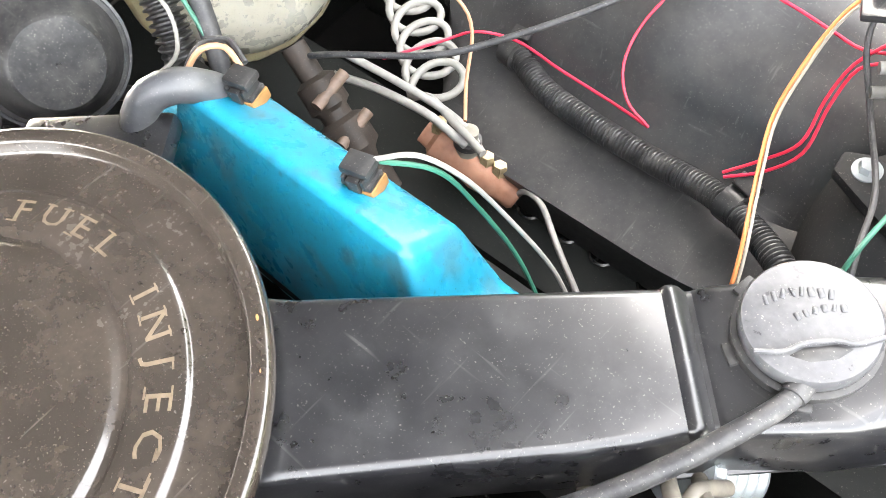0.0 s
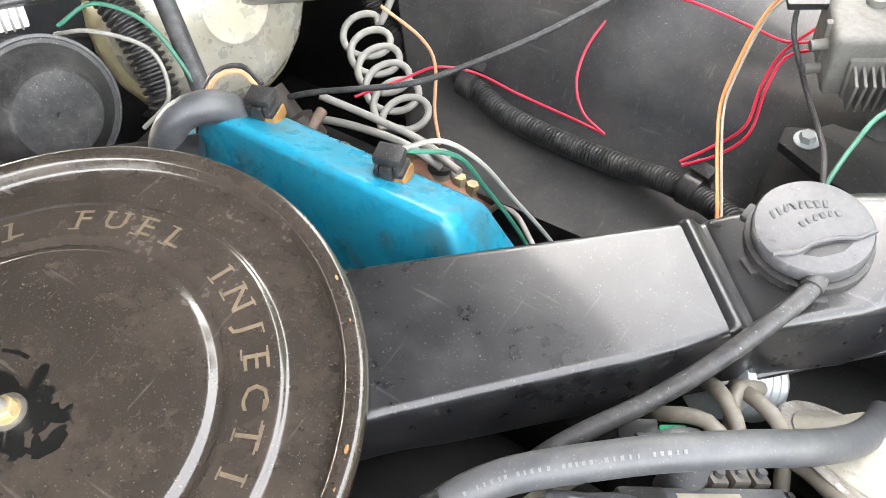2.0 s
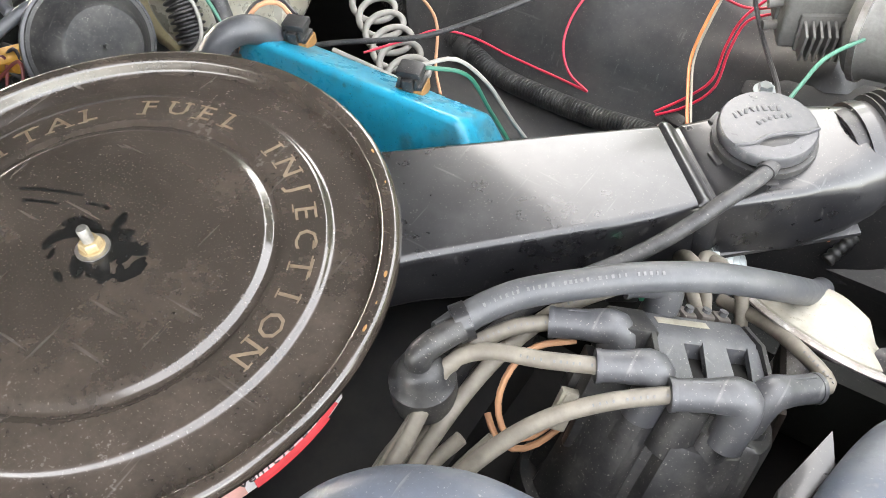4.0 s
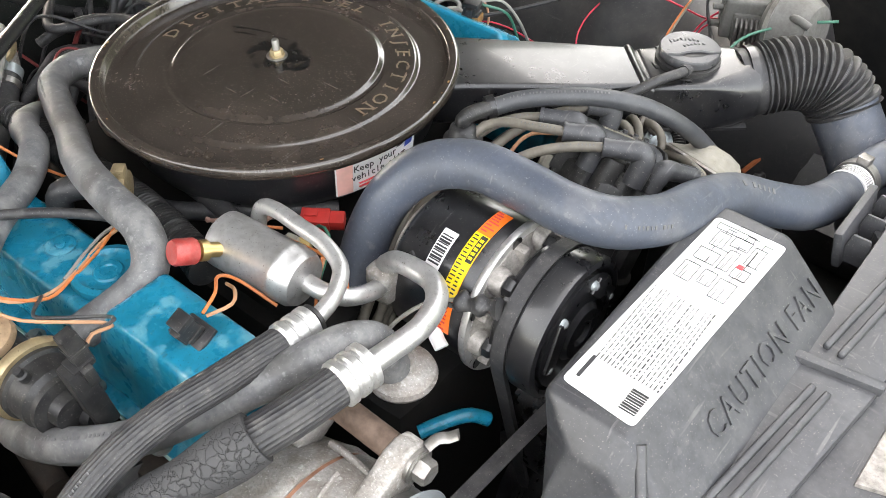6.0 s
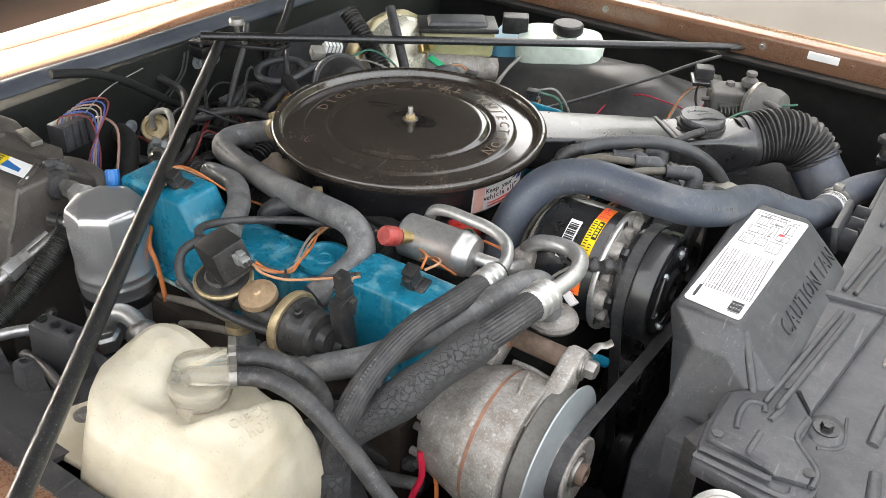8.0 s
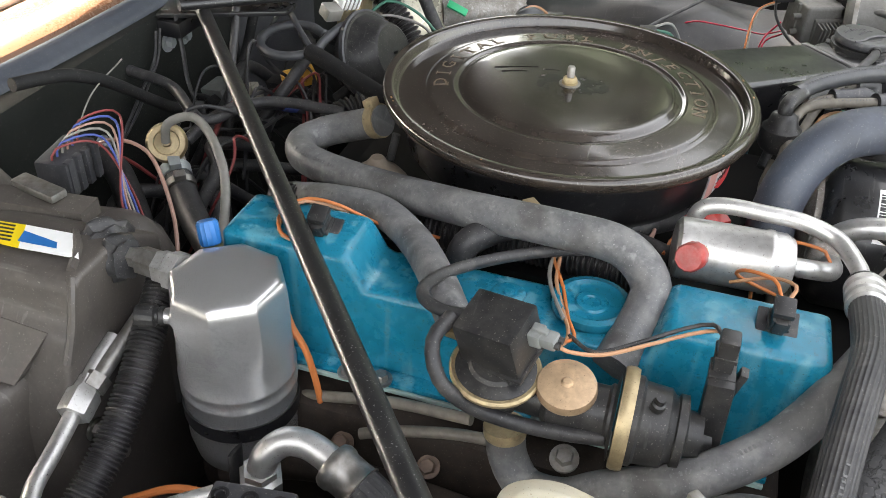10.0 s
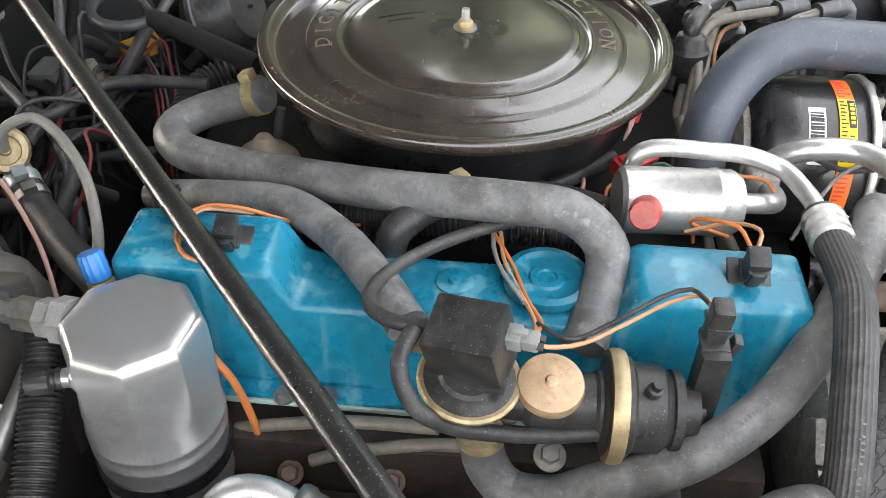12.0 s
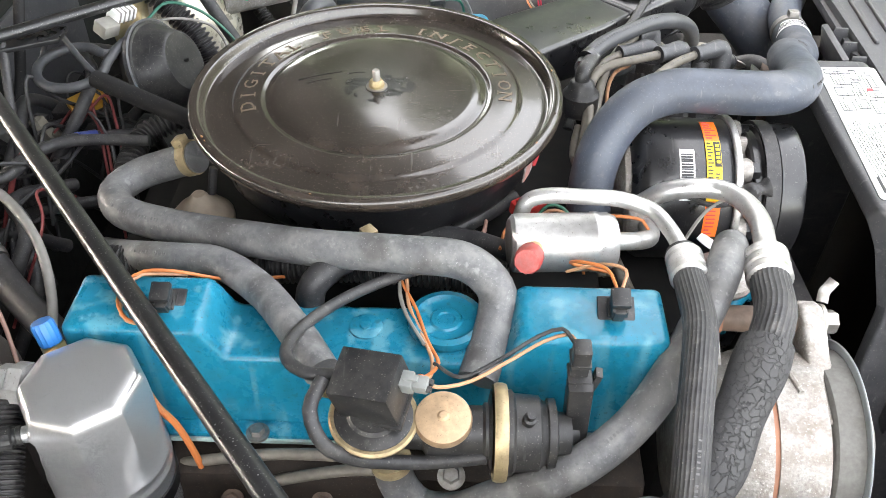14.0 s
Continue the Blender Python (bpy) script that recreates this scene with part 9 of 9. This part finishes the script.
# harness along the liner, with clips
hose("harness_conduit", [(-0.24, 0.545, 0.745), (-0.20, 0.525, 0.705), (-0.13, 0.510, 0.698), (-0.08, 0.498, 0.700), (-0.03, 0.478, 0.699), (0.03, 0.470, 0.700), (0.09, 0.467, 0.702), (0.15, 0.461, 0.712), (0.200, 0.438, 0.728), (0.235, 0.415, 0.735), (0.26, 0.39, 0.72)], 0.0098, BLACK_PLASTIC, "black corrugated wiring conduit along the inner fender", 22, 0.0005, "conduit", corrugated(0.0036, 0.24))
for at, tw in (((-0.078, 0.496, 0.706), 75), ((0.166, 0.459, 0.722), 60)):
    c = thing("conduit_clip", "black plastic clip holding the conduit", "clip", at, "conduit clips")
    part("band", lathe([(0.0122, -0.008), (0.0150, -0.008), (0.0150, 0.008), (0.0122, 0.008)], 24, basis((at[0], at[1], at[2] - 0.006), (1, -0.2, 0.05))), BLACK_PLASTIC, c)
    part("lock", rbox((0.020, 0.012, 0.012), pose(at[0] + 0.004, at[1] + 0.010, at[2] + 0.010, 20, 0, tw - 75), 0.002), BLACK_PLASTIC, c)
wire([(-0.14, 0.40, 0.74), (-0.115, 0.447, 0.735), (-0.097, 0.472, 0.735), (-0.067, 0.490, 0.725), (-0.021, 0.490, 0.718), (0.038, 0.489, 0.713), (0.071, 0.486, 0.712)], 0.0013, W_RED, "red wire along the conduit", "red wires")
wire([(0.071, 0.486, 0.712), (0.047, 0.490, 0.725), (0.032, 0.506, 0.745), (0.030, 0.536, 0.765), (0.044, 0.565, 0.785), (0.069, 0.577, 0.795), (0.095, 0.574, 0.805), (0.133, 0.569, 0.806), (0.164, 0.563, 0.806), (0.189, 0.559, 0.806), (0.215, 0.56, 0.815)], 0.0013, W_RED, "red wire looping across the liner", "red wires")
wire([(0.149, 0.467, 0.735), (0.168, 0.485, 0.745), (0.187, 0.499, 0.765), (0.186, 0.525, 0.785), (0.191, 0.546, 0.805), (0.210, 0.566, 0.825)], 0.0013, W_RED, "red wire from the cruise unit", "red wires")
wire([(0.152, 0.464, 0.735), (0.175, 0.478, 0.745), (0.192, 0.495, 0.762), (0.190, 0.525, 0.782), (0.194, 0.548, 0.80), (0.215, 0.555, 0.812)], 0.0013, W_RED, "red wire beside the cruise unit", "red wires")
wire([(0.200, 0.58, 0.85), (0.178, 0.569, 0.840), (0.170, 0.546, 0.830), (0.167, 0.514, 0.810), (0.169, 0.484, 0.793), (0.187, 0.437, 0.790), (0.212, 0.378, 0.79), (0.22, 0.35, 0.76)], 0.0015, W_ORANGE, "orange and white wire hanging across the liner")
wire([(0.203, 0.575, 0.850), (0.182, 0.566, 0.842), (0.173, 0.546, 0.832), (0.170, 0.516, 0.812), (0.172, 0.484, 0.795), (0.190, 0.437, 0.792), (0.215, 0.378, 0.79), (0.222, 0.35, 0.76)], 0.0012, CREAM, "cream wire beside the orange wire")
wire([(0.195, 0.550, 0.865), (0.199, 0.529, 0.845), (0.222, 0.500, 0.825), (0.254, 0.450, 0.822), (0.268, 0.40, 0.838), (0.275, 0.38, 0.83)], 0.0020, W_BLACK, "thin black wire dropping past the cruise unit")
wire([(0.36, 0.52, 0.88), (0.32, 0.50, 0.872), (0.284, 0.460, 0.862), (0.274, 0.429, 0.852), (0.270, 0.395, 0.845), (0.268, 0.37, 0.82)], 0.0017, W_GREEN, "green wire curving down behind the cap")
hose("cable", [(-0.17, 0.35, 0.77), (-0.14, 0.361, 0.780), (-0.074, 0.401, 0.783), (-0.040, 0.434, 0.788), (0.007, 0.488, 0.800), (0.050, 0.552, 0.812), (0.092, 0.604, 0.825), (0.14, 0.66, 0.845), (0.18, 0.70, 0.86)], 0.0028, BLACK_RUBBER, "black cable stretched across the liner", 10, 0.008, "cable")
cs = thing("cruise_servo", "grey cast cruise control unit with cooling fins and vacuum drum", "cruise unit", (0.25, 0.50, 0.86))
cm2 = pose(0.248, 0.532, 0.850, 0, 0, 26)
part("case", rbox((0.058, 0.060, 0.050), cm2, 0.005, 3, 0.94), SERVO, cs, "dull grey cast case")
part("case_rib", rbox((0.062, 0.006, 0.046), cm2 @ pose(0, -0.006, 0), 0.002), SERVO, cs)
part("case_boss", lathe([(0, 0), (0.008, 0), (0.007, 0.006), (0, 0.007)], 18, cm2 @ pose(0.004, 0.012, 0.024)), SERVO, cs)
for k in range(8):
    part("fin", rbox((0.0024, 0.022, 0.030), cm2 @ pose(-0.012 + 0.0058 * k, -0.036, -0.010, 12, 0, 0), 0.0008), SERVO, cs)
part("fin_base", rbox((0.048, 0.008, 0.036), cm2 @ pose(0.008, -0.029, -0.008), 0.003), SERVO, cs)
for zz in (0.008, -0.014):
    part("port", rod(tuple(cm2 @ Vector((-0.028, -0.012, zz))), tuple(cm2 @ Vector((-0.040, -0.014, zz))), 0.0040, 12), SERVO, cs, "cast hose nipple")
part("bracket", rbox((0.05, 0.045, 0.006), cm2 @ pose(-0.030, 0.035, 0.020), 0.002), BLACK_SHEET, cs)
part("solenoid", rbox((0.03, 0.025, 0.022), cm2 @ pose(-0.035, 0.042, 0.030), 0.004), BLACK_PLASTIC, cs)
dmx = basis((0.286, 0.520, 0.852), (0.85, -0.10, 0.10)) @ Matrix.Diagonal((1.05, 1.05, 1.4, 1))
part("drum", lathe([(0, 0.0), (0.030, 0.0), (0.038, 0.004), (0.0415, 0.008), (0.0415, 0.012), (0.0390, 0.014), (0.0375, 0.032), (0.032, 0.040), (0, 0.042)], 52, dmx), SERVO, cs, "dull plated vacuum drum")
part("drum_rim", lathe([(0.0400, 0.0078), (0.0432, 0.0080), (0.0432, 0.0118), (0.0400, 0.0120)], 52, dmx), STEEL, cs, "crimped bright rim")
part("drum_port", sweep([(0.312, 0.496, 0.874), (0.318, 0.490, 0.882), (0.328, 0.486, 0.884), (0.340, 0.486, 0.880)], 0.0048, 12, 0.003), SERVO, cs)
part("top_knob", lathe([(0, 0.026), (0.008, 0.026), (0.009, 0.022), (0.006, 0.018), (0.013, 0.012), (0.014, 0.004), (0.010, 0), (0, 0)], 26, pose(0.276, 0.545, 0.878)), SERVO, cs)
blk = thing("mount_block", "black moulded mount with a bolt on the inner fender", "mount", (0.28, 0.49, 0.75))
part("block", loft([oval(0.305, 0.490, 0.66, 0.100, 0.080, 5, 36, 0.3), oval(0.305, 0.500, 0.735, 0.088, 0.064, 4, 36, 0.3), oval(0.305, 0.512, 0.768, 0.070, 0.040, 3, 36, 0.3), oval(0.305, 0.515, 0.775, 0.050, 0.020, 3, 36, 0.3)]), MATT, blk)
part("pad", prism([(0.218, 0.482), (0.262, 0.462), (0.30, 0.452), (0.302, 0.470), (0.262, 0.500), (0.235, 0.508), (0.216, 0.500)], 0.768, 0.7785, None, 0.003), MATT, blk)
part("bolt", hexagon((0.236, 0.493, 0.7785), (0, 0, 1), 0.011, 0.007, 0.010), ZINC, blk, "bright plated bolt")
# left headlamp side
lamp = thing("horn_bracket", "small black bracket and fastener on the radiator support", "bracket", (0.50, 0.40, 0.88))
part("foot", rbox((0.035, 0.03, 0.006), pose(0.515, 0.43, 0.876), 0.002), BLACK_SHEET, lamp)
part("knob", lathe([(0, 0.012), (0.012, 0.012), (0.014, 0.009), (0.014, 0.004), (0.006, 0.002), (0.006, -0.03), (0, -0.03)], 24, pose(0.505, 0.425, 0.895)), BLACK_PLASTIC, lamp)
lower = thing("lower_hose", "thick black lower hoses in the depth beside the alternator", "hose", (0.2, -0.36, 0.72))
part("tube", sweep([(0.15, -0.33, 0.80), (0.160, -0.350, 0.76), (0.18, -0.368, 0.735), (0.23, -0.395, 0.72), (0.30, -0.41, 0.71), (0.38, -0.41, 0.70)], 0.019, 20, 0.008), BLACK_RUBBER, lower)
hose("coolant_pipe", [(0.10, -0.30, 0.77), (0.17, -0.322, 0.758), (0.215, -0.322, 0.752), (0.225, -0.318, 0.745)], 0.009, BLACK_RUBBER, "black pipe ends in the depth", 16)
ac3 = thing("condenser_pipe", "aluminium condenser pipe with crimped black hose", "pipe", (0.40, -0.37, 0.76))
part("tube", sweep([(0.416, -0.352, 0.770), (0.437, -0.328, 0.772), (0.462, -0.322, 0.770), (0.490, -0.328, 0.766), (0.505, -0.335, 0.74)], 0.0085, 16, 0.004), ALU, ac3)
part("crimp", lathe([(r * 1.05, z) for r, z in CRIMP], 32, basis((0.398, -0.368, 0.7695), (0.75, 0.66, 0.02))), ALU, ac3)
R3 = [(0.400, -0.366, 0.7695), (0.384, -0.381, 0.768), (0.364, -0.403, 0.764), (0.335, -0.425, 0.750), (0.28, -0.435, 0.71)]
part("rubber", sweep(R3, 0.0125, 18, 0.006), BLACK_RUBBER, ac3)
hose_print(ac3, R3, 0.0126, 0.008, 12, FAINT, (0.3, -0.6, 0.8), 0.0045)
for pts, r in (([(0.10, -0.29, 0.755), (0.175, -0.330, 0.745), (0.228, -0.318, 0.742), (0.236, -0.315, 0.740)], 0.0085), ([(0.14, -0.30, 0.72), (0.20, -0.335, 0.725), (0.255, -0.33, 0.735)], 0.0070), ([(0.27, -0.36, 0.70), (0.305, -0.368, 0.742), (0.335, -0.350, 0.748), (0.352, -0.325, 0.735), (0.35, -0.29, 0.70)], 0.0130), ([(0.30, -0.40, 0.66), (0.36, -0.37, 0.70), (0.42, -0.36, 0.715), (0.48, -0.37, 0.71)], 0.0100)):
    hose("lower_pipe", pts, r, BLACK_RUBBER if r > 0.008 else RUBBER, "dusty black pipe in the depth below the alternator", 14, 0.008, "pipe")
wire([(0.262, -0.345, 0.800), (0.268, -0.350, 0.775), (0.262, -0.358, 0.745), (0.26, -0.36, 0.70)], 0.0035, W_RED, "red battery wire at the alternator")
wire([(0.270, -0.340, 0.80), (0.282, -0.345, 0.765), (0.285, -0.35, 0.73), (0.285, -0.35, 0.69)], 0.0022, W_ORANGE, "orange wire at the alternator")
hose("blue_hose", [(0.315, -0.165, 0.80), (0.328, -0.145, 0.806), (0.340, -0.130, 0.808), (0.350, -0.12, 0.80)], 0.006, BLUE, "blue painted pipe below the compressor", 16)

# ---- wiring and hoses against the firewall ----
cl = random.Random(31)
for k in range(26):
    y0, y1 = cl.uniform(-0.16, 0.20), 0.0
    y1 = y0 + cl.uniform(0.10, 0.26)
    x, z = cl.uniform(-0.47, -0.36), cl.uniform(0.72, 0.84)
    pts = [(x, y0, z - cl.uniform(0.05, 0.12))]
    for q in (0.3, 0.6):
        pts.append((x + cl.uniform(-0.015, 0.05), y0 + (y1 - y0) * q, z + cl.uniform(-0.03, 0.035)))
    pts.append((x + cl.uniform(0.0, 0.08), y1, z - cl.uniform(0.03, 0.12)))
    thick = k % 3 == 0
    hose("heater_hose" if thick else "wire", pts, 0.0075 if thick else cl.choice((0.0016, 0.0022, 0.0032)), (BLACK_RUBBER if thick else (W_BLACK, W_BLACK, W_BLACK, W_BLACK, MUTED_RED)[k % 5]), "black hose low against the firewall" if thick else "thin wire hanging against the firewall", 12 if thick else 8, 0.008, "hose" if thick else "wire")
for k in range(7):
    at = (cl.uniform(-0.45, -0.36), cl.uniform(-0.06, 0.22), cl.uniform(0.74, 0.82))
    rot = (cl.uniform(-20, 20), cl.uniform(-20, 20), cl.uniform(0, 180))
    cn = thing("wiring_connector", "dusty black wiring connector against the firewall", "connector", at, "firewall connectors")
    part("housing", rbox((0.030, 0.018, 0.015), pose(*at, *rot), 0.002), (BLACK_PLASTIC, GREY_PLASTIC, BLACK_PLASTIC, CREAM)[k % 4], cn)
    part("mate", rbox((0.016, 0.014, 0.011), pose(*at, *rot) @ pose(0.021, 0, 0), 0.002), BLACK_PLASTIC, cn)
    part("tail", sweep([tuple(pose(*at, *rot) @ Vector(q)) for q in ((0.028, 0, 0), (0.045, 0.004, -0.004), (0.060, 0.010, -0.020), (0.066, 0.012, -0.06))], 0.0035, 8, 0.006), W_BLACK, cn)
hose("heater_hose", [(-0.10, -0.165, 0.868), (0.0, -0.168, 0.868), (0.055, -0.134, 0.868), (0.096, -0.098, 0.868), (0.13, -0.06, 0.862)], 0.0085, BLACK_RUBBER, "black rubber hose running under the air cleaner", 16, 0.008, "hose")
for k in range(2):
    wire([(0.060, -0.152, 0.872 + 0.003 * k), (0.078, -0.147, 0.879 - 0.006 * k), (0.092, -0.143, 0.873 + 0.006 * k), (0.102, -0.130, 0.880 - 0.004 * k), (0.104, -0.112, 0.876)], 0.0017, W_PINK, "pink twisted wires under the air cleaner")
for k in range(3):
    wire([(0.140, -0.120, 0.872), (0.158, -0.116 + 0.004 * k, 0.886 + 0.003 * k), (0.176, -0.122 + 0.004 * k, 0.888), (0.186, -0.138, 0.878 - 0.004 * k), (0.190, -0.15, 0.85)], 0.0015, (W_ORANGE, W_TAN, W_GREEN)[k], "thin wire looping from the tan connector")
